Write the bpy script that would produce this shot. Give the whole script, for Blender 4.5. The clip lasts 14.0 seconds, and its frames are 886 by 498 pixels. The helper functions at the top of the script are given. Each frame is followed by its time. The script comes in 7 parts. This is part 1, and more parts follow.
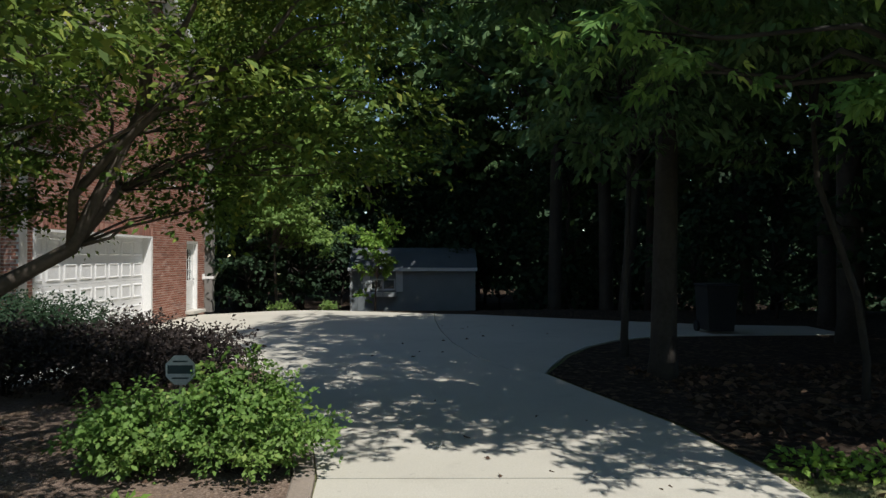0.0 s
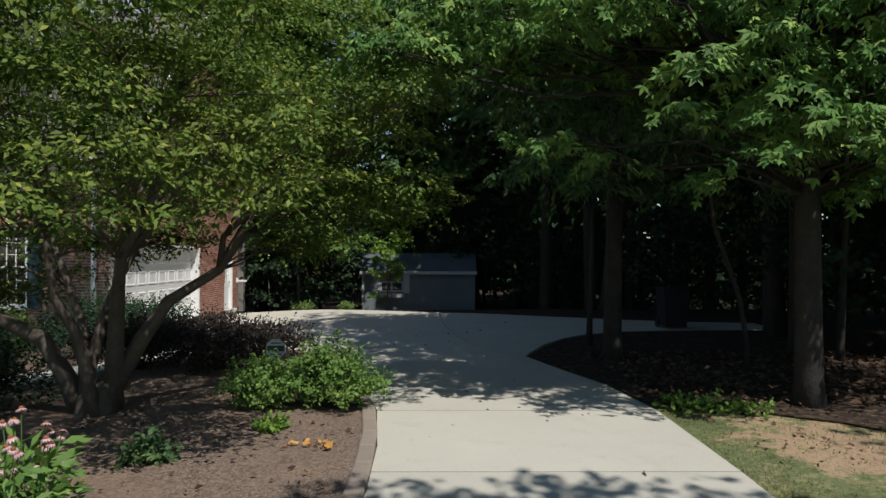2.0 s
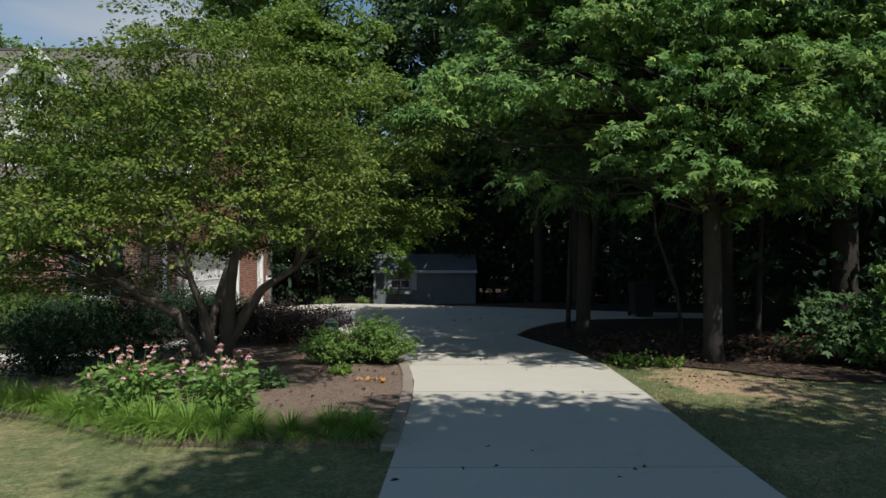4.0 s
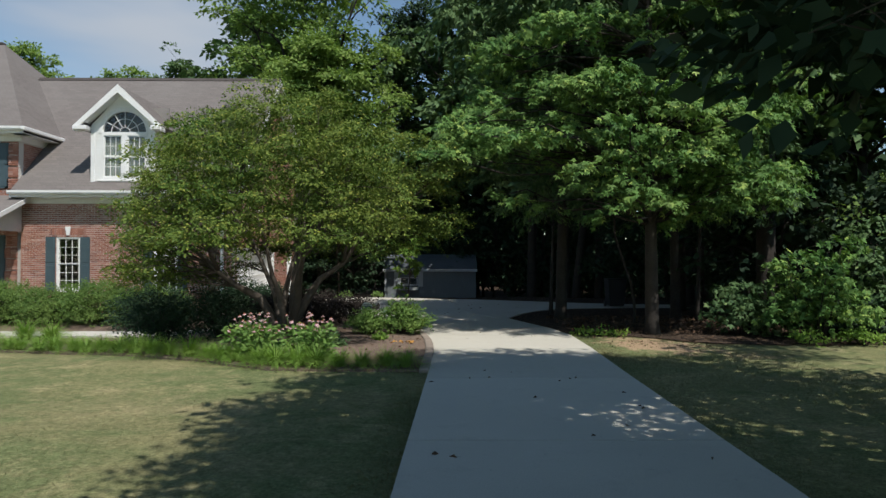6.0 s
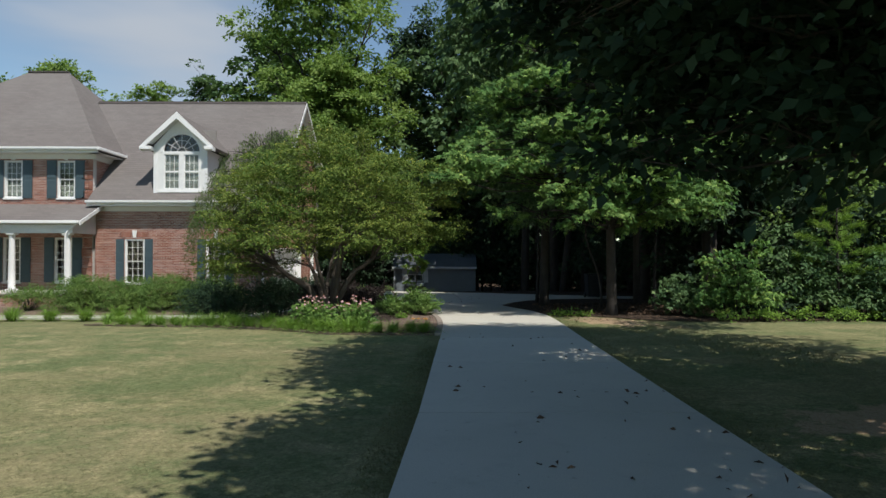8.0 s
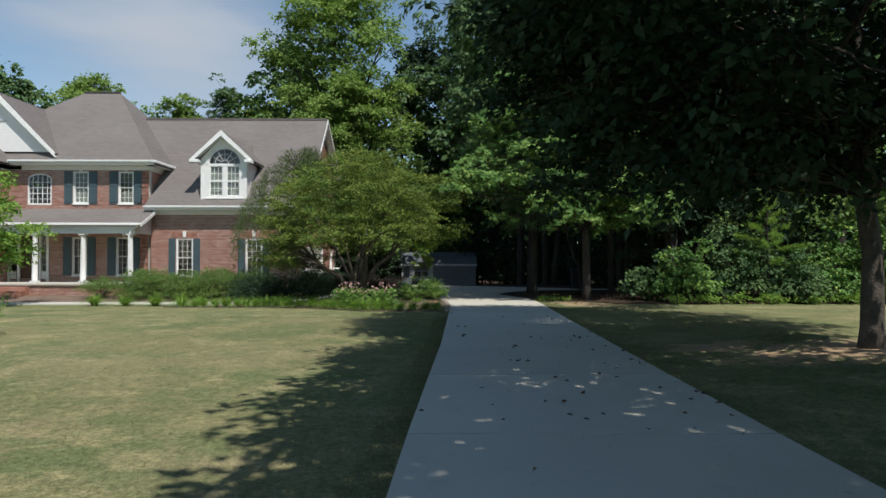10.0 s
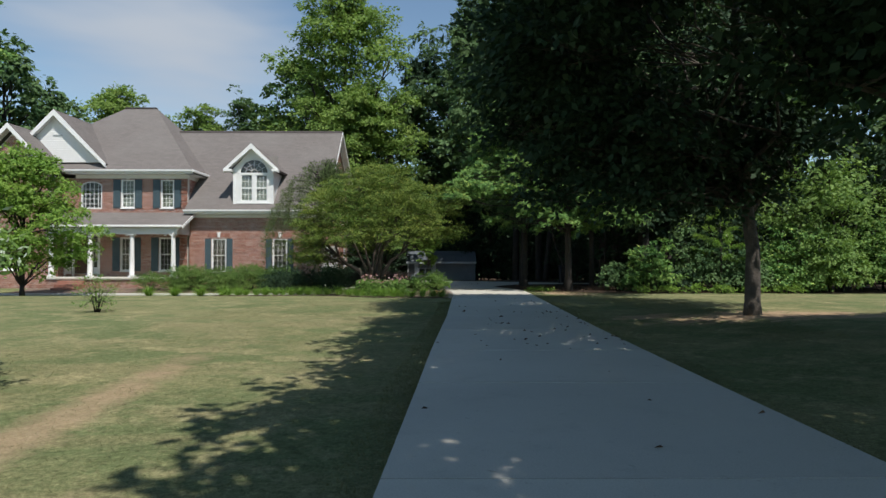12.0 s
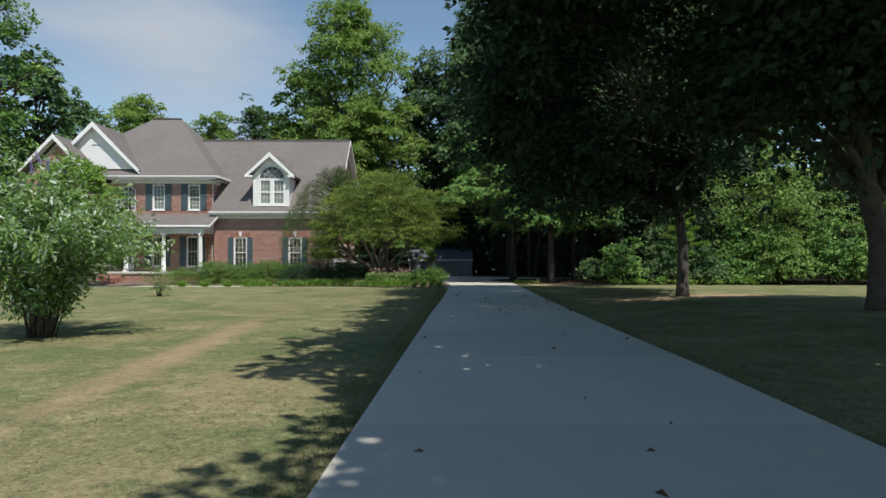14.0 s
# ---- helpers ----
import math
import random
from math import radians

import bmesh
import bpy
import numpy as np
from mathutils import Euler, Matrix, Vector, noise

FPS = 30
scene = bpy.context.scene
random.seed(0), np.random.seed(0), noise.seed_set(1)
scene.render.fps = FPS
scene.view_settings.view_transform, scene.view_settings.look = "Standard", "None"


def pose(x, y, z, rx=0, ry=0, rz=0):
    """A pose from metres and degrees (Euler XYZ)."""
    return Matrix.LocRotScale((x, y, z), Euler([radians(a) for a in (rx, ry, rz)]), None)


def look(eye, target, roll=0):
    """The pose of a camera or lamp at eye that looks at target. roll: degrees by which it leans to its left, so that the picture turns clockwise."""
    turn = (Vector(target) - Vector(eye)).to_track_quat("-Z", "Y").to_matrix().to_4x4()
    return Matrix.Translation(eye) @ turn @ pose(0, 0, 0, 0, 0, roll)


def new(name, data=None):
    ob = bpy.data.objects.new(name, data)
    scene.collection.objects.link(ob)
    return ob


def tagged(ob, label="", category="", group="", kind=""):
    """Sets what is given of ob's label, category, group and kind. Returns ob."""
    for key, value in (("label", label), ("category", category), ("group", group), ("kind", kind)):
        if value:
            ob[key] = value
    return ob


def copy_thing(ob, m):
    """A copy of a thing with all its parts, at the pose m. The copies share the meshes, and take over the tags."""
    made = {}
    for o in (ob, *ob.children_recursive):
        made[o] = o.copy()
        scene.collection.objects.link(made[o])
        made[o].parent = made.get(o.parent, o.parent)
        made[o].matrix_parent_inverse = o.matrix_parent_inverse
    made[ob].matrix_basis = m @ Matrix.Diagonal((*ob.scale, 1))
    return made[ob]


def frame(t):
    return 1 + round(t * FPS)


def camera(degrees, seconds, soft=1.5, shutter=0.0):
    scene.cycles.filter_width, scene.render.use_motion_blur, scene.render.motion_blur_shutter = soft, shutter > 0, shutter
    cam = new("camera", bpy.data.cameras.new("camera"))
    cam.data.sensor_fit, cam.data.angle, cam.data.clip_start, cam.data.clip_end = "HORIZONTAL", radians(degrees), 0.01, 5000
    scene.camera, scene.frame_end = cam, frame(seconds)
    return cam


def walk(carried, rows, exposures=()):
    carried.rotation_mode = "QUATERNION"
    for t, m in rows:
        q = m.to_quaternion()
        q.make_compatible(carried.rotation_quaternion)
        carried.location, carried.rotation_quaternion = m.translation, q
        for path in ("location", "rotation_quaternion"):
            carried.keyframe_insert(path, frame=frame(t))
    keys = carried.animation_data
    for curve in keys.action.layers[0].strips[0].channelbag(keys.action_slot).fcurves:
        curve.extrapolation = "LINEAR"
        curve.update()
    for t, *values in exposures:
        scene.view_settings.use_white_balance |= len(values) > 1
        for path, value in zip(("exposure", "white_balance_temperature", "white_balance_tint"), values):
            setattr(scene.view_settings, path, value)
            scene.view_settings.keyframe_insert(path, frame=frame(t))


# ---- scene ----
# ---------------------------------------------------------------- camera
EXPOSURES = [(0.0, 0.26, 6950, 9), (3.0, 0.04, 6950, 9), (5.4, 0.28, 6950, 9), (6.5, 0.24, 6950, 9), (10.5, 0.29, 6950, 9), (14.0, 0.31, 6950, 9)]
cam = camera(69.94, 14.0)
ROWS = [
    (0.0, 0.150, -0.000, 1.615, 90.693, -0.066, -0.444),
    (0.5, 0.127, -0.722, 1.682, 90.673, -0.106, -0.465),
    (1.0, 0.100, -1.463, 1.757, 90.644, -0.057, -0.433),
    (1.5, 0.057, -2.225, 1.818, 90.644, -0.077, -0.414),
    (2.0, 0.013, -3.003, 1.856, 90.664, -0.098, -0.405),
    (2.5, -0.042, -3.787, 1.868, 90.664, -0.037, -0.413),
    (3.0, -0.092, -4.565, 1.868, 90.674, -0.008, -0.402),
    (5.5, -0.418, -9.243, 1.844, 90.744, -0.087, -0.434),
    (6.0, -0.474, -10.264, 1.824, 90.774, -0.117, -0.425),
    (6.5, -0.525, -11.263, 1.820, 90.774, -0.127, -0.435),
    (7.0, -0.565, -12.322, 1.807, 90.764, -0.107, -0.415),
    (7.5, -0.615, -13.445, 1.790, 90.764, -0.128, -0.395),
    (8.0, -0.682, -14.596, 1.771, 90.744, -0.078, -0.394),
    (10.5, -0.998, -20.128, 1.565, 90.784, -0.079, -0.354),
    (11.0, -1.051, -21.197, 1.536, 90.774, -0.069, -0.344),
    (11.5, -1.086, -22.252, 1.502, 90.774, -0.070, -0.324),
    (12.0, -1.090, -23.293, 1.466, 90.785, -0.060, -0.303),
    (12.5, -1.074, -24.320, 1.421, 90.785, -0.051, -0.273),
    (13.0, -1.049, -25.325, 1.383, 90.775, -0.062, -0.263),
    (13.5, -1.012, -26.307, 1.327, 90.785, -0.072, -0.234),
    (14.0, -0.987, -27.245, 1.278, 90.785, -0.062, -0.243),
]
walk(cam, [(t, pose(x, y, z, rx, ry, rz)) for t, x, y, z, rx, ry, rz in ROWS], EXPOSURES)

# ---------------------------------------------------------------- world and sun
SUN_WAY = Vector((0.28, -0.44, 0.85)).normalized()


def build_world():
    world = bpy.data.worlds.new("sky")
    scene.world = world
    world.use_nodes = True
    n, l = world.node_tree.nodes, world.node_tree.links
    n.clear()
    sky = n.new("ShaderNodeTexSky")
    sky.sky_type = "NISHITA"
    sky.sun_disc = False
    sky.sun_elevation = math.asin(SUN_WAY.z)
    sky.sun_rotation = math.atan2(SUN_WAY.x, SUN_WAY.y)
    sky.air_density, sky.dust_density, sky.ozone_density = 1.0, 0.05, 1.3
    # thin streaky cloud
    coord = n.new("ShaderNodeTexCoord")
    stretch = n.new("ShaderNodeMapping")
    stretch.inputs["Scale"].default_value = (1.1, 1.0, 5.0)
    stretch.inputs["Rotation"].default_value = (0, 0.25, 0.3)
    cloud = n.new("ShaderNodeTexNoise")
    cloud.inputs["Scale"].default_value = 1.3
    cloud.inputs["Detail"].default_value = 4
    cloud.inputs["Roughness"].default_value = 0.58
    ramp = n.new("ShaderNodeValToRGB")
    ramp.color_ramp.elements[0].position, ramp.color_ramp.elements[1].position = 0.34, 0.84
    ramp.color_ramp.interpolation = "EASE"
    # the bank of cloud stands over the house and thins out round it
    toward = n.new("ShaderNodeVectorMath")
    toward.operation = "DISTANCE"
    toward.inputs[1].default_value = (-0.34, 0.86, 0.30)
    thin = n.new("ShaderNodeMapRange")
    thin.inputs["From Min"].default_value, thin.inputs["From Max"].default_value = 0.04, 0.38
    thin.inputs["To Min"].default_value, thin.inputs["To Max"].default_value = 0.15, -0.28
    plus = n.new("ShaderNodeMath")
    plus.operation = "ADD"
    mix = n.new("ShaderNodeMix")
    mix.data_type = "RGBA"
    mix.inputs["B"].default_value = (3.5, 4.05, 4.95, 1)
    back = n.new("ShaderNodeBackground")
    back.inputs["Strength"].default_value = 0.107
    out = n.new("ShaderNodeOutputWorld")
    l.new(coord.outputs["Generated"], stretch.inputs["Vector"])
    l.new(stretch.outputs["Vector"], cloud.inputs["Vector"])
    l.new(coord.outputs["Generated"], toward.inputs[0])
    l.new(toward.outputs["Value"], thin.inputs["Value"])
    l.new(cloud.outputs["Fac"], plus.inputs[0])
    l.new(thin.outputs["Result"], plus.inputs[1])
    l.new(plus.outputs["Value"], ramp.inputs["Fac"])
    l.new(ramp.outputs["Color"], mix.inputs["Factor"])
    # a clear, dry sky: deeper blue
    deep = n.new("ShaderNodeMix")
    deep.data_type, deep.blend_type = "RGBA", "MULTIPLY"
    deep.inputs["Factor"].default_value = 1.0
    deep.inputs["B"].default_value = (0.91, 0.99, 1.0, 1)
    l.new(sky.outputs["Color"], deep.inputs["A"])
    l.new(deep.outputs["Result"], mix.inputs["A"])
    l.new(mix.outputs["Result"], back.inputs["Color"])
    l.new(back.outputs["Background"], out.inputs["Surface"])
    lamp = bpy.data.lights.new("sun", "SUN")
    lamp.energy, lamp.angle, lamp.color = 4.1, radians(0.53), (1.0, 0.985, 0.99)
    sun = new("sun", lamp)
    sun.matrix_world = look(SUN_WAY * 50, (0, 0, 0))


build_world()

# ---------------------------------------------------------------- materials


class Nodes:
    """A material's node tree, with short ways to add to it."""

    def __init__(self, name, rough=0.7, metal=0.0, spec=0.4):
        self.mat = bpy.data.materials.new(name)
        self.mat.use_nodes = True
        self.n, self.l = self.mat.node_tree.nodes, self.mat.node_tree.links
        self.bsdf = self.n["Principled BSDF"]
        self.bsdf.inputs["Roughness"].default_value = rough
        self.bsdf.inputs["Metallic"].default_value = metal
        self.bsdf.inputs["Specular IOR Level"].default_value = spec
        self.coord = self.n.new("ShaderNodeTexCoord").outputs["Object"]

    def add(self, kind, links=(), **values):
        node = self.n.new(kind)
        for key, value in values.items():
            if key in ("data_type", "operation", "blend_type", "feature", "offset"):
                if key == "data_type":
                    node.data_type = value
                elif key == "operation":
                    node.operation = value
                elif key == "blend_type":
                    node.blend_type = value
                elif key == "feature":
                    node.feature = value
                else:
                    node.offset = value
            else:
                node.inputs[key.replace("_", " ")].default_value = value
        for key, socket in dict(links).items():
            self.l.new(socket, node.inputs[key])
        return node

    def noise(self, scale, detail=4, rough=0.55, vector=None):
        return self.add("ShaderNodeTexNoise", {"Vector": vector or self.coord}, Scale=scale, Detail=detail, Roughness=rough).outputs["Fac"]

    def ramp(self, fac, *stops):
        node = self.n.new("ShaderNodeValToRGB")
        elements = node.color_ramp.elements
        while len(elements) < len(stops):
            elements.new(0.5)
        for element, (place, colour) in zip(elements, stops):
            element.position = place
            element.color = (*colour, 1) if len(colour) == 3 else colour
        self.l.new(fac, node.inputs["Fac"])
        return node.outputs["Color"]

    def mix(self, fac, a, b, blend="MIX"):
        node = self.n.new("ShaderNodeMix")
        node.data_type, node.blend_type = "RGBA", blend
        for key, value in (("Factor", fac), ("A", a), ("B", b)):
            if isinstance(value, (int, float)):
                node.inputs[key].default_value = value
            elif isinstance(value, tuple):
                node.inputs[key].default_value = (*value, 1)
            else:
                self.l.new(value, node.inputs[key])
        return node.outputs["Result"]

    def math(self, operation, a, b=0.0):
        node = self.n.new("ShaderNodeMath")
        node.operation = operation
        for k, value in enumerate((a, b)):
            if isinstance(value, (int, float)):
                node.inputs[k].default_value = value
            else:
                self.l.new(value, node.inputs[k])
        return node.outputs["Value"]

    def bump(self, height, strength=0.3, distance=0.01):
        node = self.add("ShaderNodeBump", {"Height": height}, Strength=strength, Distance=distance)
        self.l.new(node.outputs["Normal"], self.bsdf.inputs["Normal"])

    def colour(self, socket):
        self.l.new(socket, self.bsdf.inputs["Base Color"])
        return self.mat


def grainy(name, dark, light, coarse, fine, rough=0.7, bump=0.25, distance=0.006, metal=0.0, spec=0.4, stain=None, island=0.0, thing=0.0):
    """A surface that varies at two scales, with stains of their own and, where asked, from piece to piece."""
    m = Nodes(name, rough, metal, spec)
    big, small = m.noise(coarse, 5), m.noise(fine, 3, 0.65)
    c = m.mix(m.ramp(big, (0.3, (0, 0, 0)), (0.7, (1, 1, 1))), dark, light)
    c = m.mix(0.35, c, m.ramp(small, (0.25, tuple(v * 0.55 for v in dark)), (0.75, tuple(min(1, v * 1.25) for v in light))))
    if stain:
        c = m.mix(m.ramp(m.noise(coarse * 0.37, 6, 0.6), (0.52, (0, 0, 0)), (0.72, (0.7, 0.7, 0.7))), c, stain)
    if island:
        r = m.n.new("ShaderNodeNewGeometry").outputs["Random Per Island"]
        c = m.mix(1.0, c, m.ramp(r, (0.0, (1 - island,) * 3), (1.0, (1 + island,) * 3)), "MULTIPLY")
    if thing:
        r = m.n.new("ShaderNodeObjectInfo").outputs["Random"]
        c = m.mix(1.0, c, m.ramp(r, (0.0, (1 - thing,) * 3), (1.0, (1 + thing,) * 3)), "MULTIPLY")
    m.bump(small, bump, distance)
    return m.colour(c)


def foliage(name, dark, light, tip, shine=0.35, through_light=0.3, patch=0.5, start=0.93, rough=0.6):
    """Leaves: colour from leaf to leaf and from bough to bough, some light passing through."""
    m = Nodes(name, rough, 0.0, shine * 0.3)
    r = m.n.new("ShaderNodeNewGeometry").outputs["Random Per Island"]
    c = m.ramp(r, (0.0, dark), (0.55, light), (start, light), (1.0, tip))
    c = m.mix(m.ramp(m.noise(0.7, 3), (0.38, (0, 0, 0)), (0.66, (1, 1, 1))), c, m.mix(patch, c, tip))
    m.colour(c)
    glow = m.n.new("ShaderNodeBsdfTranslucent")
    m.l.new(m.mix(0.5, c, (light[0] * 1.6, light[1] * 1.7, light[2] * 0.6)), glow.inputs["Color"])
    both = m.n.new("ShaderNodeMixShader")
    both.inputs["Fac"].default_value = through_light
    m.l.new(m.bsdf.outputs["BSDF"], both.inputs[1])
    m.l.new(glow.outputs["BSDF"], both.inputs[2])
    m.l.new(both.outputs["Shader"], m.n["Material Output"].inputs["Surface"])
    return m.mat


def make_brick():
    m = Nodes("red_brick", 0.85, 0.0, 0.25)
    r = m.n.new("ShaderNodeNewGeometry").outputs["Random Per Island"]
    o = m.n.new("ShaderNodeObjectInfo").outputs["Random"]
    r = m.math("FRACT", m.math("ADD", r, o))
    c = m.ramp(r, (0.0, (0.20, 0.095, 0.07)), (0.3, (0.31, 0.145, 0.105)), (0.6, (0.37, 0.19, 0.145)), (0.85, (0.47, 0.30, 0.245)), (1.0, (0.15, 0.09, 0.08)))
    c = m.mix(0.3, c, m.ramp(m.noise(60, 3), (0.3, (0.16, 0.06, 0.045)), (0.7, (0.46, 0.2, 0.14))))
    c = m.mix(m.ramp(m.noise(0.8, 5), (0.55, (0, 0, 0)), (0.8, (0.35, 0.35, 0.35))), c, (0.45, 0.36, 0.3))
    m.bump(m.noise(90, 3), 0.4, 0.004)
    return m.colour(c)


def make_shingle():
    m = Nodes("asphalt_shingle", 0.9, 0.0, 0.2)
    xyz = m.add("ShaderNodeSeparateXYZ", {"Vector": m.coord})
    u = m.math("ADD", xyz.outputs["X"], xyz.outputs["Y"])
    v = m.math("MULTIPLY", xyz.outputs["Z"], 1.42)
    vec = m.add("ShaderNodeCombineXYZ", {"X": u, "Y": v})
    tile = m.add("ShaderNodeTexBrick", {"Vector": vec.outputs["Vector"]}, Color1=(0.172, 0.152, 0.142, 1), Color2=(0.138, 0.122, 0.114, 1), Mortar=(0.085, 0.077, 0.072, 1),
                 Scale=1.0, Mortar_Size=0.006, Mortar_Smooth=0.3, Bias=0.0, Brick_Width=0.32, Row_Height=0.145)
    c = m.mix(0.35, tile.outputs["Color"], m.ramp(m.noise(140, 3), (0.3, (0.085, 0.077, 0.072)), (0.7, (0.23, 0.213, 0.20))))
    c = m.mix(m.ramp(m.noise(0.35, 5), (0.45, (0, 0, 0)), (0.75, (0.5, 0.5, 0.5))), c, (0.192, 0.18, 0.17))
    m.bump(tile.outputs["Fac"], -0.5, 0.008)
    return m.colour(c)


def make_siding():
    m = Nodes("white_lap_siding", 0.5, 0.0, 0.4)
    xyz = m.add("ShaderNodeSeparateXYZ", {"Vector": m.coord})
    lap = m.math("FRACT", m.math("MULTIPLY", xyz.outputs["Z"], 8.0))
    c = m.mix(m.ramp(m.noise(3, 4), (0.4, (0, 0, 0)), (0.8, (0.4, 0.4, 0.4))), (0.80, 0.80, 0.78), (0.70, 0.70, 0.67))
    m.bump(lap, 0.5, 0.02)
    return m.colour(c)


def make_concrete():
    m = Nodes("driveway_concrete", 0.85, 0.0, 0.3)
    c = m.mix(m.ramp(m.noise(0.45, 6, 0.6), (0.3, (0, 0, 0)), (0.7, (1, 1, 1))), (0.43, 0.412, 0.345), (0.505, 0.485, 0.41))
    c = m.mix(0.3, c, m.ramp(m.noise(75, 4, 0.7), (0.3, (0.27, 0.26, 0.23)), (0.7, (0.62, 0.6, 0.55))))
    c = m.mix(m.ramp(m.noise(1.7, 6, 0.7), (0.55, (0, 0, 0)), (0.78, (0.4, 0.4, 0.4))), c, (0.30, 0.28, 0.24))
    c = m.mix(m.ramp(m.noise(9, 4, 0.6), (0.66, (0, 0, 0)), (0.72, (0.45, 0.45, 0.45))), c, (0.25, 0.235, 0.20))
    o = m.n.new("ShaderNodeObjectInfo").outputs["Random"]
    c = m.mix(1.0, c, m.ramp(o, (0.0, (0.93, 0.93, 0.93)), (1.0, (1.05, 1.05, 1.05))), "MULTIPLY")
    m.bump(m.noise(180, 3, 0.7), 0.25, 0.003)
    return m.colour(c)


def make_lawn():
    m = Nodes("lawn_ground", 0.95, 0.0, 0.1)
    # green and straw grown through one another at the scale of a stride, then of a tuft
    c = m.mix(m.ramp(m.noise(0.42, 6, 0.66), (0.45, (0, 0, 0)), (0.57, (1, 1, 1))), (0.128, 0.152, 0.072), (0.186, 0.184, 0.095))
    c = m.mix(m.ramp(m.noise(0.95, 7, 0.70), (0.50, (0, 0, 0)), (0.62, (0.72, 0.72, 0.72))), c, (0.30, 0.26, 0.15))
    c = m.mix(m.ramp(m.noise(2.3, 6, 0.72), (0.50, (0, 0, 0)), (0.64, (0.5, 0.5, 0.5))), c, (0.100, 0.122, 0.055))
    # faint bands left by the mower
    bands = m.add("ShaderNodeMapping", {"Vector": m.coord})
    bands.inputs["Rotation"].default_value = (0, 0, 0.35)
    bands.inputs["Scale"].default_value = (0.22, 1.15, 1.0)
    c = m.mix(m.ramp(m.noise(1.0, 4, 0.55, bands.outputs["Vector"]), (0.50, (0, 0, 0)), (0.62, (0.55, 0.55, 0.55))), c, (0.205, 0.185, 0.102))
    for scale, low, high in ((8, 0.78, 1.22), (27, 0.58, 1.42), (105, 0.55, 1.45)):
        c = m.mix(1.0, c, m.ramp(m.noise(scale, 6, 0.78), (0.36, (low, low * 1.04, low)), (0.64, (high, high * 0.985, high * 0.97))), "MULTIPLY")
    # worn bare places: by the wood's edge, round the shade tree, and a dry track over the front lawn
    ragged = m.noise(2.4, 9, 0.78)
    soil = m.ramp(m.noise(30, 4, 0.7), (0.3, (0.29, 0.19, 0.12)), (0.7, (0.47, 0.335, 0.225)))
    straws = m.ramp(m.noise(16, 6, 0.8), (0.40, (0.4, 0.4, 0.4)), (0.56, (1, 1, 1)))
    for (x, y), (rx, ry), turn, most, rag in (((4.1, 3.1), (0.85, 1.35), 0.35, 0.85, 4.6), ((6.6, -9.0), (3.0, 1.1), 0.0, 0.85, 4.6), ((-4.55, -18.0), (0.42, 6.2), 0.05, 0.6, 1.95), ((4.0, -7.8), (1.0, 0.6), 0.2, 0.8, 4.6), ((-6.5, -9.5), (0.9, 4.8), 0.75, 0.20, 4.6), ((-2.9, -20.8), (1.1, 1.5), 0.1, 0.58, 4.6), ((-4.6, -23.6), (0.8, 1.6), -0.5, 0.58, 4.6), ((-3.0, -24.2), (1.0, 1.0), 0.1, 0.55, 4.6), ((-3.6, -8.6), (1.9, 1.5), 0.3, 0.36, 4.6), ((-3.4, -2.4), (2.6, 0.9), 0.0, 0.25, 4.6), ((-2.6, -14.2), (0.9, 1.0), 0.1, 0.32, 4.6), ((5.4, 1.6), (0.9, 0.5), 0.2, 0.6, 4.6)):
        spot = m.add("ShaderNodeMapping", {"Vector": m.coord})
        spot.vector_type = "TEXTURE"
        spot.inputs["Location"].default_value = (x, y, 0)
        spot.inputs["Rotation"].default_value = (0, 0, turn)
        spot.inputs["Scale"].default_value = (rx, ry, 50)
        far = m.add("ShaderNodeVectorMath", {0: spot.outputs["Vector"]}, operation="LENGTH").outputs["Value"]
        edge = m.math("ADD", far, m.math("MULTIPLY", m.math("SUBTRACT", ragged, 0.5), rag))
        worn = m.ramp(edge, (0.35, (most,) * 3), (1.35, (0, 0, 0))) if most < 0.75 or rag < 2 else m.ramp(edge, (0.72, (most,) * 3), (1.08, (0, 0, 0)))
        if most < 0.75 and rag > 2:
            worn = m.mix(1.0, worn, straws, "MULTIPLY")
        c = m.mix(worn, c, soil if most >= 0.6 else (0.335, 0.268, 0.160))
    m.bump(m.noise(45, 5, 0.75), 0.6, 0.025)
    return m.colour(c)


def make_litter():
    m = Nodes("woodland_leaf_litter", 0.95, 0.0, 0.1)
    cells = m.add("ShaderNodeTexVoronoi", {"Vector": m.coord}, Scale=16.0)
    # litter tones taken near black: the wood's shade is put into them
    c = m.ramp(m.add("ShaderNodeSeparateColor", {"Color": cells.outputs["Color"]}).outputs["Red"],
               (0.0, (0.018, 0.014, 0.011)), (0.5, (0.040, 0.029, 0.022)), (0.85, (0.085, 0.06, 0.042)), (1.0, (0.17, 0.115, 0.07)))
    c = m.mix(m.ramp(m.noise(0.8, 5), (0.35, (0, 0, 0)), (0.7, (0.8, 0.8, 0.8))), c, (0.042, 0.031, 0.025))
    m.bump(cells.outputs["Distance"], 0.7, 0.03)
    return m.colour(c)


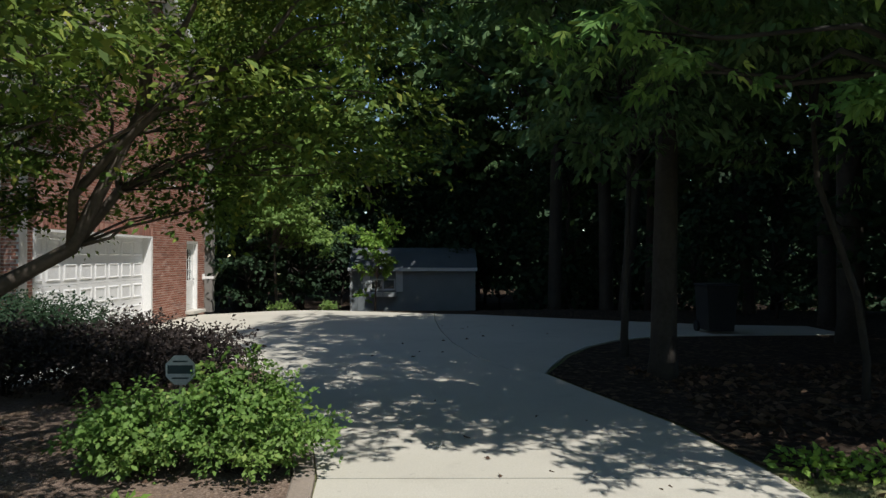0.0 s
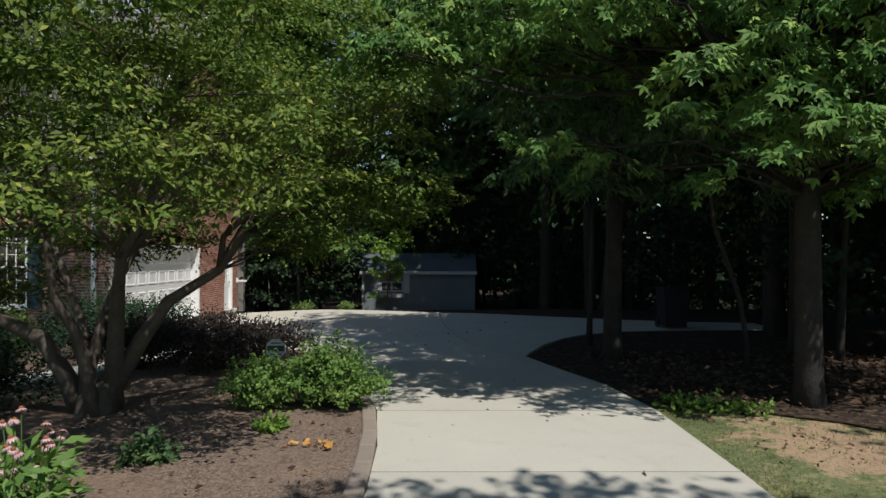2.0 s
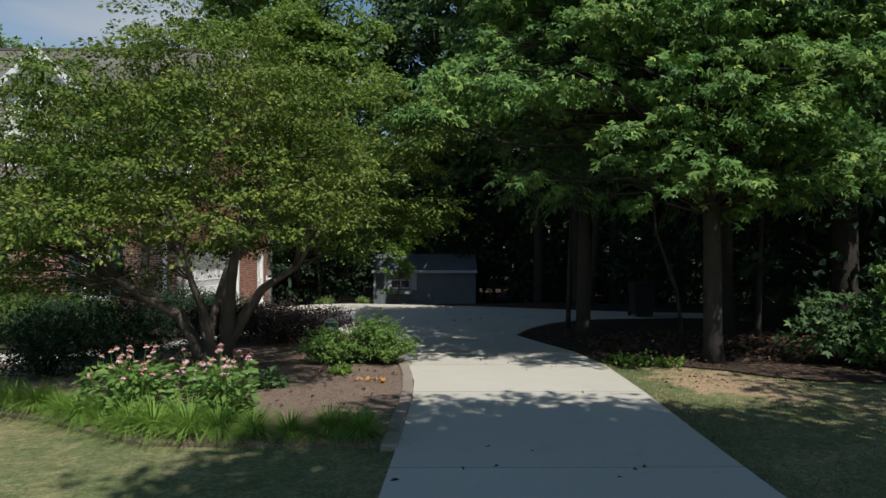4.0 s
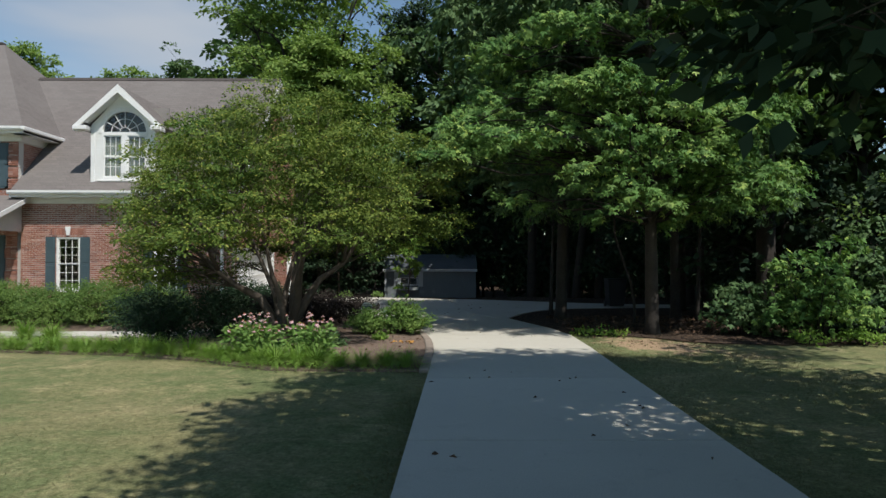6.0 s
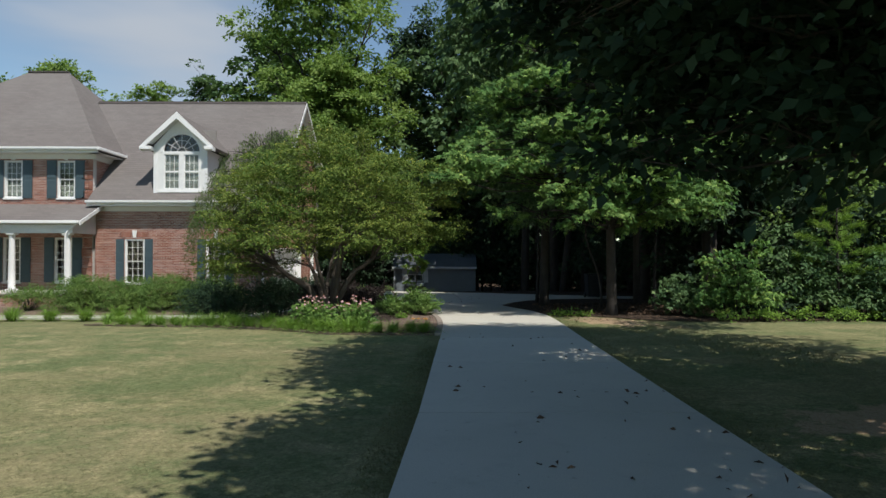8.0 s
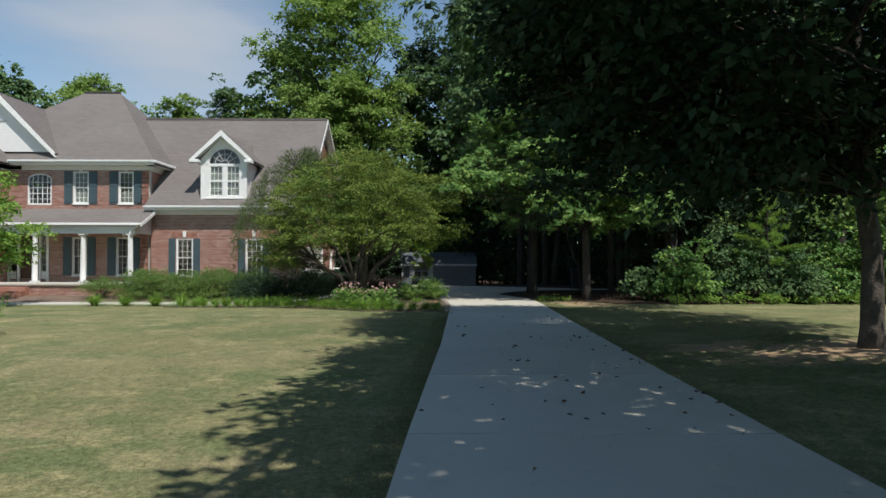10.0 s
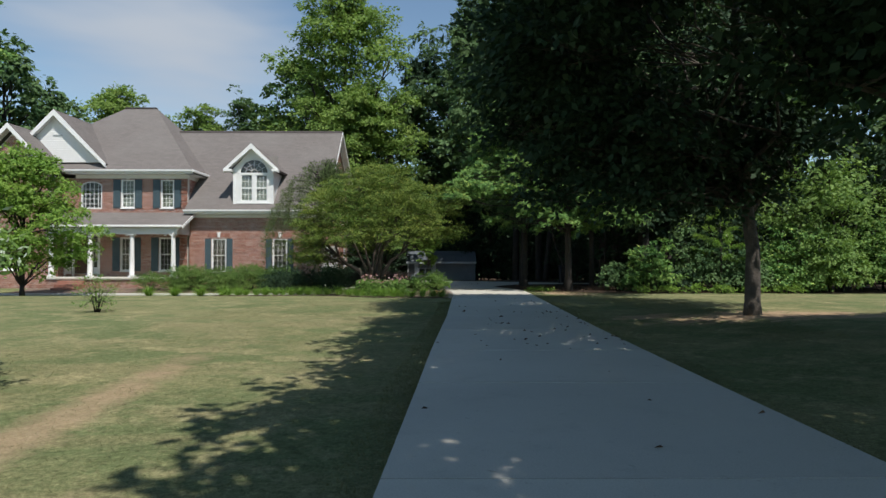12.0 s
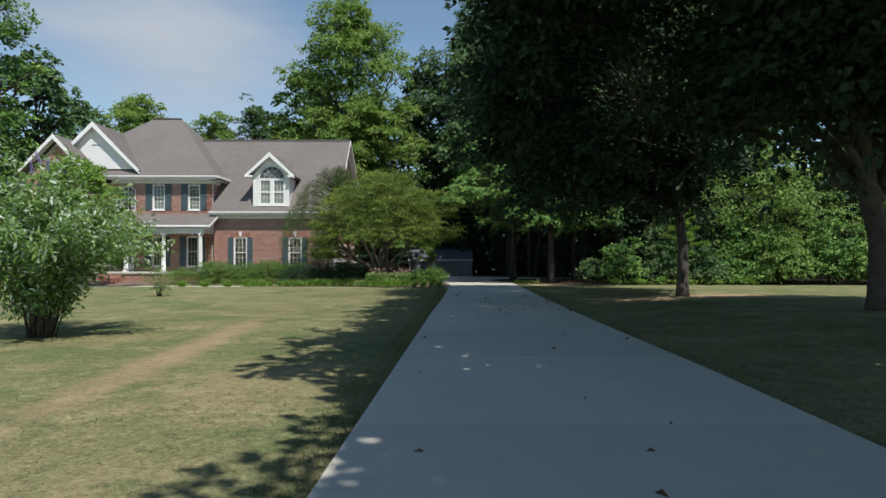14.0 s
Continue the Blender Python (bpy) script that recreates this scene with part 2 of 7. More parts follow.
def make_mulch():
    m = Nodes("bark_mulch", 0.95, 0.0, 0.1)
    cells = m.add("ShaderNodeTexVoronoi", {"Vector": m.coord}, Scale=70.0)
    c = m.ramp(m.add("ShaderNodeSeparateColor", {"Color": cells.outputs["Color"]}).outputs["Red"],
               (0.0, (0.10, 0.072, 0.058)), (0.5, (0.165, 0.122, 0.098)), (1.0, (0.26, 0.205, 0.165)))
    c = m.mix(m.ramp(m.noise(0.9, 5), (0.4, (0, 0, 0)), (0.7, (0.7, 0.7, 0.7))), c, (0.20, 0.15, 0.12))
    # straw-coloured needles and darker brown patches
    c = m.mix(m.ramp(m.noise(1.5, 8, 0.75), (0.56, (0, 0, 0)), (0.66, (0.75, 0.75, 0.75))), c, m.ramp(m.noise(55, 4, 0.8), (0.4, (0.13, 0.085, 0.05)), (0.62, (0.36, 0.255, 0.15))))
    c = m.mix(m.ramp(m.noise(3.1, 7, 0.75), (0.57, (0, 0, 0)), (0.66, (0.6, 0.6, 0.6))), c, (0.085, 0.058, 0.045))
    c = m.mix(1.0, c, m.ramp(m.noise(24, 6, 0.8), (0.36, (0.68, 0.68, 0.68)), (0.64, (1.3, 1.28, 1.25))), "MULTIPLY")
    m.bump(m.math("ADD", cells.outputs["Distance"], m.noise(14, 5, 0.7)), 0.6, 0.016)
    return m.colour(c)


def make_glass():
    m = Nodes("window_glass", 0.02, 0.0, 0.6)
    m.bsdf.inputs["Base Color"].default_value = (0.75, 0.8, 0.8, 1)
    m.bsdf.inputs["Transmission Weight"].default_value = 1.0
    m.bsdf.inputs["IOR"].default_value = 1.45
    return m.mat


BRICK, SHINGLE, SIDING, CONCRETE = make_brick(), make_shingle(), make_siding(), make_concrete()
LAWN, LITTER, MULCH, GLASS = make_lawn(), make_litter(), make_mulch(), make_glass()
MORTAR = grainy("mortar", (0.56, 0.53, 0.49), (0.68, 0.65, 0.61), 2.0, 90, 0.95)
WHITE = grainy("white_trim_paint", (0.74, 0.74, 0.72), (0.82, 0.82, 0.80), 1.5, 40, 0.4, 0.08)
DOOR_WHITE = grainy("garage_door_paint", (0.72, 0.73, 0.73), (0.80, 0.80, 0.80), 1.0, 30, 0.35, 0.05)
SHUTTER = grainy("slate_blue_shutter_paint", (0.045, 0.075, 0.09), (0.065, 0.10, 0.115), 3, 50, 0.5, 0.1)
DARK_WOOD = grainy("dark_stained_wood", (0.05, 0.025, 0.018), (0.10, 0.05, 0.03), 3, 60, 0.4)
# dim grey-green: the look through shaded, reflecting glass is put into the colour
BLIND = grainy("dimmed_blind", (0.22, 0.24, 0.20), (0.30, 0.32, 0.27), 3, 60, 0.8)
INSIDE = grainy("room_plaster", (0.2, 0.19, 0.17), (0.28, 0.26, 0.24), 1, 30, 0.9)
SHED_PAINT = grainy("grey_shed_paint", (0.14, 0.165, 0.175), (0.185, 0.215, 0.225), 1.2, 40, 0.7, 0.2)
SHED_TRIM = grainy("pale_shed_trim", (0.42, 0.45, 0.46), (0.52, 0.55, 0.56), 2, 40, 0.6)
SHED_ROOF = grainy("grey_blue_roofing", (0.075, 0.088, 0.10), (0.105, 0.12, 0.135), 1.5, 60, 0.85)
EDGING = grainy("aged_concrete_edging", (0.20, 0.165, 0.135), (0.31, 0.26, 0.215), 1.6, 70, 0.9, 0.5, 0.01, thing=0.12)
WALK = grainy("pale_walk_concrete", (0.45, 0.43, 0.38), (0.54, 0.52, 0.47), 0.8, 70, 0.9, thing=0.05)
# woodland trunks stand in deep shade, which is put into this near-black colour
SHADED_BARK = grainy("shade_darkened_bark", (0.014, 0.012, 0.010), (0.050, 0.042, 0.035), 2.6, 17, 0.9, 0.7, 0.018, stain=(0.030, 0.027, 0.022))
# paler bark copy: some sun on the lawn trees' trunks is in it
OAK_BARK = grainy("furrowed_tan_grey_bark", (0.026, 0.022, 0.018), (0.115, 0.096, 0.078), 5.0, 26, 0.9, 0.8, 0.025, stain=(0.08, 0.075, 0.06))
PALE_BARK = grainy("smooth_tan_bark", (0.046, 0.037, 0.030), (0.118, 0.094, 0.074), 3.0, 28, 0.8, 0.5, 0.01, stain=(0.12, 0.09, 0.07))
DARK_PLASTIC = grainy("dark_bin_plastic", (0.012, 0.014, 0.018), (0.022, 0.025, 0.03), 3, 60, 0.5)
METAL = grainy("weathered_grey_metal", (0.35, 0.35, 0.36), (0.5, 0.5, 0.5), 4, 60, 0.4, metal=0.8)
SIGN_FACE = grainy("pale_sign_plate", (0.50, 0.56, 0.58), (0.60, 0.66, 0.67), 6, 60, 0.4)
SIGN_INK = grainy("dark_teal_sign_ink", (0.02, 0.05, 0.06), (0.03, 0.07, 0.08), 6, 60, 0.4)
DEAD_LEAF = grainy("dry_brown_leaf", (0.05, 0.03, 0.02), (0.12, 0.07, 0.04), 8, 60, 0.9, island=0.4)
ORANGE_LEAF = grainy("fallen_orange_leaf", (0.42, 0.20, 0.05), (0.55, 0.30, 0.08), 8, 60, 0.9, island=0.3)
PINK = grainy("pink_petal", (0.46, 0.24, 0.28), (0.66, 0.44, 0.45), 9, 60, 0.7, island=0.25)
CONE_BROWN = grainy("orange_brown_flower_cone", (0.20, 0.07, 0.03), (0.32, 0.13, 0.05), 9, 60, 0.9)
LILAC = grainy("lilac_flower_spike", (0.20, 0.17, 0.34), (0.32, 0.27, 0.45), 9, 60, 0.8, island=0.3)

# in these two the palest few leaves put sunlit accents into the colour
LEAF_FINE = foliage("fine_olive_green_leaf", (0.023, 0.062, 0.016), (0.100, 0.170, 0.037), (0.29, 0.305, 0.065), 0.35, 0.20, 0.30, 0.82, 0.55)
LEAF_GUM = foliage("broad_green_leaf", (0.034, 0.092, 0.028), (0.104, 0.216, 0.062), (0.33, 0.44, 0.11), 0.25, 0.15, 0.25, 0.84, 0.5)
# leaves seen in shade: the shade is put into this near-black colour
LEAF_SHADED = foliage("shade_darkened_leaf", (0.013, 0.031, 0.018), (0.027, 0.054, 0.029), (0.050, 0.082, 0.042), 0.3, 0.10)
LEAF_WOOD = foliage("woodland_leaf", (0.030, 0.070, 0.032), (0.072, 0.138, 0.056), (0.16, 0.235, 0.09), 0.4, 0.16)
LEAF_LIME = foliage("yellow_green_leaf", (0.080, 0.165, 0.034), (0.165, 0.29, 0.060), (0.27, 0.37, 0.080))
LEAF_WEEP = foliage("grey_green_weeping_leaf", (0.045, 0.078, 0.032), (0.10, 0.145, 0.058), (0.17, 0.20, 0.095))
LEAF_HEDGE = foliage("hedge_leaf", (0.070, 0.135, 0.042), (0.155, 0.255, 0.075), (0.25, 0.35, 0.105))
LEAF_EVERGREEN = foliage("evergreen_shrub_leaf", (0.042, 0.095, 0.030), (0.115, 0.200, 0.056), (0.22, 0.31, 0.085))
# paler leaf for sunlit crowns: some of the sun is in the colour
LEAF_TALL = foliage("sunlit_tall_tree_leaf", (0.066, 0.13, 0.034), (0.155, 0.255, 0.062), (0.27, 0.35, 0.10))
LEAF_DARK = foliage("purple_brown_leaf", (0.018, 0.014, 0.015), (0.035, 0.028, 0.026), (0.07, 0.055, 0.045), 0.5, 0.15)
LEAF_ROSE = foliage("glossy_shrub_leaf", (0.050, 0.115, 0.028), (0.118, 0.225, 0.056), (0.25, 0.34, 0.09), 0.6, 0.25, 0.4, 0.9, 0.5)
LEAF_SILVER = foliage("silver_backed_leaf", (0.075, 0.145, 0.045), (0.175, 0.285, 0.088), (0.56, 0.62, 0.56), 0.4, 0.3, 0.0, 0.70)
BLADE = foliage("strap_leaf", (0.085, 0.170, 0.034), (0.180, 0.315, 0.066), (0.30, 0.41, 0.10), 0.4)
GRASS = foliage("grass_blade", (0.085, 0.098, 0.052), (0.150, 0.155, 0.088), (0.27, 0.235, 0.14), 0.2, 0.4)

# ---------------------------------------------------------------- shapes


def mesh_of(name, bm, material, smooth=False):
    data = bpy.data.meshes.new(name)
    if smooth:
        for f in bm.faces:
            f.smooth = True
    bm.to_mesh(data)
    bm.free()
    data.materials.append(material)
    return data


def part(name, bm, material, parent=None, label="", smooth=False):
    """Links a bmesh (or ready mesh) as one object, under a thing or a part."""
    ob = new(name, bm if isinstance(bm, bpy.types.Mesh) else mesh_of(name, bm, material, smooth))
    if parent is not None:
        ob.parent = parent
    if label:
        tagged(ob, label)
    return ob


def thing(name, label, category, group="", kind="", at=(0, 0, 0)):
    ob = tagged(new(name), label, category, group, kind)
    ob.location = at
    return ob


def box(bm, x0, x1, y0, y1, z0, z1, bevel=0.0):
    made = bmesh.ops.create_cube(bm, size=1.0, matrix=Matrix.LocRotScale(((x0 + x1) / 2, (y0 + y1) / 2, (z0 + z1) / 2), None, (x1 - x0, y1 - y0, z1 - z0)))
    if bevel:
        edges = list({e for v in made["verts"] for e in v.link_edges})
        bmesh.ops.bevel(bm, geom=edges, offset=bevel, segments=1, affect="EDGES")
    return bm


def boxes(*sizes, bevel=0.0):
    bm = bmesh.new()
    for s in sizes:
        box(bm, *s, bevel=bevel)
    return bm


def prism(outline, depth, bm=None):
    """A flat outline of 3D points, given a thickness along the vector depth."""
    bm = bm or bmesh.new()
    d = Vector(depth)
    low = [bm.verts.new(p) for p in outline]
    high = [bm.verts.new(Vector(p) + d) for p in outline]
    bm.faces.new(low)
    bm.faces.new(high[::-1])
    for i in range(len(low)):
        j = (i + 1) % len(low)
        bm.faces.new((low[i], high[i], high[j], low[j]))
    bmesh.ops.recalc_face_normals(bm, faces=bm.faces[:])
    return bm


def tube(bm, points, radii, sides=7):
    """A tapered round limb through the points."""
    rings = []
    side = Vector((1, 0.13, 0.05)).normalized()
    for i, p in enumerate(points):
        p = Vector(p)
        ahead = (Vector(points[min(i + 1, len(points) - 1)]) - Vector(points[max(i - 1, 0)])).normalized()
        a = ahead.cross(side)
        if a.length < 0.1:
            a = ahead.cross(Vector((0, 1, 0)))
        a.normalize()
        b = ahead.cross(a)
        rings.append([bm.verts.new(p + radii[i] * (math.cos(k * math.tau / sides) * a + math.sin(k * math.tau / sides) * b)) for k in range(sides)])
    for r, s in zip(rings, rings[1:]):
        for k in range(sides):
            bm.faces.new((r[k], r[(k + 1) % sides], s[(k + 1) % sides], s[k]))
    bm.faces.new(rings[0][::-1])
    bm.faces.new(rings[-1])
    return bm


def lathe(profile, sides=16, bm=None, at=(0, 0, 0)):
    """A turned shape from (radius, height) pairs."""
    bm = bm or bmesh.new()
    rings = [[bm.verts.new((at[0] + r * math.cos(k * math.tau / sides), at[1] + r * math.sin(k * math.tau / sides), at[2] + h)) for k in range(sides)] for r, h in profile]
    for r, s in zip(rings, rings[1:]):
        for k in range(sides):
            bm.faces.new((r[k], r[(k + 1) % sides], s[(k + 1) % sides], s[k]))
    bm.faces.new(rings[0][::-1])
    bm.faces.new(rings[-1])
    return bm


def step(a, b, v):
    v = min(1.0, max(0.0, (v - a) / (b - a)))
    return v * v * (3 - 2 * v)


def ground_z(x, y):
    """The lie of the land: nearly level, with a slight hollow before the house, a rise under the shade trees and a fall to the shed."""
    hollow = -0.32 * step(-4.0, -8.0, x) * step(0.5, 6.5, y) * (1 - 0.55 * step(8.0, 10.5, y))
    rise = 0.2 * step(3.2, 6.5, x) * (1 - step(-5.0, 1.0, y))
    return hollow + rise - 0.1 * step(9, 17, y) * (1 - step(-4.0, -8.0, x) * (1 - step(10, 12, y))) - 0.75 * step(19.8, 26.0, y)


def sheet(outline, lift=0.0, cell=0.8, thick=0.0, rough=0.0, seed=0):
    """A piece of ground, paving or bed that follows the land, from its outline in plan."""
    bm = bmesh.new()
    bm.faces.new([bm.verts.new((x, y, 0)) for x, y in outline])
    xs, ys = [p[0] for p in outline], [p[1] for p in outline]
    for axis, low, high in ((0, min(xs), max(xs)), (1, min(ys), max(ys))):
        count = int((high - low) / cell)
        for k in range(1, count + 1):
            place, normal = [0, 0, 0], [0, 0, 0]
            place[axis], normal[axis] = low + k * (high - low) / (count + 1), 1
            bmesh.ops.bisect_plane(bm, geom=bm.verts[:] + bm.edges[:] + bm.faces[:], plane_co=place, plane_no=normal)
    bmesh.ops.recalc_face_normals(bm, faces=bm.faces[:])
    if bm.faces and sum(f.normal.z for f in bm.faces) < 0:
        bmesh.ops.reverse_faces(bm, faces=bm.faces[:])
    rim = [e for e in bm.edges if len(e.link_faces) == 1]
    rim_verts = {v for e in rim for v in e.verts}
    for v in bm.verts:
        bump = 0 if v in rim_verts or not rough else rough * noise.noise(Vector((v.co.x * 1.7 + seed, v.co.y * 1.7, seed)))
        v.co.z = ground_z(v.co.x, v.co.y) + lift + bump
    if thick:
        made = bmesh.ops.extrude_edge_only(bm, edges=rim)
        for v in made["geom"]:
            if isinstance(v, bmesh.types.BMVert):
                v.co.z -= thick
    return bm

# ---------------------------------------------------------------- ground, paving and beds


def build_ground():
    xs = [-400, -200, -110, -70] + [-45 + 1.5 * k for k in range(61)] + [70, 110, 200, 400]
    ys = [-300, -150, -80] + [-45 + 1.5 * k for k in range(61)] + [60, 80, 120, 200, 400]
    verts = [(x, y, ground_z(x, y) - 0.02) for y in ys for x in xs]
    w = len(xs)
    faces = [(j * w + i, j * w + i + 1, (j + 1) * w + i + 1, (j + 1) * w + i) for j in range(len(ys) - 1) for i in range(w - 1)]
    data = bpy.data.meshes.new("ground")
    data.from_pydata(verts, [], faces)
    data.materials.append(LAWN)
    tagged(new("ground", data), "mown summer lawn with dry tan patches", "lawn", kind="structure")


build_ground()


def left_edge(y):
    return float(np.interp(y, [-60, -27, -23.9, -19.8, -15.8, -12.5, -7.5, -3.8, 0, 2, 3.2, 4.6], [-3.6, -1.85, -1.69, -1.51, -1.33, -1.19, -0.91, -0.77, -0.62, -0.55, -0.58, -0.72]))


def right_edge(y):
    return float(np.interp(y, [-60, -27, -23, -20.3, -15, -10, -7.5, -3.5, 0, 2.5, 4.6], [0.9, 1.87, 1.98, 2.08, 2.12, 2.21, 2.28, 2.40, 2.51, 2.62, 2.64]))


def build_driveway():
    drive = tagged(new("driveway"), "pale broom-finished concrete driveway in dappled shade", "driveway", kind="structure")
    joints = [4.6, 2.44, -0.7, -3.95, -7.4, -10.4, -13.3, -15.9, -19.1, -22.4, -25.7, -29.0, -32.3, -37, -43, -50, -60]
    gap = 0.011
    for high, low in zip(joints, joints[1:]):
        ys = [high - gap, *[y for y in (3.2, 2.0, 0.0, -3.6, -20.3, -23.9) if low < y < high], low + gap]
        outline = [(left_edge(y), y) for y in ys] + [(right_edge(y), y) for y in reversed(ys)]
        part("slab", sheet(outline, 0.012, 0.9, 0.12), CONCRETE, drive)
    # the turning apron before the garage, in three pours
    curve = [(1.62, 8.75), (1.16, 9.05), (0.75, 10.3), (0.43, 12.1), (0.2, 14.6), (0.07, 17.2), (0.04, 18.95)]
    west = [(-3.3, 10.1), (-3.43, 11.7), (-3.55, 14.9), (-3.62, 20.25)]
    middle = [(-0.72, 4.6 + gap), (-0.95, 5.6), (-1.45, 7.2), (-2.2, 8.8), *west, (-1.5, 19.5), *[(x - gap, y) for x, y in curve[::-1]], (2.0, 7.4), (2.42, 6.1), (2.64, 4.6 + gap)]
    left = [(-7.58, 12.0), (-5.8, 11.6), (-4.3, 10.95), *[(x - 2 * gap, y) for x, y in west], (-5.5, 20.4), (-7.5, 20.95)]
    right = [*[(x + gap, y) for x, y in curve], (1.23, 18.7), (3.65, 17.5), (5.8, 16.45), (7.3, 15.8), (9.2, 15.5), (9.0, 13.6), (6.8, 13.5), (5.3, 13.3), (4.3, 12.95), (3.6, 12.45), (2.85, 11.5), (2.23, 10.35), (1.85, 9.4)]
    for outline in (middle, left, right):
        part("slab", sheet(outline, 0.012, 0.9, 0.12), CONCRETE, drive)
    return drive


build_driveway()


def build_beds():
    mulch = [(-0.75, -0.05), (-2.1, -0.02), (-3.2, 0.05), (-3.9, 0.45), (-4.6, 0.9), (-5.5, 1.3), (-6.7, 1.85), (-8.2, 2.3), (-9.4, 2.65), (-10.6, 3.2), (-10.8, 4.6), (-10.0, 6.2), (-7.6, 6.9), (-5.2, 8.2), (-3.3, 10.0), (-2.3, 8.9),
             (-1.55, 7.2), (-1.05, 5.6), (-0.80, 4.5), (-0.70, 3.4), (-0.68, 2.0), (-0.70, 0.8)]
    tagged(part("mulch_bed", sheet(mulch, 0.02, 0.4, 0.05, 0.03, 3), MULCH), "brown bark mulch bed beside the driveway", "mulch bed", kind="structure")
    hedge_bed = [(-22.5, 7.9), (-10.2, 8.0), (-7.4, 8.2), (-5.6, 9.3), (-4.4, 10.9), (-6.2, 11.6), (-7.5, 11.7), (-14.6, 11.7), (-14.6, 9.9), (-22.5, 9.9)]
    tagged(part("mulch_bed", sheet(hedge_bed, 0.02, 0.6, 0.05, 0.03, 5), MULCH), "shaded bark mulch bed along the house front", "mulch bed", kind="structure")
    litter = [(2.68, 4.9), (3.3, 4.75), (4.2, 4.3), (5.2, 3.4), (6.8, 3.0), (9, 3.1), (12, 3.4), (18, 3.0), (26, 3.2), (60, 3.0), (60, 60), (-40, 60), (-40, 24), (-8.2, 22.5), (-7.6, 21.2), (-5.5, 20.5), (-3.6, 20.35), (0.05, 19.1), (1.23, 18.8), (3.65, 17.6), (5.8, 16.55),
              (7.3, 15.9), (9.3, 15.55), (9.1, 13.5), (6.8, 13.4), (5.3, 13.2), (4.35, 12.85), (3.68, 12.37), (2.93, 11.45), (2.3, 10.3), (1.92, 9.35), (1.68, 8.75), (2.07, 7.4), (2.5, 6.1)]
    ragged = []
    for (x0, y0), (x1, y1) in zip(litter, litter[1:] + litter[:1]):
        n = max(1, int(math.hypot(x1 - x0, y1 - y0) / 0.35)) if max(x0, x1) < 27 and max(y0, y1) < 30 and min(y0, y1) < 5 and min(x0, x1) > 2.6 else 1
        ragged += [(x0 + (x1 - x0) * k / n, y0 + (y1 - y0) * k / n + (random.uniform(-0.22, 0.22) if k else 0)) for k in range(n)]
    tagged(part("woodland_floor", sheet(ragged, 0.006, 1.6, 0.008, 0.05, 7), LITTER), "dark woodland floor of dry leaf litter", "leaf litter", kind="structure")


build_beds()


def build_edging():
    edging = tagged(new("bed_edging"), "weathered concrete edging between bed and driveway", "edging", kind="structure")
    line = [(-0.68, -0.15), (-0.66, 0.7), (-0.62, 1.7), (-0.63, 2.6), (-0.68, 3.6), (-0.80, 4.6), (-1.05, 5.7), (-1.55, 7.1)]
    pts = []
    for (x0, y0), (x1, y1) in zip(line, line[1:]):
        pts += [(x0, y0), ((x0 + x1) / 2, (y0 + y1) / 2)]
    pts.append(line[-1])
    for (x0, y0), (x1, y1) in zip(pts, pts[1:]):
        d = Vector((x1 - x0, y1 - y0, 0))
        mid = Vector(((x0 + x1) / 2 - 0.018, (y0 + y1) / 2, 0))
        bm = box(bmesh.new(), -d.length / 2 + 0.004, d.length / 2 - 0.004, -0.08, 0.08, -0.12, 0.05, 0.015)
        ob = part("edging_stone", bm, EDGING, edging)
        ob.location = (mid.x, mid.y, ground_z(mid.x, mid.y))
        ob.rotation_euler = (0, 0, math.atan2(d.y, d.x))


build_edging()


def build_front_walk():
    path = tagged(new("front_walk"), "narrow pale concrete walk before the house", "path", kind="structure")
    spine = [(-24.0, 7.2), (-21.0, 7.2), (-18.0, 7.2), (-15.0, 7.25), (-12.0, 7.25), (-9.6, 7.3), (-7.6, 7.6), (-5.7, 8.6), (-3.9, 10.4)]
    for (x0, y0), (x1, y1) in zip(spine, spine[1:]):
        n = Vector((-(y1 - y0), x1 - x0, 0)).normalized() * 0.55
        outline = [(x0 + 0.01 - n.x, y0 - n.y), (x1 - 0.01 - n.x, y1 - n.y), (x1 - 0.01 + n.x, y1 + n.y), (x0 + 0.01 + n.x, y0 + n.y)]
        part("slab", sheet(outline, 0.03, 0.9, 0.1), WALK, path)


build_front_walk()

# ---------------------------------------------------------------- the house

FRONT, SIDE = 11.33, -7.51   # wing's front wall (y) and gable wall (x)
MAIN_RIGHT, MAIN_LEFT = -14.95, -25.3
BRICK_L, BRICK_H, JOINT = 0.198, 0.0545, 0.0133

house = thing("house", "two-storey red brick house with grey shingle roofs and white trim", "house", at=(-0.08, 0.41, 0.29))


def spans(u0, u1, holes):
    """What is left of u0..u1 once the holes are taken out."""
    left = [(u0, u1)]
    for a, b in holes:
        left = [piece for s, e in left for piece in ((s, min(e, a)), (max(s, b), e)) if piece[1] - piece[0] > 0.02]
    return left


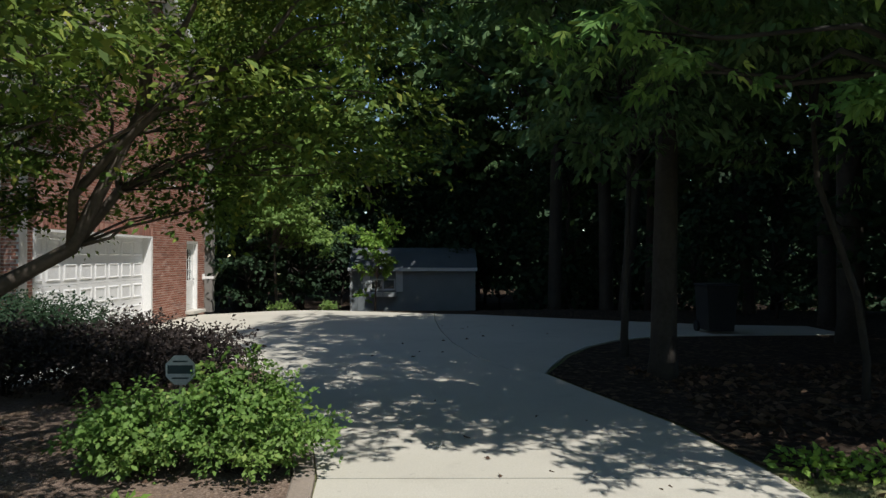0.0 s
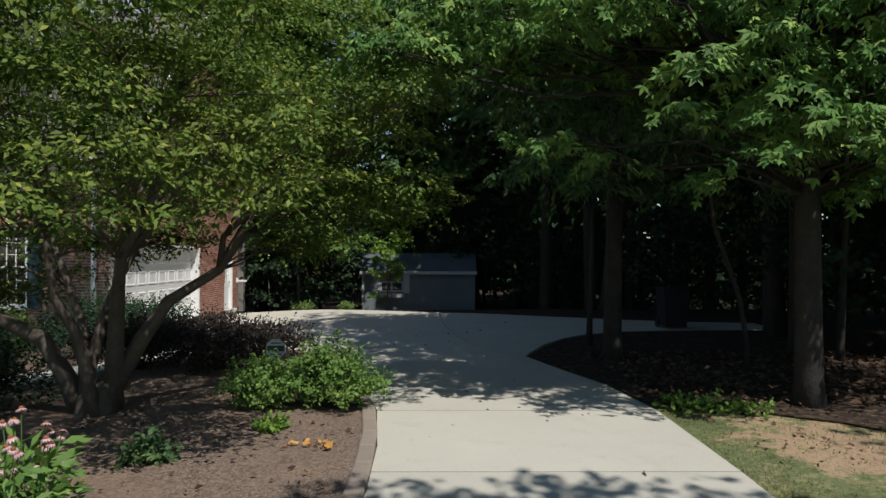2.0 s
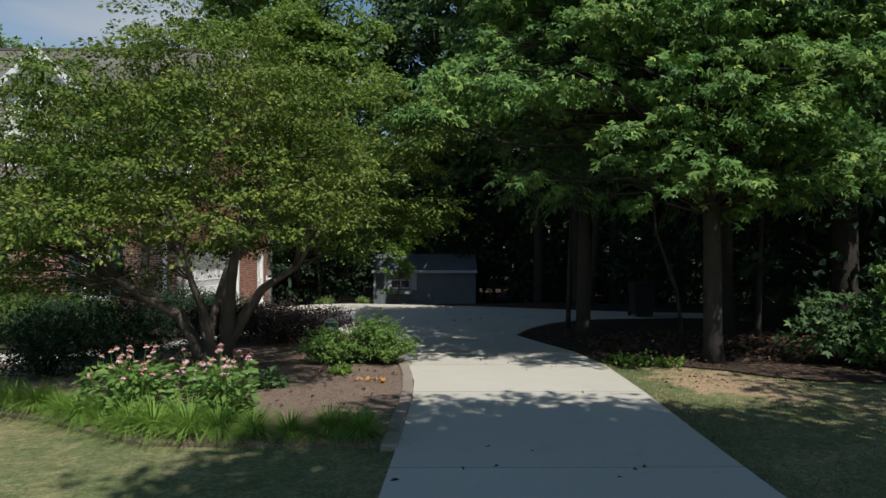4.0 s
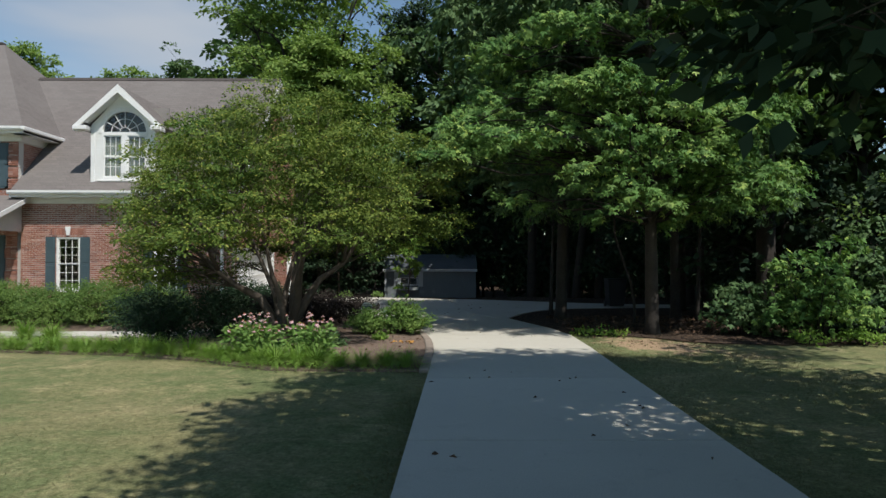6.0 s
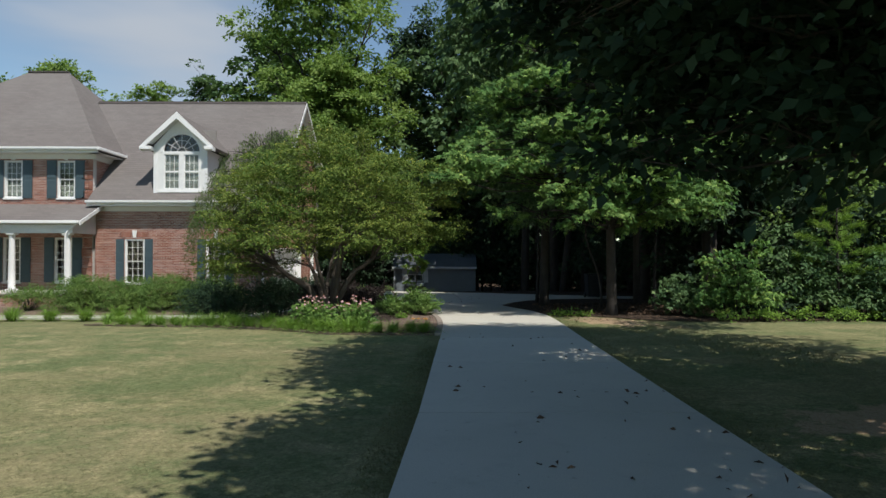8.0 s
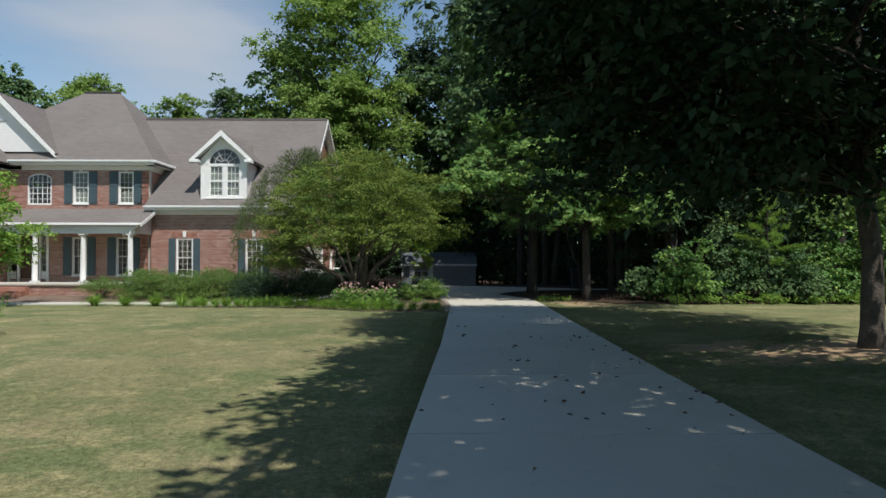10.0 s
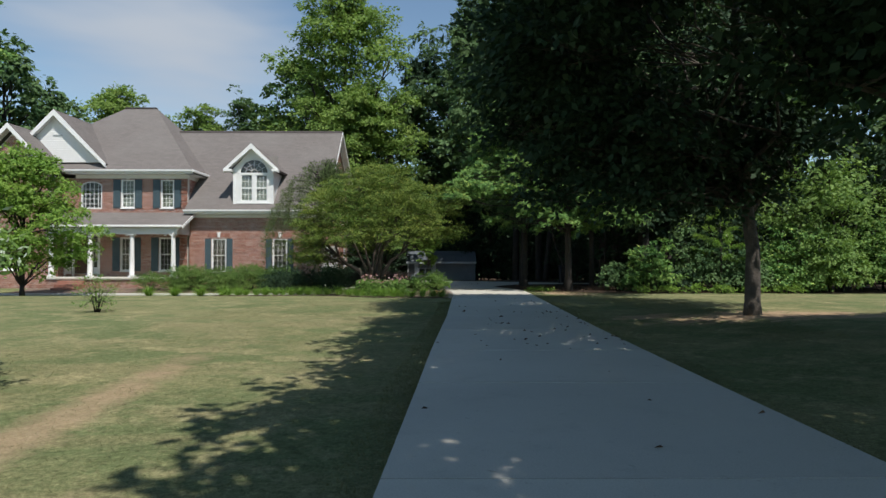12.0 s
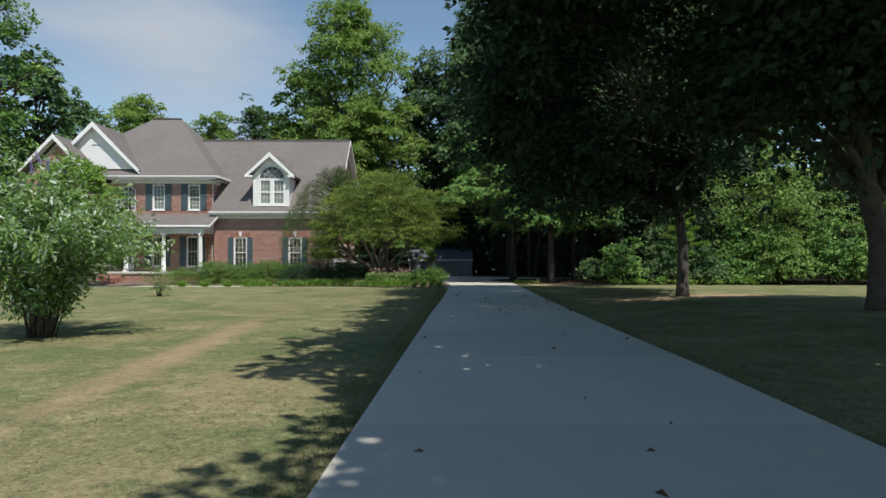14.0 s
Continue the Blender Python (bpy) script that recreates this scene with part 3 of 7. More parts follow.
def brick_wall(name, along, plane, out, u0, u1, z0, z1, holes=(), limit=None, thick=0.25, singles=0, label=""):
    """A wall along x or y: a mortar core with real openings, and its bricks. out: the way that it faces, -1 or 1. limit(u): the top under a gable."""
    inset = plane - out * 0.007

    def put(bm, a, b, c, d, near, far):
        lo, hi = sorted((near, far))
        if along == "x":
            box(bm, a, b, lo, hi, c, d)
        else:
            box(bm, lo, hi, a, b, c, d)

    core = bmesh.new()
    if limit is None:
        edges = sorted({u0, u1, *[min(max(h[k], u0), u1) for h in holes for k in (0, 1)]})
        for a, b in zip(edges, edges[1:]):
            for c, d in spans(z0, z1, [(h[2], h[3]) for h in holes if h[0] < (a + b) / 2 < h[1]]):
                put(core, a, b, c, d, inset, inset - out * thick)
    else:
        peak = [(u, limit(u)) for u in np.linspace(u0, u1, 25)]
        outline = [(u0, z0), *peak, (u1, z0)]
        if along == "x":
            prism([(u, inset, z) for u, z in outline], (0, -out * thick, 0), core)
        else:
            prism([(inset, u, z) for u, z in outline], (-out * thick, 0, 0), core)
    wall = part(name, core, MORTAR, house, label)
    verts, faces = [], []
    full = None
    made = 0
    row, z = 0, z0
    pitch = BRICK_L + JOINT
    while z + BRICK_H <= z1 + 1e-6:
        cut = [(h[0], h[1]) for h in holes if h[2] < z + BRICK_H - 0.01 and h[3] > z + 0.01]
        ends = (u0, u1)
        if limit is not None:
            inside = [u for u in np.linspace(u0, u1, 121) if limit(u) > z + BRICK_H + 0.02]
            if not inside:
                break
            ends = (inside[0], inside[-1])
        for a, b in spans(*ends, cut):
            u = math.floor((a - u0) / pitch) * pitch + u0 - (pitch / 2 if row % 2 else 0)
            while u < b:
                s, e = max(u, a), min(u + BRICK_L, b)
                u += pitch
                if e - s < 0.03:
                    continue
                proud = 0.007 + random.uniform(-0.0015, 0.0015)
                if made < singles and s > 16.75 and z > -0.42 and e - s > BRICK_L - 0.001:
                    if full is None:
                        full = bmesh.new()
                        put(full, 0, BRICK_L, 0, BRICK_H, 0.0, out * 0.007)
                        full = mesh_of("brick", full, BRICK)
                    one = part("brick", full, BRICK, wall)
                    one.location = (s, inset, z) if along == "x" else (inset, s, z)
                    made += 1
                    continue
                k = len(verts)
                face = inset + out * proud
                back = inset - out * 0.002
                for w in (back, face):
                    for uu, zz in ((s, z), (e, z), (e, z + BRICK_H), (s, z + BRICK_H)):
                        verts.append((uu, w, zz) if along == "x" else (w, uu, zz))
                faces += [(k + 4, k + 5, k + 6, k + 7), (k, k + 1, k + 5, k + 4), (k + 1, k + 2, k + 6, k + 5), (k + 2, k + 3, k + 7, k + 6), (k + 3, k, k + 4, k + 7)]
        z += BRICK_H + JOINT
        row += 1
    data = bpy.data.meshes.new("bricks")
    data.from_pydata(verts, [], faces)
    data.materials.append(BRICK)
    tagged(part("bricks", data, BRICK, wall), kind="stuff")
    return wall


WIN_WING = [(-13.61, -12.79, 0.36, 2.22), (-10.25, -9.43, 0.36, 2.22)]
WIN_PORCH = [(-18.64, -17.92, 0.42, 2.28), (-16.51, -15.79, 0.42, 2.28)]
WIN_UPPER = [(-18.62, -17.87, 3.90, 5.48), (-16.43, -15.70, 3.90, 5.48)]
ARCH = (-20.82, -19.66, 3.86, 5.36)
ENTRY = (-21.75, -19.75, 0.27, 2.55)
GARAGE = (11.74, 16.81, -0.40, 1.86)
SIDE_DOOR = (19.14, 20.06, -0.38, 1.76)


def gable_top(y):
    return min(9.0, 9.0 - (16.5 - y) * 0.968) if y < 16.5 else 9.0 - (y - 16.5) * 0.58


brick_wall("wall_front_wing", "x", FRONT, -1, MAIN_RIGHT + 0.12, SIDE - 0.003, -0.9, 3.42, WIN_WING)
brick_wall("wall_gable_low", "y", SIDE, 1, FRONT + 0.26, 20.64, -0.9, 3.42, [GARAGE, SIDE_DOOR], singles=300)
brick_wall("wall_gable_high", "y", SIDE, 1, FRONT + 0.26, 20.64, 3.425, 9.0, limit=gable_top)
brick_wall("wall_front_main", "x", FRONT + 0.02, -1, MAIN_LEFT, MAIN_RIGHT, -0.9, 5.56, [*WIN_PORCH, *WIN_UPPER, (ARCH[0], ARCH[1], ARCH[2], ARCH[3]), ENTRY])
brick_wall("wall_side_main", "y", MAIN_RIGHT, 1, FRONT + 0.28, 21.4, 3.0, 5.56)
brick_wall("wall_front_bay", "x", 9.9, -1, -25.6, -21.72, -0.9, 5.55, [(-24.4, -22.9, 0.5, 2.3)])
brick_wall("wall_side_bay", "y", -21.72, 1, 10.16, 11.3, -0.6, 5.55)
brick_wall("wall_bay_gable", "x", 9.9, -1, -25.6, -21.72, 5.555, 7.6, limit=lambda x: 7.75 - abs(x + 23.66) * 1.087)
part("wall_back", boxes((-25.4, -7.6, 21.6, 21.85, -0.6, 5.6)), INSIDE, house)
part("wall_left", boxes((-25.6, -25.35, 10.2, 21.6, -0.6, 5.6)), INSIDE, house)
part("wall_back_wing", boxes((-14.9, -7.78, 20.38, 20.63, -0.9, 6.2)), BRICK, house)
part("floor_slab", boxes((-25.3, -7.8, 11.6, 21.5, -0.6, -0.3)), INSIDE, house)
part("upper_floor", boxes((-25.2, -7.85, 11.7, 20.0, 2.75, 2.95)), INSIDE, house)
part("partition_wall", boxes((-25.2, -7.85, 14.2, 14.3, -0.3, 2.7)), INSIDE, house)


def corner_quoins():
    """Projecting brick corner blocks of the main block, five courses each."""
    z, k = -0.1, 0
    while z < 5.2:
        if not (2.45 < z < 3.75):
            wide = 0.44 if k % 2 == 0 else 0.34
            bm = bmesh.new()
            for r in range(5):
                zz = z + r * (BRICK_H + JOINT)
                n = 2
                for c in range(n):
                    a = MAIN_RIGHT - wide + c * wide / n
                    box(bm, a, a + wide / n - 0.01, FRONT - 0.015, FRONT + 0.05, zz, zz + BRICK_H)
            part("quoin", bm, BRICK, house)
        z += 0.40
        k += 1


corner_quoins()


def soldier_course(z0, z1, u0, u1, along="x", plane=FRONT, out=-1):
    """A row of upright bricks over an opening."""
    bm = bmesh.new()
    lo, hi = sorted((plane - out * 0.03, plane + out * 0.006))
    (box(bm, 0, 0.0575, lo, hi, z0, z1) if along == "x" else box(bm, lo, hi, 0, 0.0575, z0, z1))
    data = mesh_of("lintel_brick", bm, BRICK)
    u = u0
    while u + 0.0575 <= u1:
        ob = part("lintel_brick", data, BRICK, house)
        ob.location = (u, 0, 0) if along == "x" else (0, u, 0)
        u += 0.0677


for w in WIN_WING:
    soldier_course(w[3] + 0.07, w[3] + 0.28, w[0] - 0.2, w[1] + 0.2)
soldier_course(1.87, 2.085, GARAGE[0] - 0.1, GARAGE[1] + 0.1, "y", SIDE, 1)


def keystone(x, z0, z1, plane=FRONT):
    part("keystone", prism([(x - 0.055, plane - 0.03, z0), (x + 0.055, plane - 0.03, z0), (x + 0.095, plane - 0.03, z1), (x - 0.095, plane - 0.03, z1)], (0, 0.06, 0)), WHITE, house, "white cast keystone")


for w in (*WIN_WING, *WIN_PORCH):
    keystone((w[0] + w[1]) / 2, w[3] + 0.06, w[3] + 0.36)
for w in WIN_UPPER:
    keystone((w[0] + w[1]) / 2, w[3] + 0.01, w[3] + 0.08)


def grid_bars(bm, x0, x1, z0, z1, cols, rows, y0, y1, w=0.015):
    for c in range(1, cols):
        x = x0 + (x1 - x0) * c / cols
        box(bm, x - w / 2, x + w / 2, y0, y1, z0, z1)
    for r in range(1, rows):
        z = z0 + (z1 - z0) * r / rows
        box(bm, x0, x1, y0 + 0.002, y1 - 0.002, z - w / 2, z + w / 2)


def sash_window(x0, x1, z0, z1, plane=FRONT, cols=3, rows=3, blind=None, shutters=0.0, sill=True):
    """A white double-hung window with small panes, set into the wall, and its shutters."""
    f, y = 0.055, plane + 0.035
    frame_mesh = boxes((x0, x0 + f, y - 0.02, y + 0.09, z0, z1), (x1 - f, x1, y - 0.02, y + 0.09, z0, z1), (x0 + f, x1 - f, y - 0.02, y + 0.09, z1 - f, z1), (x0 + f, x1 - f, y - 0.02, y + 0.09, z0, z0 + f), bevel=0.006)
    win = part("window", frame_mesh, WHITE, house, "white double-hung window with small panes")
    mid = (z0 + z1) / 2
    for k, (a, b) in enumerate(((z0 + f, mid), (mid, z1 - f))):
        d = 0.03 if k == 0 else 0.005
        s = 0.028
        bm = boxes((x0 + f, x0 + f + s, y + d, y + d + 0.035, a, b), (x1 - f - s, x1 - f, y + d, y + d + 0.035, a, b), (x0 + f + s, x1 - f - s, y + d, y + d + 0.035, a, a + s), (x0 + f + s, x1 - f - s, y + d, y + d + 0.035, b - s, b))
        grid_bars(bm, x0 + f + s, x1 - f - s, a + s, b - s, cols, rows, y + d + 0.004, y + d + 0.028)
        part("sash", bm, WHITE, win)
        pane = part("pane", boxes((x0 + f + s, x1 - f - s, y + d + 0.013, y + d + 0.018, a + s, b - s)), GLASS, win)
        pane.visible_shadow = False
    if sill:
        part("sill", boxes((x0 - 0.04, x1 + 0.04, plane - 0.05, plane + 0.03, z0 - 0.055, z0 - 0.004), bevel=0.008), WHITE if plane != FRONT else WHITE, win)
    if blind:
        low = z0 + (z1 - z0) * blind
        bm = bmesh.new()
        z = low
        while z < z1 - 0.06:
            box(bm, x0 + 0.06, x1 - 0.06, y + 0.14, y + 0.155, z, z + 0.045)
            z += 0.05
        part("blind", bm, BLIND, win, "slatted blind, dimmed as behind window glass")
    if shutters:
        for a, b in ((x0 - 0.02 - shutters, x0 - 0.02), (x1 + 0.02, x1 + 0.02 + shutters)):
            bm = boxes((a, b, plane - 0.035, plane - 0.008, z0, z1))
            for c, d in ((z0 + 0.06, mid - 0.05), (mid + 0.05, z1 - 0.06)):
                box(bm, a + 0.05, b - 0.05, plane - 0.045, plane - 0.03, c, d, 0.008)
            part("shutter", bm, SHUTTER, house, "slate blue panelled shutter")
    return win


for w in WIN_WING:
    sash_window(*w, shutters=0.33)
for w in WIN_PORCH:
    sash_window(*w, plane=FRONT + 0.02, shutters=0.40)
for w in WIN_UPPER:
    sash_window(*w, plane=FRONT + 0.02, shutters=0.40, blind=0.04)
sash_window(-24.4, -22.9, 0.5, 2.3, plane=9.9)


def arch_points(cx, half, z0, spring, rise, n=14):
    return [(cx - half, z0), (cx + half, z0)] + [(cx + half * math.cos(math.pi * k / n), spring + rise * math.sin(math.pi * k / n)) for k in range(n + 1)]


def arched_window(cx, half, z0, spring, rise, plane, label, cols, rows):
    """A white window with a curved head, small panes and brickwork over it."""
    outer, inner = arch_points(cx, half, z0, spring, rise), arch_points(cx, half - 0.06, z0 + 0.06, spring, rise - 0.06)
    bm = bmesh.new()
    y = plane + 0.01
    rings = [[bm.verts.new((x, yy, z)) for x, z in ring] for ring, yy in ((outer, y), (inner, y), (inner, y + 0.1), (outer, y + 0.1))]
    for a, b in zip(rings, rings[1:] + rings[:1]):
        for k in range(len(a)):
            j = (k + 1) % len(a)
            bm.faces.new((a[k], a[j], b[j], b[k]))
    bmesh.ops.recalc_face_normals(bm, faces=bm.faces[:])
    win = part("window", bm, WHITE, house, label)
    bars = bmesh.new()
    for c in range(1, cols):
        x = cx - half + 2 * half * c / cols
        top = spring + (rise - 0.06) * math.sqrt(max(0, 1 - ((x - cx) / (half - 0.06)) ** 2))
        box(bars, x - 0.012, x + 0.012, y + 0.03, y + 0.055, z0 + 0.06, top)
    for r in range(1, rows):
        z = z0 + (spring - z0 + 0.12) * r / rows
        box(bars, cx - half + 0.06, cx + half - 0.06, y + 0.032, y + 0.053, z - 0.012, z + 0.012)
    part("muntins", bars, WHITE, win)
    pane = part("pane", prism([(x, y + 0.06, z) for x, z in inner], (0, 0.006, 0)), GLASS, win)
    pane.visible_shadow = False
    return win


arched_window((ARCH[0] + ARCH[1]) / 2, (ARCH[1] - ARCH[0]) / 2, ARCH[2], 5.10, 0.27, FRONT + 0.02, "white segment-headed stair window with small panes", 5, 5)
# brick spandrels over the curved head
for s in (-1, 1):
    cx, half = (ARCH[0] + ARCH[1]) / 2, (ARCH[1] - ARCH[0]) / 2
    pts = [(cx + s * half * math.cos(math.pi * k / 28), 5.10 + 0.27 * math.sin(math.pi * k / 28)) for k in range(15)]
    part("arch_brick", prism([(x, FRONT + 0.02, z) for x, z in pts] + [(cx, FRONT + 0.02, 5.38), (cx + s * half, FRONT + 0.02, 5.38)], (0, 0.2, 0)), BRICK, house)
arched_window(-23.66, 0.30, 6.05, 6.45, 0.30, 9.84, "small white round-headed gable window", 3, 3)

# ---- roofs


def roof_plane(name, outline, thick=0.16, material=SHINGLE, label=""):
    a, b, c = (Vector(p) for p in outline[:3])
    n = (b - a).cross(c - a).normalized()
    if n.z < 0:
        n.negate()
    return part(name, prism(outline, -n * thick), material, house, label)


EAVE_Y, EAVE_Z, RIDGE_Y, RIDGE_Z = 10.90, 3.76, 16.50, 9.17
ROOF_R = -7.20
# wing: front slope, with the dormer standing on it, and back slope
roof_plane("roof_wing_front", [(-14.95, EAVE_Y, EAVE_Z), (ROOF_R, EAVE_Y, EAVE_Z), (ROOF_R, RIDGE_Y, RIDGE_Z), (-18.4, RIDGE_Y, RIDGE_Z), (-18.4, 13.25, 6.035), (-14.95, 13.25, 6.035)])
roof_plane("roof_wing_back", [(ROOF_R, RIDGE_Y, RIDGE_Z), (ROOF_R, 21.05, 6.53), (-17.4, 21.05, 6.53), (-17.4, RIDGE_Y, RIDGE_Z)])
part("ridge_cap", prism([(-7.18, RIDGE_Y - 0.14, RIDGE_Z - 0.10), (-7.18, RIDGE_Y, RIDGE_Z + 0.045), (-7.18, RIDGE_Y + 0.14, RIDGE_Z - 0.06)], (-10.3, 0, 0)), grainy("dark_ridge_vent", (0.05, 0.042, 0.038), (0.075, 0.065, 0.06), 3, 50, 0.9), house, "dark ridge vent")
# main block: hipped roof with a short flat ridge
MZ, TOP_Z, TOP_Y = 5.94, 10.60, 16.33
hip_l, hip_r = (-20.80, TOP_Y, TOP_Z), (-18.92, TOP_Y, TOP_Z)
fl, fr, br, bl = (-25.8, 10.90, MZ), (-14.52, 10.90, MZ), (-14.52, 21.9, MZ), (-25.8, 21.9, MZ)
roof_plane("roof_main_front", [fl, fr, hip_r, hip_l])
roof_plane("roof_main_right", [fr, br, hip_r])
roof_plane("roof_main_back", [br, bl, hip_l, hip_r])
roof_plane("roof_main_left", [bl, fl, hip_l])
part("ridge_cap", boxes((-20.85, -18.88, TOP_Y - 0.12, TOP_Y + 0.12, TOP_Z - 0.06, TOP_Z + 0.04), bevel=0.02), bpy.data.materials["dark_ridge_vent"], house, "dark ridge vent")


def gable_roof(name, cx, half, eave, peak, y0, y1):
    for s in (-1, 1):
        roof_plane(name, [(cx, y0, peak), (cx + s * half, y0, eave), (cx + s * half, y1, eave), (cx, y1, peak)], 0.14)


gable_roof("roof_bay", -23.66, 2.25, 5.80, 8.22, 9.50, 13.6)
gable_roof("roof_upper_gable", -22.17, 2.84, 6.32, 9.28, 11.0, 15.2)
gable_roof("roof_dormer", -11.35, 1.47, 6.02, 7.42, 10.98, 14.6)


def rake_boards(cx, half, eave, peak, y, size=0.20, deep=0.05, material=WHITE):
    for s in (-1, 1):
        bm = prism([(cx, y, peak + 0.01), (cx + s * half, y, eave + 0.01), (cx + s * half, y, eave - size * 0.9), (cx, y, peak - size * 1.35)], (0, deep, 0))
        part("rake_board", bm, material, house)


def rake_soffits(cx, half, eave, peak, y0, y1, drop=0.24):
    """Sloping white boards under a gable's overhang."""
    for s in (-1, 1):
        part("rake_soffit", prism([(cx, y0, peak - drop), (cx + s * half, y0, eave - drop * 0.75), (cx + s * half, y1, eave - drop * 0.75), (cx, y1, peak - drop)], (0, 0, 0.03)), WHITE, house)


rake_soffits(-11.35, 1.47, 6.02, 7.42, 10.95, 11.31)
rake_soffits(-23.66, 2.25, 5.80, 8.22, 9.50, 9.89)
rake_soffits(-22.17, 2.84, 6.32, 9.28, 11.0, 11.29)
rake_boards(-23.66, 2.27, 5.80, 8.22, 9.46)
rake_boards(-22.17, 2.86, 6.32, 9.28, 10.96, 0.24)
rake_boards(-11.35, 1.49, 6.02, 7.42, 10.93, 0.20)
part("upper_gable_wall", prism([(-22.17, 11.30, 9.05), (-22.17 + 2.5, 11.30, 6.42), (-22.17 - 2.5, 11.30, 6.42)], (0, 0.15, 0)), SIDING, house, "white lap-sided gable")
part("gable_vent", boxes((-22.35, -21.85, 11.27, 11.32, 7.88, 7.93)), METAL, house, "thin louvre vent")
# wing gable rakes and fascia
for a, b in (((EAVE_Y, EAVE_Z), (RIDGE_Y, RIDGE_Z)), ((RIDGE_Y, RIDGE_Z), (21.05, 6.53))):
    part("rake_board", prism([(ROOF_R + 0.01, a[0], a[1] - 0.02), (ROOF_R + 0.01, b[0], b[1] - 0.02), (ROOF_R + 0.01, b[0], b[1] - 0.26), (ROOF_R + 0.01, a[0], a[1] - 0.26)], (0.03, 0, 0)), WHITE, house)
    part("gable_soffit", prism([(SIDE, a[0], a[1] - 0.24), (ROOF_R, a[0], a[1] - 0.24), (ROOF_R, b[0], b[1] - 0.24), (SIDE, b[0], b[1] - 0.24)], (0, 0, 0.03)), WHITE, house)
    part("gable_frieze", prism([(SIDE, a[0], a[1] - 0.26), (SIDE, b[0], b[1] - 0.26), (SIDE, b[0], b[1] - 0.46), (SIDE, a[0], a[1] - 0.46)], (0.025, 0, 0)), WHITE, house)


def eave_front(x0, x1, y, z, wall_y, frieze):
    """Gutter, fascia, soffit and frieze along a front eave."""
    gutter = prism([(x0, y - 0.12, z + 0.02), (x0, y - 0.12, z - 0.05), (x0, y - 0.09, z - 0.11), (x0, y, z - 0.11), (x0, y, z + 0.02), (x0, y - 0.02, z + 0.02), (x0, y - 0.02, z - 0.09), (x0, y - 0.08, z - 0.09), (x0, y - 0.105, z - 0.04), (x0, y - 0.105, z + 0.02)], (x1 - x0, 0, 0))
    part("gutter", gutter, WHITE, house, "white metal gutter")
    part("fascia", boxes((x0, x1, y + 0.003, y + 0.035, z - 0.20, z - 0.03)), WHITE, house)
    part("soffit", boxes((x0, x1, y + 0.035, wall_y + 0.05, z - 0.20, z - 0.17)), WHITE, house)
    part("frieze", boxes((x0 + 0.35, x1 - 0.31, wall_y - 0.035, wall_y + 0.02, z - 0.20 - frieze, z - 0.20)), WHITE, house)


eave_front(-14.98, ROOF_R, EAVE_Y, EAVE_Z, FRONT, 0.17)
eave_front(-21.45, -14.52, 10.90, MZ, FRONT + 0.02, 0.20)
part("gutter", boxes((-14.52, -14.40, 10.78, 13.6, MZ - 0.11, MZ + 0.02), bevel=0.02), WHITE, house, "white metal gutter")
part("soffit", boxes((MAIN_RIGHT - 0.02, -14.52, 10.94, 13.6, MZ - 0.20, MZ - 0.17)), WHITE, house)
part("frieze", boxes((MAIN_RIGHT, MAIN_RIGHT + 0.035, 11.3, 13.6, MZ - 0.40, MZ - 0.20)), WHITE, house)
part("downspout", boxes((-7.92, -7.82, 11.23, 11.31, -0.55, 3.55), bevel=0.012), WHITE, house, "white metal downspout")

# ---- dormer
DX0, DX1, DZ0 = -12.42, -10.20, 4.10
CX = (DX0 + DX1) / 2 - 0.02
dy = 11.30
opening = arch_points(-11.27, 0.79, 4.22, 5.82, 0.80, 20)
bm = bmesh.new()
face = [(DX0, DZ0), (DX1, DZ0), (DX1, 6.10), (-11.35, 7.25), (DX0, 6.10)]
ov = [bm.verts.new((x, dy, z)) for x, z in face]
iv = [bm.verts.new((x, dy, z)) for x, z in opening]
edges = [bm.edges.new((ring[k], ring[(k + 1) % len(ring)])) for ring in (ov, iv) for k in range(len(ring))]
bmesh.ops.triangle_fill(bm, use_beauty=True, edges=edges)
made = bmesh.ops.extrude_face_region(bm, geom=bm.faces[:])
bmesh.ops.translate(bm, vec=(0, 0.12, 0), verts=[v for v in made["geom"] if isinstance(v, bmesh.types.BMVert)])
bmesh.ops.recalc_face_normals(bm, faces=bm.faces[:])
part("dormer_wall", bm, SIDING, house, "white lap-sided dormer face")
for a, b in ((DX0, DX0 + 0.1), (DX1 - 0.1, DX1)):
    part("dormer_cheek", prism([(a, dy + 0.13, 4.0), (a, 13.15, 5.93), (a, dy + 0.13, 5.93)], (b - a, 0, 0)), SIDING, house)
for a, b in ((-12.86, -12.40), (-10.22, -9.88)):
    part("cornice_return", boxes((a, b, 10.90, 11.34, 5.88, 6.02), bevel=0.015), WHITE, house)
for a, b in ((DX0 - 0.005, DX0 + 0.13), (DX1 - 0.13, DX1 + 0.005)):
    part("corner_board", boxes((a, b, dy - 0.02, dy + 0.02, DZ0, 5.9)), WHITE, house)


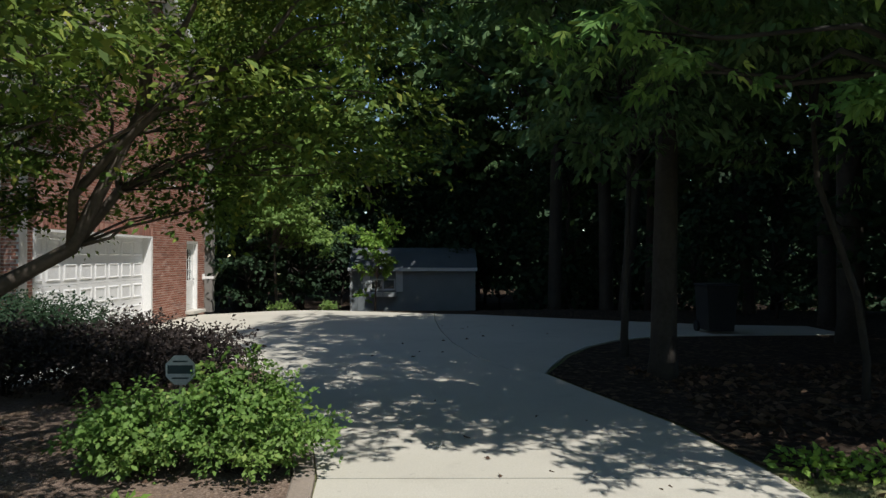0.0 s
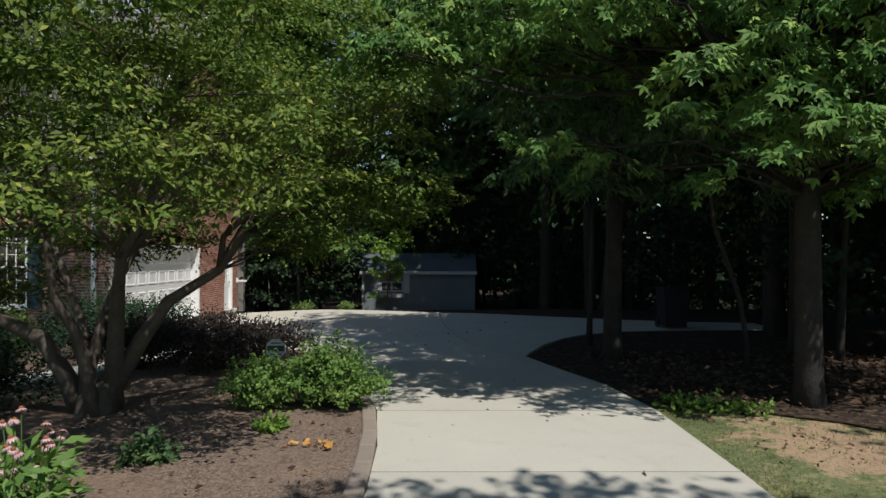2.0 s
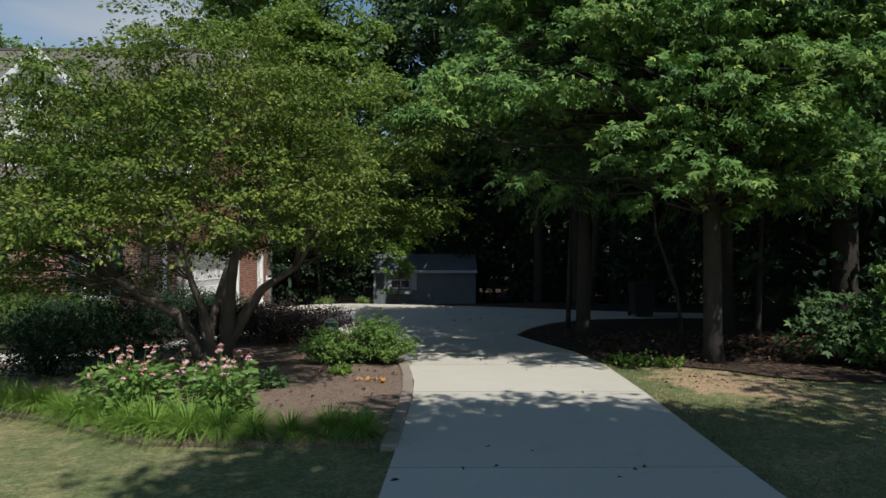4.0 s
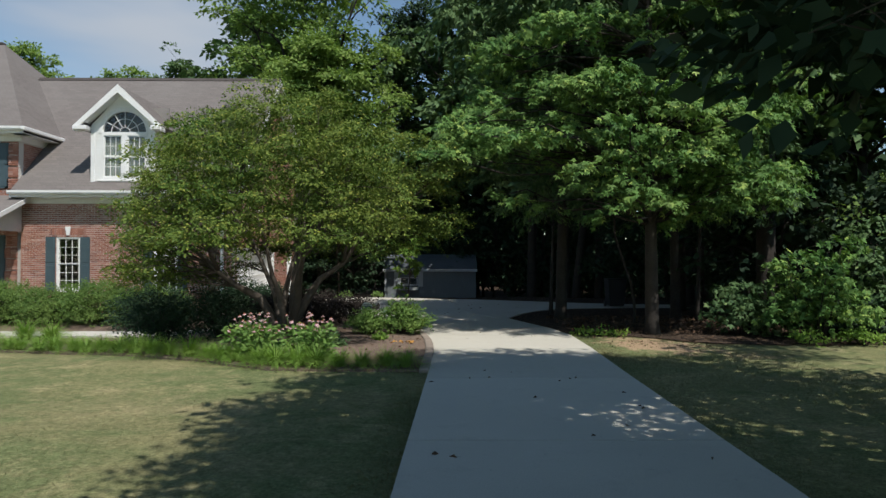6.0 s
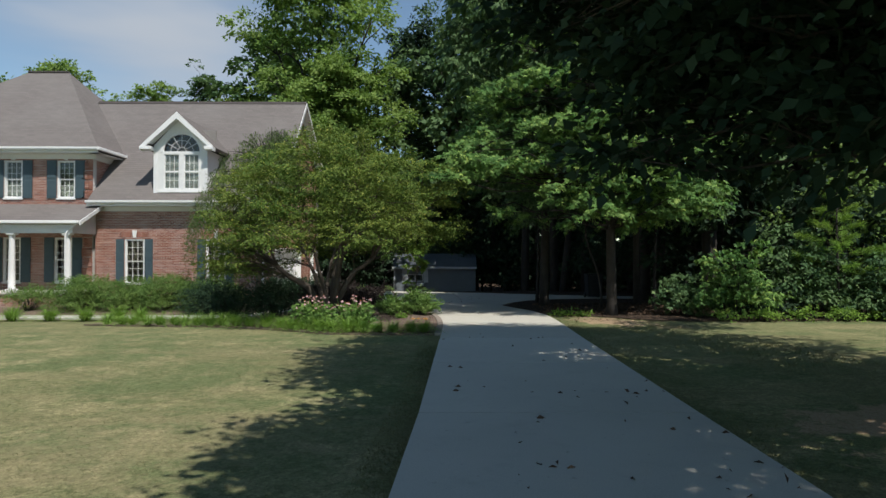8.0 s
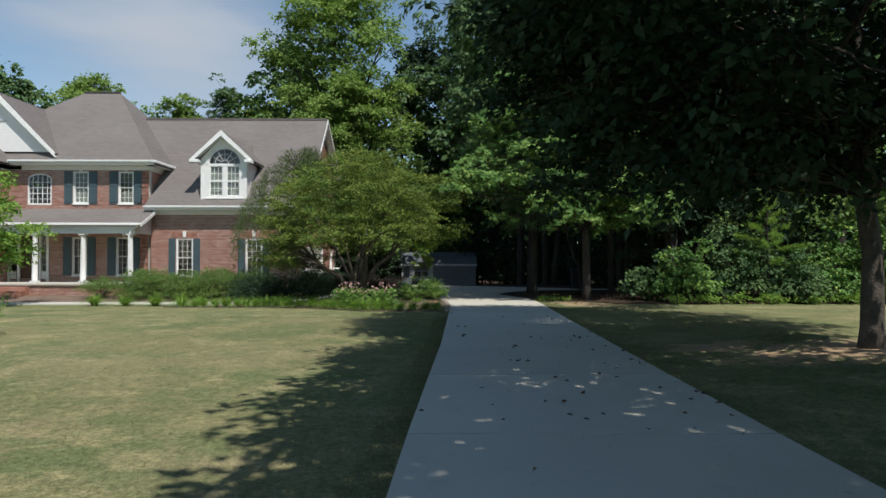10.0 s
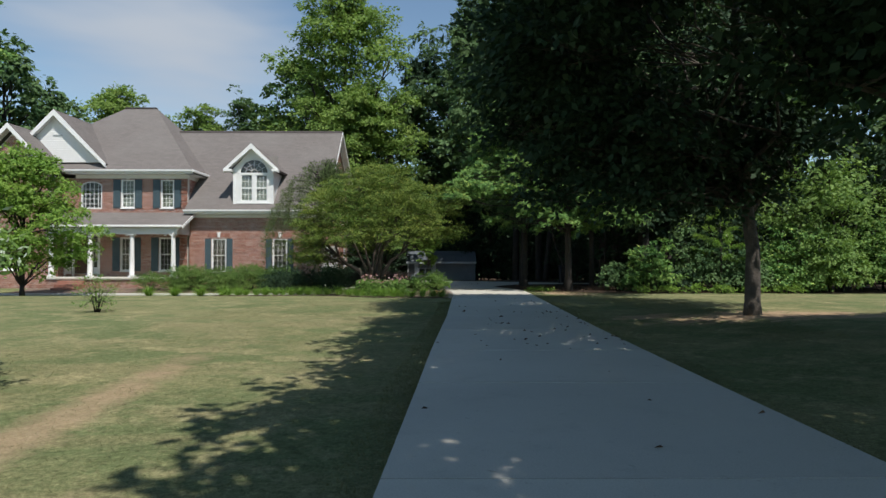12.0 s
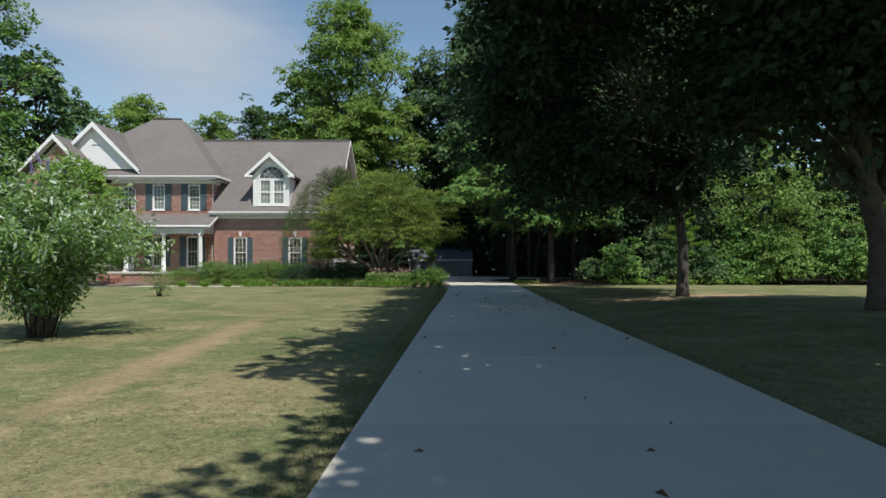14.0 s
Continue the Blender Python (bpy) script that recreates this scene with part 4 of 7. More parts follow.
def dormer_window():
    y = dy + 0.02
    cx, r = -11.27, 0.79
    frame_bm = boxes((cx - r, cx - r + 0.07, y - 0.035, y + 0.06, 4.22, 5.82), (cx + r - 0.07, cx + r, y - 0.035, y + 0.06, 4.22, 5.82), (cx - 0.10, cx + 0.10, y - 0.035, y + 0.06, 4.22, 5.82),
                     (cx - r, cx + r, y - 0.03, y + 0.055, 4.22, 4.30), (cx - r, cx + r, y - 0.03, y + 0.055, 5.74, 5.86))
    win = part("window", frame_bm, WHITE, house, "white twin dormer window with fanlight")
    head = bmesh.new()
    rings = []
    for rad, yy in ((r + 0.10, y - 0.04), (r - 0.04, y - 0.04), (r - 0.04, y + 0.06), (r + 0.10, y + 0.06)):
        rings.append([head.verts.new((cx + rad * math.cos(math.pi * k / 24), yy, 5.82 + rad * math.sin(math.pi * k / 24))) for k in range(25)])
    for a, b in zip(rings, rings[1:] + rings[:1]):
        for k in range(24):
            head.faces.new((a[k], a[k + 1], b[k + 1], b[k]))
    bmesh.ops.recalc_face_normals(head, faces=head.faces[:])
    part("arch_trim", head, WHITE, win)
    bars = bmesh.new()
    for k in range(1, 6):
        a = math.pi * k / 6
        d = Vector((math.cos(a), 0, math.sin(a)))
        tube(bars, [Vector((cx, y, 5.86)) + d * 0.16, Vector((cx, y, 5.84)) + d * 0.76], [0.013, 0.013], 4)
    for rad in (0.18, 0.47):
        pts = [(cx + rad * math.cos(math.pi * k / 14), y, 5.85 + rad * math.sin(math.pi * k / 14)) for k in range(15)]
        tube(bars, pts, [0.013] * 15, 4)
    part("fan_bars", bars, WHITE, win)
    glass = [(cx + (r - 0.03) * math.cos(math.pi * k / 20), y + 0.03, 5.85 + (r - 0.03) * math.sin(math.pi * k / 20)) for k in range(21)]
    part("pane", prism(glass, (0, 0.006, 0)), GLASS, win).visible_shadow = False
    for a, b in ((cx - r + 0.07, cx - 0.10), (cx + 0.10, cx + r - 0.07)):
        for c, d in ((4.30, 5.02), (5.02, 5.74)):
            s = 0.035
            bm = boxes((a, a + s, y, y + 0.035, c, d), (b - s, b, y, y + 0.035, c, d), (a + s, b - s, y, y + 0.035, c, c + s), (a + s, b - s, y, y + 0.035, d - s, d))
            grid_bars(bm, a + s, b - s, c + s, d - s, 3, 2, y + 0.004, y + 0.028)
            part("sash", bm, WHITE, win)
            part("pane", boxes((a + s, b - s, y + 0.013, y + 0.018, c + s, d - s)), GLASS, win).visible_shadow = False
    bm = bmesh.new()
    for k in range(28):
        box(bm, cx - r + 0.08, cx + r - 0.08, y + 0.10, y + 0.115, 4.32 + k * 0.05, 4.36 + k * 0.05)
    part("blind", bm, BLIND, win, "slatted blind, dimmed as behind window glass")
    part("sill", boxes((cx - r - 0.12, cx + r + 0.12, y - 0.07, y + 0.0, 4.14, 4.215), bevel=0.01), WHITE, win)


dormer_window()
part("dormer_back", boxes((DX0 + 0.1, DX1 - 0.1, 12.6, 12.65, 5.6, 7.0)), INSIDE, house)

# ---- porch


def build_porch():
    x0, x1, z = -21.70, -14.83, 0.12
    part("porch_floor", boxes((x0, x1, 9.62, FRONT + 0.01, z - 0.10, z), bevel=0.012), WALK, house, "pale porch floor slab")
    brick_wall("porch_base", "x", 9.70, -1, x0, x1, -0.9, z - 0.105, thick=0.3)
    for k in range(3):
        part("porch_step", boxes((-20.9, -19.6, 9.66 - 0.3 * (k + 1), 9.66 - 0.3 * k, -0.85, z - 0.17 * (k + 1)), bevel=0.01), BRICK, house, "brick porch step")
    for x in (-21.50, -19.46, -17.25, -15.08):
        col = part("porch_column", lathe([(0.145, z + 0.10), (0.125, z + 0.13), (0.122, z + 0.9), (0.105, 2.20), (0.105, 2.24), (0.125, 2.26), (0.105, 2.29), (0.14, 2.33)], 18, at=(x, 9.82, 0)), WHITE, house, "round white porch column", True)
        part("column_base", boxes((x - 0.155, x + 0.155, 9.665, 9.975, z, z + 0.10), bevel=0.012), WHITE, col)
        part("capital", boxes((x - 0.155, x + 0.155, 9.665, 9.975, 2.33, 2.40), bevel=0.012), WHITE, col)
    part("porch_beam", boxes((x0, x1 - 0.045, 9.66, 9.98, 2.40, 2.74)), WHITE, house)
    part("porch_ceiling", boxes((x0, x1 - 0.045, 9.98, FRONT, 2.56, 2.60)), WHITE, house)
    part("porch_cheek", prism([(x1 - 0.04, 9.655, 2.40), (x1 - 0.04, FRONT, 2.40), (x1 - 0.04, FRONT, 3.44), (x1 - 0.04, 9.655, 2.74)], (0.06, 0, 0)), WHITE, house)
    roof_plane("porch_roof", [(-21.8, 9.58, 2.86), (-14.50, 9.58, 2.86), (-14.50, FRONT + 0.02, 3.66), (-21.8, FRONT + 0.02, 3.66)], 0.10)
    part("rake_board", prism([(-14.50, 9.56, 2.86), (-14.50, FRONT, 3.66), (-14.50, FRONT, 3.50), (-14.50, 9.56, 2.70)], (0.03, 0, 0)), WHITE, house)
    part("gutter", boxes((-21.8, -14.50, 9.46, 9.58, 2.76, 2.88), bevel=0.02), WHITE, house, "white metal gutter")
    bm = bmesh.new()
    tube(bm, [(-14.62, 9.55, 2.78), (-14.75, 9.6, 2.66), (-14.98, 9.64, 2.50), (-15.06, 9.62, 2.3), (-15.06, 9.62, 0.35)], [0.04] * 5, 8)
    part("downspout", bm, WHITE, house, "white metal downspout")
    # front door with side lights
    y = FRONT + 0.05
    part("door_surround", boxes((ENTRY[0], ENTRY[0] + 0.12, y - 0.07, y + 0.12, z, ENTRY[3]), (ENTRY[1] - 0.12, ENTRY[1], y - 0.07, y + 0.12, z, ENTRY[3]), (ENTRY[0] + 0.12, ENTRY[1] - 0.12, y - 0.07, y + 0.12, 2.33, ENTRY[3]),
                                (-21.28, -21.16, y - 0.05, y + 0.1, z, 2.33), (-20.24, -20.14, y - 0.05, y + 0.1, z, 2.33)), WHITE, house, "white panelled door surround")
    door = part("front_door", boxes((-21.15, -20.25, y, y + 0.05, z + 0.01, 2.33)), DARK_WOOD, house, "dark stained front door")
    for a, b in ((z + 0.2, 1.0), (1.15, 2.2)):
        for c in (-21.05, -20.65):
            part("door_panel", boxes((c, c + 0.32, y - 0.015, y + 0.01, a, b), bevel=0.01), DARK_WOOD, door)
    for a in (-21.62, -20.13):
        side = part("side_light", boxes((a, a + 0.26, y, y + 0.04, z, z + 0.5)), WHITE, house)
        for k in range(1, 5):
            b = z + 0.5 + k * (1.80 - z) / 5
            part("glazing_bar", boxes((a, a + 0.26, y + 0.01, y + 0.03, b - 0.008, b + 0.008)), WHITE, side)
        part("pane", boxes((a, a + 0.26, y + 0.04, y + 0.046, z + 0.5, 2.30)), GLASS, side).visible_shadow = False


build_porch()

# ---- garage door and side door on the gable wall


def build_garage_door():
    y0, y1, z0, z1 = GARAGE
    x = SIDE - 0.22
    part("garage_jamb", boxes((SIDE - 0.25, SIDE + 0.012, y0, y0 + 0.09, z0, z1), (SIDE - 0.25, SIDE + 0.012, y1 - 0.09, y1, z0, z1), (SIDE - 0.25, SIDE + 0.012, y0 + 0.09, y1 - 0.09, z1 - 0.05, z1)), WHITE, house, "white garage door jamb")
    a, b = y0 + 0.09, y1 - 0.09
    door = part("garage_door", boxes((x - 0.05, x - 0.014, a, b, z0, z1 - 0.05)), DOOR_WHITE, house, "white raised-panel garage door")
    rows, cols = 4, 8
    hgt, wid = (z1 - 0.05 - z0) / rows, (b - a) / cols
    for r in range(rows):
        zz = z0 + r * hgt
        section = part("door_section", boxes((x - 0.012, x + 0.0, a + 0.003, b - 0.003, zz + 0.004, zz + hgt - 0.004), bevel=0.003), DOOR_WHITE, door)
        for c in range(cols):
            yy = a + c * wid
            bm = bmesh.new()
            o = [(yy + 0.06, zz + 0.09), (yy + wid - 0.06, zz + 0.09), (yy + wid - 0.06, zz + hgt - 0.09), (yy + 0.06, zz + hgt - 0.09)]
            i = [(yy + 0.09, zz + 0.12), (yy + wid - 0.09, zz + 0.12), (yy + wid - 0.09, zz + hgt - 0.12), (yy + 0.09, zz + hgt - 0.12)]
            q = [(yy + 0.115, zz + 0.145), (yy + wid - 0.115, zz + 0.145), (yy + wid - 0.115, zz + hgt - 0.145), (yy + 0.115, zz + hgt - 0.145)]
            rings = [[bm.verts.new((xx, p, s)) for p, s in ring] for ring, xx in ((o, x + 0.001), (i, x + 0.022), (q, x + 0.006))]
            for s, t in zip(rings, rings[1:]):
                for k in range(4):
                    bm.faces.new((s[k], s[(k + 1) % 4], t[(k + 1) % 4], t[k]))
            bm.faces.new(rings[-1])
            bmesh.ops.recalc_face_normals(bm, faces=bm.faces[:])
            part("raised_panel", bm, DOOR_WHITE, section)
    bm = tube(bmesh.new(), [(x + 0.0, 14.0, 0.42), (x + 0.06, 14.0, 0.42), (x + 0.06, 14.0, 0.26), (x + 0.0, 14.0, 0.26)], [0.014] * 4, 6)
    part("pull_handle", bm, WHITE, door, "small white pull handle")


build_garage_door()


def build_side_door():
    y0, y1, z0, z1 = SIDE_DOOR
    x = SIDE - 0.13
    fr = part("side_door_frame", boxes((SIDE - 0.24, SIDE - 0.02, y0, y0 + 0.05, z0, z1), (SIDE - 0.24, SIDE - 0.02, y1 - 0.05, y1, z0, z1), (SIDE - 0.24, SIDE - 0.02, y0 + 0.05, y1 - 0.05, z1 - 0.05, z1)), WHITE, house)
    door = part("side_door", boxes((x - 0.04, x, y0 + 0.05, y0 + 0.20, z0 + 0.04, z1 - 0.06), (x - 0.04, x, y1 - 0.20, y1 - 0.05, z0 + 0.04, z1 - 0.06), (x - 0.04, x, y0 + 0.20, y1 - 0.20, z0 + 0.04, z0 + 0.95), (x - 0.04, x, y0 + 0.20, y1 - 0.20, z1 - 0.22, z1 - 0.06)), WHITE, house, "white half-glazed side door")
    bm = bmesh.new()
    for k in range(1, 3):
        yy = y0 + 0.2 + (y1 - y0 - 0.4) * k / 3
        box(bm, x - 0.03, x - 0.01, yy - 0.01, yy + 0.01, z0 + 0.95, z1 - 0.22)
        zz = z0 + 0.95 + (z1 - z0 - 1.17) * k / 3
        box(bm, x - 0.031, x - 0.009, y0 + 0.2, y1 - 0.2, zz - 0.01, zz + 0.01)
    part("muntins", bm, WHITE, door)
    part("pane", boxes((x - 0.024, x - 0.018, y0 + 0.2, y1 - 0.2, z0 + 0.95, z1 - 0.22)), GLASS, door).visible_shadow = False
    part("raised_panel", boxes((x - 0.004, x + 0.014, y0 + 0.28, y1 - 0.28, z0 + 0.2, z0 + 0.8), bevel=0.012), WHITE, door)
    part("knob", lathe([(0.012, 0), (0.012, 0.03), (0.03, 0.045), (0.03, 0.06), (0.008, 0.07)], 10), METAL, door).matrix_local = pose(x, y1 - 0.12, 0.60, 0, 90, 0)
    part("threshold", boxes((SIDE - 0.2, SIDE + 0.25, y0 - 0.05, y1 + 0.05, z0 - 0.08, z0 + 0.02), bevel=0.01), WALK, house)


build_side_door()


def build_hose_hanger():
    hanger = thing("hose_hanger", "white bracket fixed to the brick corner by the side door", "bracket")
    x, y, z = SIDE - 0.08, 20.93, 0.98
    part("plate", boxes((x + 0.0, x + 0.03, y - 0.09, y + 0.09, z - 0.14, z + 0.06), bevel=0.008), WHITE, hanger)
    part("arm", prism([(x + 0.02, y - 0.08, z - 0.10), (x + 0.36, y - 0.08, z - 0.10), (x + 0.50, y - 0.08, z + 0.14), (x + 0.40, y - 0.08, z - 0.03), (x + 0.02, y - 0.08, z - 0.02)], (0, 0.16, 0)), WHITE, hanger)


build_hose_hanger()

# ---------------------------------------------------------------- the shed


def build_shed():
    y0, y1, z0, eave, top = 27.5, 30.7, -0.80, 1.12, 1.95
    x0, x1 = -3.62, 1.72
    shed = thing("garden_shed", "grey painted timber garden shed with double doors", "shed")
    wx0, wx1, wz0, wz1 = -2.78, -1.70, 0.15, 0.65
    walls = bmesh.new()
    for a, b, c, d in ((x0, wx0, z0, eave), (wx1, x1, z0, eave), (wx0, wx1, z0, wz0), (wx0, wx1, wz1, eave)):
        box(walls, a, b, y0, y0 + 0.1, c, d)
    box(walls, x0, x1, y1 - 0.1, y1, z0, eave)
    for a in (x0, x1 - 0.1):
        prism([(a, y0 + 0.1, z0), (a, y1 - 0.1, z0), (a, y1 - 0.1, eave), (a, (y0 + y1) / 2, top - 0.05), (a, y0 + 0.1, eave)], (0.1, 0, 0), walls)
    part("wall", walls, SHED_PAINT, shed)
    for k in range(24):
        x = x0 + 0.06 + k * 0.245
        if x > x1 - 0.05:
            break
        for c, d in spans(z0 + 0.05, eave - 0.14, [(wz0 - 0.2, wz1 + 0.1)] if wx0 - 0.2 < x < wx1 + 0.2 else []):
            part("batten", boxes((x - 0.02, x + 0.02, y0 - 0.018, y0, c, d)), SHED_PAINT, shed)
    mid = (y0 + y1) / 2
    for s, (a, b) in ((-1, (y0 - 0.2, mid)), (1, (y1 + 0.2, mid))):
        part("roof", prism([(x0 - 0.12, a, eave - 0.06), (x1 + 0.12, a, eave - 0.06), (x1 + 0.12, (a + b) / 2, eave + 0.55), (x0 - 0.12, (a + b) / 2, eave + 0.55)], (0, 0, 0.07)), SHED_ROOF, shed)
        part("roof", prism([(x0 - 0.12, (a + b) / 2, eave + 0.552), (x1 + 0.12, (a + b) / 2, eave + 0.552), (x1 + 0.12, b, top), (x0 - 0.12, b, top)], (0, 0, 0.07)), SHED_ROOF, shed)
    part("eave_board", boxes((x0 - 0.12, x1 + 0.12, y0 - 0.24, y0 - 0.2, eave - 0.13, eave + 0.02)), SHED_TRIM, shed)
    for x in (x0, x1):
        part("corner_board", boxes((x - 0.05, x + 0.05, y0 - 0.025, y0 - 0.001, z0, eave - 0.1)), SHED_TRIM if x == x0 else SHED_PAINT, shed)
    for a, b in ((-0.80, -0.08), (-0.07, 0.65)):
        door = part("shed_door", boxes((a, b, y0 - 0.045, y0 - 0.02, z0 + 0.08, eave - 0.2)), SHED_PAINT, shed)
        bm = boxes((a, b, y0 - 0.065, y0 - 0.045, z0 + 0.08, z0 + 0.18), (a, b, y0 - 0.065, y0 - 0.045, eave - 0.3, eave - 0.2), (a, b, y0 - 0.065, y0 - 0.045, 0.12, 0.22), (a, a + 0.09, y0 - 0.066, y0 - 0.045, z0 + 0.18, eave - 0.3), (b - 0.09, b, y0 - 0.066, y0 - 0.045, z0 + 0.18, eave - 0.3))
        part("ledge", bm, SHED_PAINT, door)
    win = part("shed_window", boxes((wx0, wx1, y0 - 0.03, y0 + 0.06, wz0, wz0 + 0.07), (wx0, wx1, y0 - 0.03, y0 + 0.06, wz1 - 0.06, wz1), (wx0, wx0 + 0.06, y0 - 0.03, y0 + 0.06, wz0, wz1), (wx1 - 0.06, wx1, y0 - 0.03, y0 + 0.06, wz0, wz1), ((wx0 + wx1) / 2 - 0.04, (wx0 + wx1) / 2 + 0.04, y0 - 0.03, y0 + 0.06, wz0, wz1)), SHED_TRIM, shed)
    part("pane", boxes((wx0 + 0.06, wx1 - 0.06, y0 + 0.02, y0 + 0.03, wz0 + 0.07, wz1 - 0.06)), GLASS, win)
    for a, b in ((wx0 - 0.32, wx0 - 0.02), (wx1 + 0.02, wx1 + 0.32)):
        part("shutter", boxes((a, b, y0 - 0.03, y0 - 0.004, wz0 - 0.06, wz1 + 0.32)), SHED_TRIM, shed)
    part("window_box", boxes((wx0 - 0.05, wx0 + 0.52, y0 - 0.26, y0 - 0.03, wz0 - 0.26, wz0 - 0.08), (wx1 - 0.52, wx1 + 0.05, y0 - 0.26, y0 - 0.03, wz0 - 0.26, wz0 - 0.08)), SHED_TRIM, shed, "pale flower box")
    part("ramp", prism([(-0.9, y0, z0 + 0.1), (0.85, y0, z0 + 0.1), (0.85, y0 - 1.1, z0 - 0.04), (-0.9, y0 - 1.1, z0 - 0.04)], (0, 0, -0.05)), SHED_PAINT, shed)
    part("skid", boxes((x0 + 0.1, x1 - 0.1, y0 + 0.02, y1 - 0.02, z0 - 0.12, z0)), DARK_WOOD, shed)


build_shed()


def build_bin():
    x, y = 6.3, 14.0
    z = ground_z(x, y) + 0.012
    bin_ = thing("wheeled_bin", "dark plastic wheeled bin standing on the parking pad", "bin")
    part("body", prism([(x - 0.27, y - 0.30, z + 0.06), (x + 0.27, y - 0.30, z + 0.06), (x + 0.34, y - 0.36, z + 1.02), (x - 0.34, y - 0.36, z + 1.02)], (0, 0.66, 0)), DARK_PLASTIC, bin_)
    part("lid", boxes((x - 0.36, x + 0.36, y - 0.39, y + 0.34, z + 1.022, z + 1.09), bevel=0.025), DARK_PLASTIC, bin_)
    part("handle", tube(bmesh.new(), [(x - 0.28, y + 0.31, z + 0.96), (x - 0.28, y + 0.42, z + 0.98), (x + 0.28, y + 0.42, z + 0.98), (x + 0.28, y + 0.31, z + 0.96)], [0.017] * 4, 6), DARK_PLASTIC, bin_)
    for s in (-0.3, 0.3):
        wheel = part("wheel", lathe([(0.05, -0.03), (0.12, -0.03), (0.12, 0.03), (0.05, 0.03)], 14), DARK_PLASTIC, bin_)
        wheel.matrix_local = pose(x + s, y + 0.30, z + 0.12, 0, 90, 0)


build_bin()


def build_sign():
    x, y, z = -2.31, 6.09, ground_z(-2.31, 6.09)
    sign = thing("yard_sign", "small octagonal security sign on a stake in the mulch bed", "sign")
    part("stake", boxes((x - 0.012, x + 0.012, y + 0.0, y + 0.012, z - 0.1, z + 0.50)), METAL, sign)
    c = z + 0.53
    r = 0.15
    plate = part("plate", prism([(x + r * math.cos(math.pi / 8 + k * math.pi / 4), y - 0.012, c + r * math.sin(math.pi / 8 + k * math.pi / 4)) for k in range(8)], (0, 0.01, 0)), SIGN_FACE, sign)
    part("writing_bar", boxes((x - 0.12, x + 0.12, y - 0.015, y - 0.012, c - 0.035, c + 0.045)), SIGN_INK, plate)
    part("writing_bar", boxes((x - 0.07, x + 0.07, y - 0.015, y - 0.012, c + 0.075, c + 0.09)), SIGN_INK, plate)
    part("writing_bar", boxes((x - 0.08, x + 0.08, y - 0.015, y - 0.012, c - 0.085, c - 0.07)), SIGN_INK, plate)


build_sign()


# ---------------------------------------------------------------- plants


def leaf_mesh(name, points, spread, size, aspect, droop, rng, material, lift=0.25, lobes=1, face=0.75):
    """Single leaves, each a folded blade (or a fan of lobes) with its own size and lean. spread: the way that each one grows."""
    n = len(points)
    axis = spread + rng.normal(0, 0.45, (n, 3)) - np.array([0, 0, droop])
    axis /= np.linalg.norm(axis, axis=1)[:, None] + 1e-9
    # blades are turned towards the sun, so that crowns catch more light
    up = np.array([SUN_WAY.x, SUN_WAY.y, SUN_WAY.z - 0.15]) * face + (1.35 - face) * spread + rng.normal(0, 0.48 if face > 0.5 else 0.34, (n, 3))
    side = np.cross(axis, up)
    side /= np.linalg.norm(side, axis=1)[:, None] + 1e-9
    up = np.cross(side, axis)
    length = (size * rng.uniform(0.6, 1.25, n))[:, None]
    rings = [points]
    for k in range(lobes):
        turn = (k - (lobes - 1) / 2) * 0.95
        a = axis * math.cos(turn) + side * math.sin(turn)
        s = side * math.cos(turn) - axis * math.sin(turn)
        reach = length * (1.0 if abs(turn) < 0.1 else 0.85)
        half = reach * aspect * 0.5
        mid = points + a * reach * 0.45
        rings += [mid + s * half + up * half * lift, points + a * reach - up * half * 0.35, mid - s * half + up * half * lift]
    per = 1 + 3 * lobes
    verts = np.stack(rings, 1).reshape(-1, 3)
    corner = np.concatenate([[0, 1 + 3 * k, 2 + 3 * k, 3 + 3 * k] for k in range(lobes)])
    loops = (np.arange(n)[:, None] * per + corner[None, :]).ravel()
    data = bpy.data.meshes.new(name)
    data.vertices.add(per * n)
    data.vertices.foreach_set("co", verts.astype(np.float32).ravel())
    data.loops.add(len(loops))
    data.loops.foreach_set("vertex_index", loops.astype(np.int32))
    data.polygons.add(lobes * n)
    data.polygons.foreach_set("loop_start", np.arange(0, len(loops), 4, dtype=np.int32))
    data.update(calc_edges=True)
    data.materials.append(material)
    return data


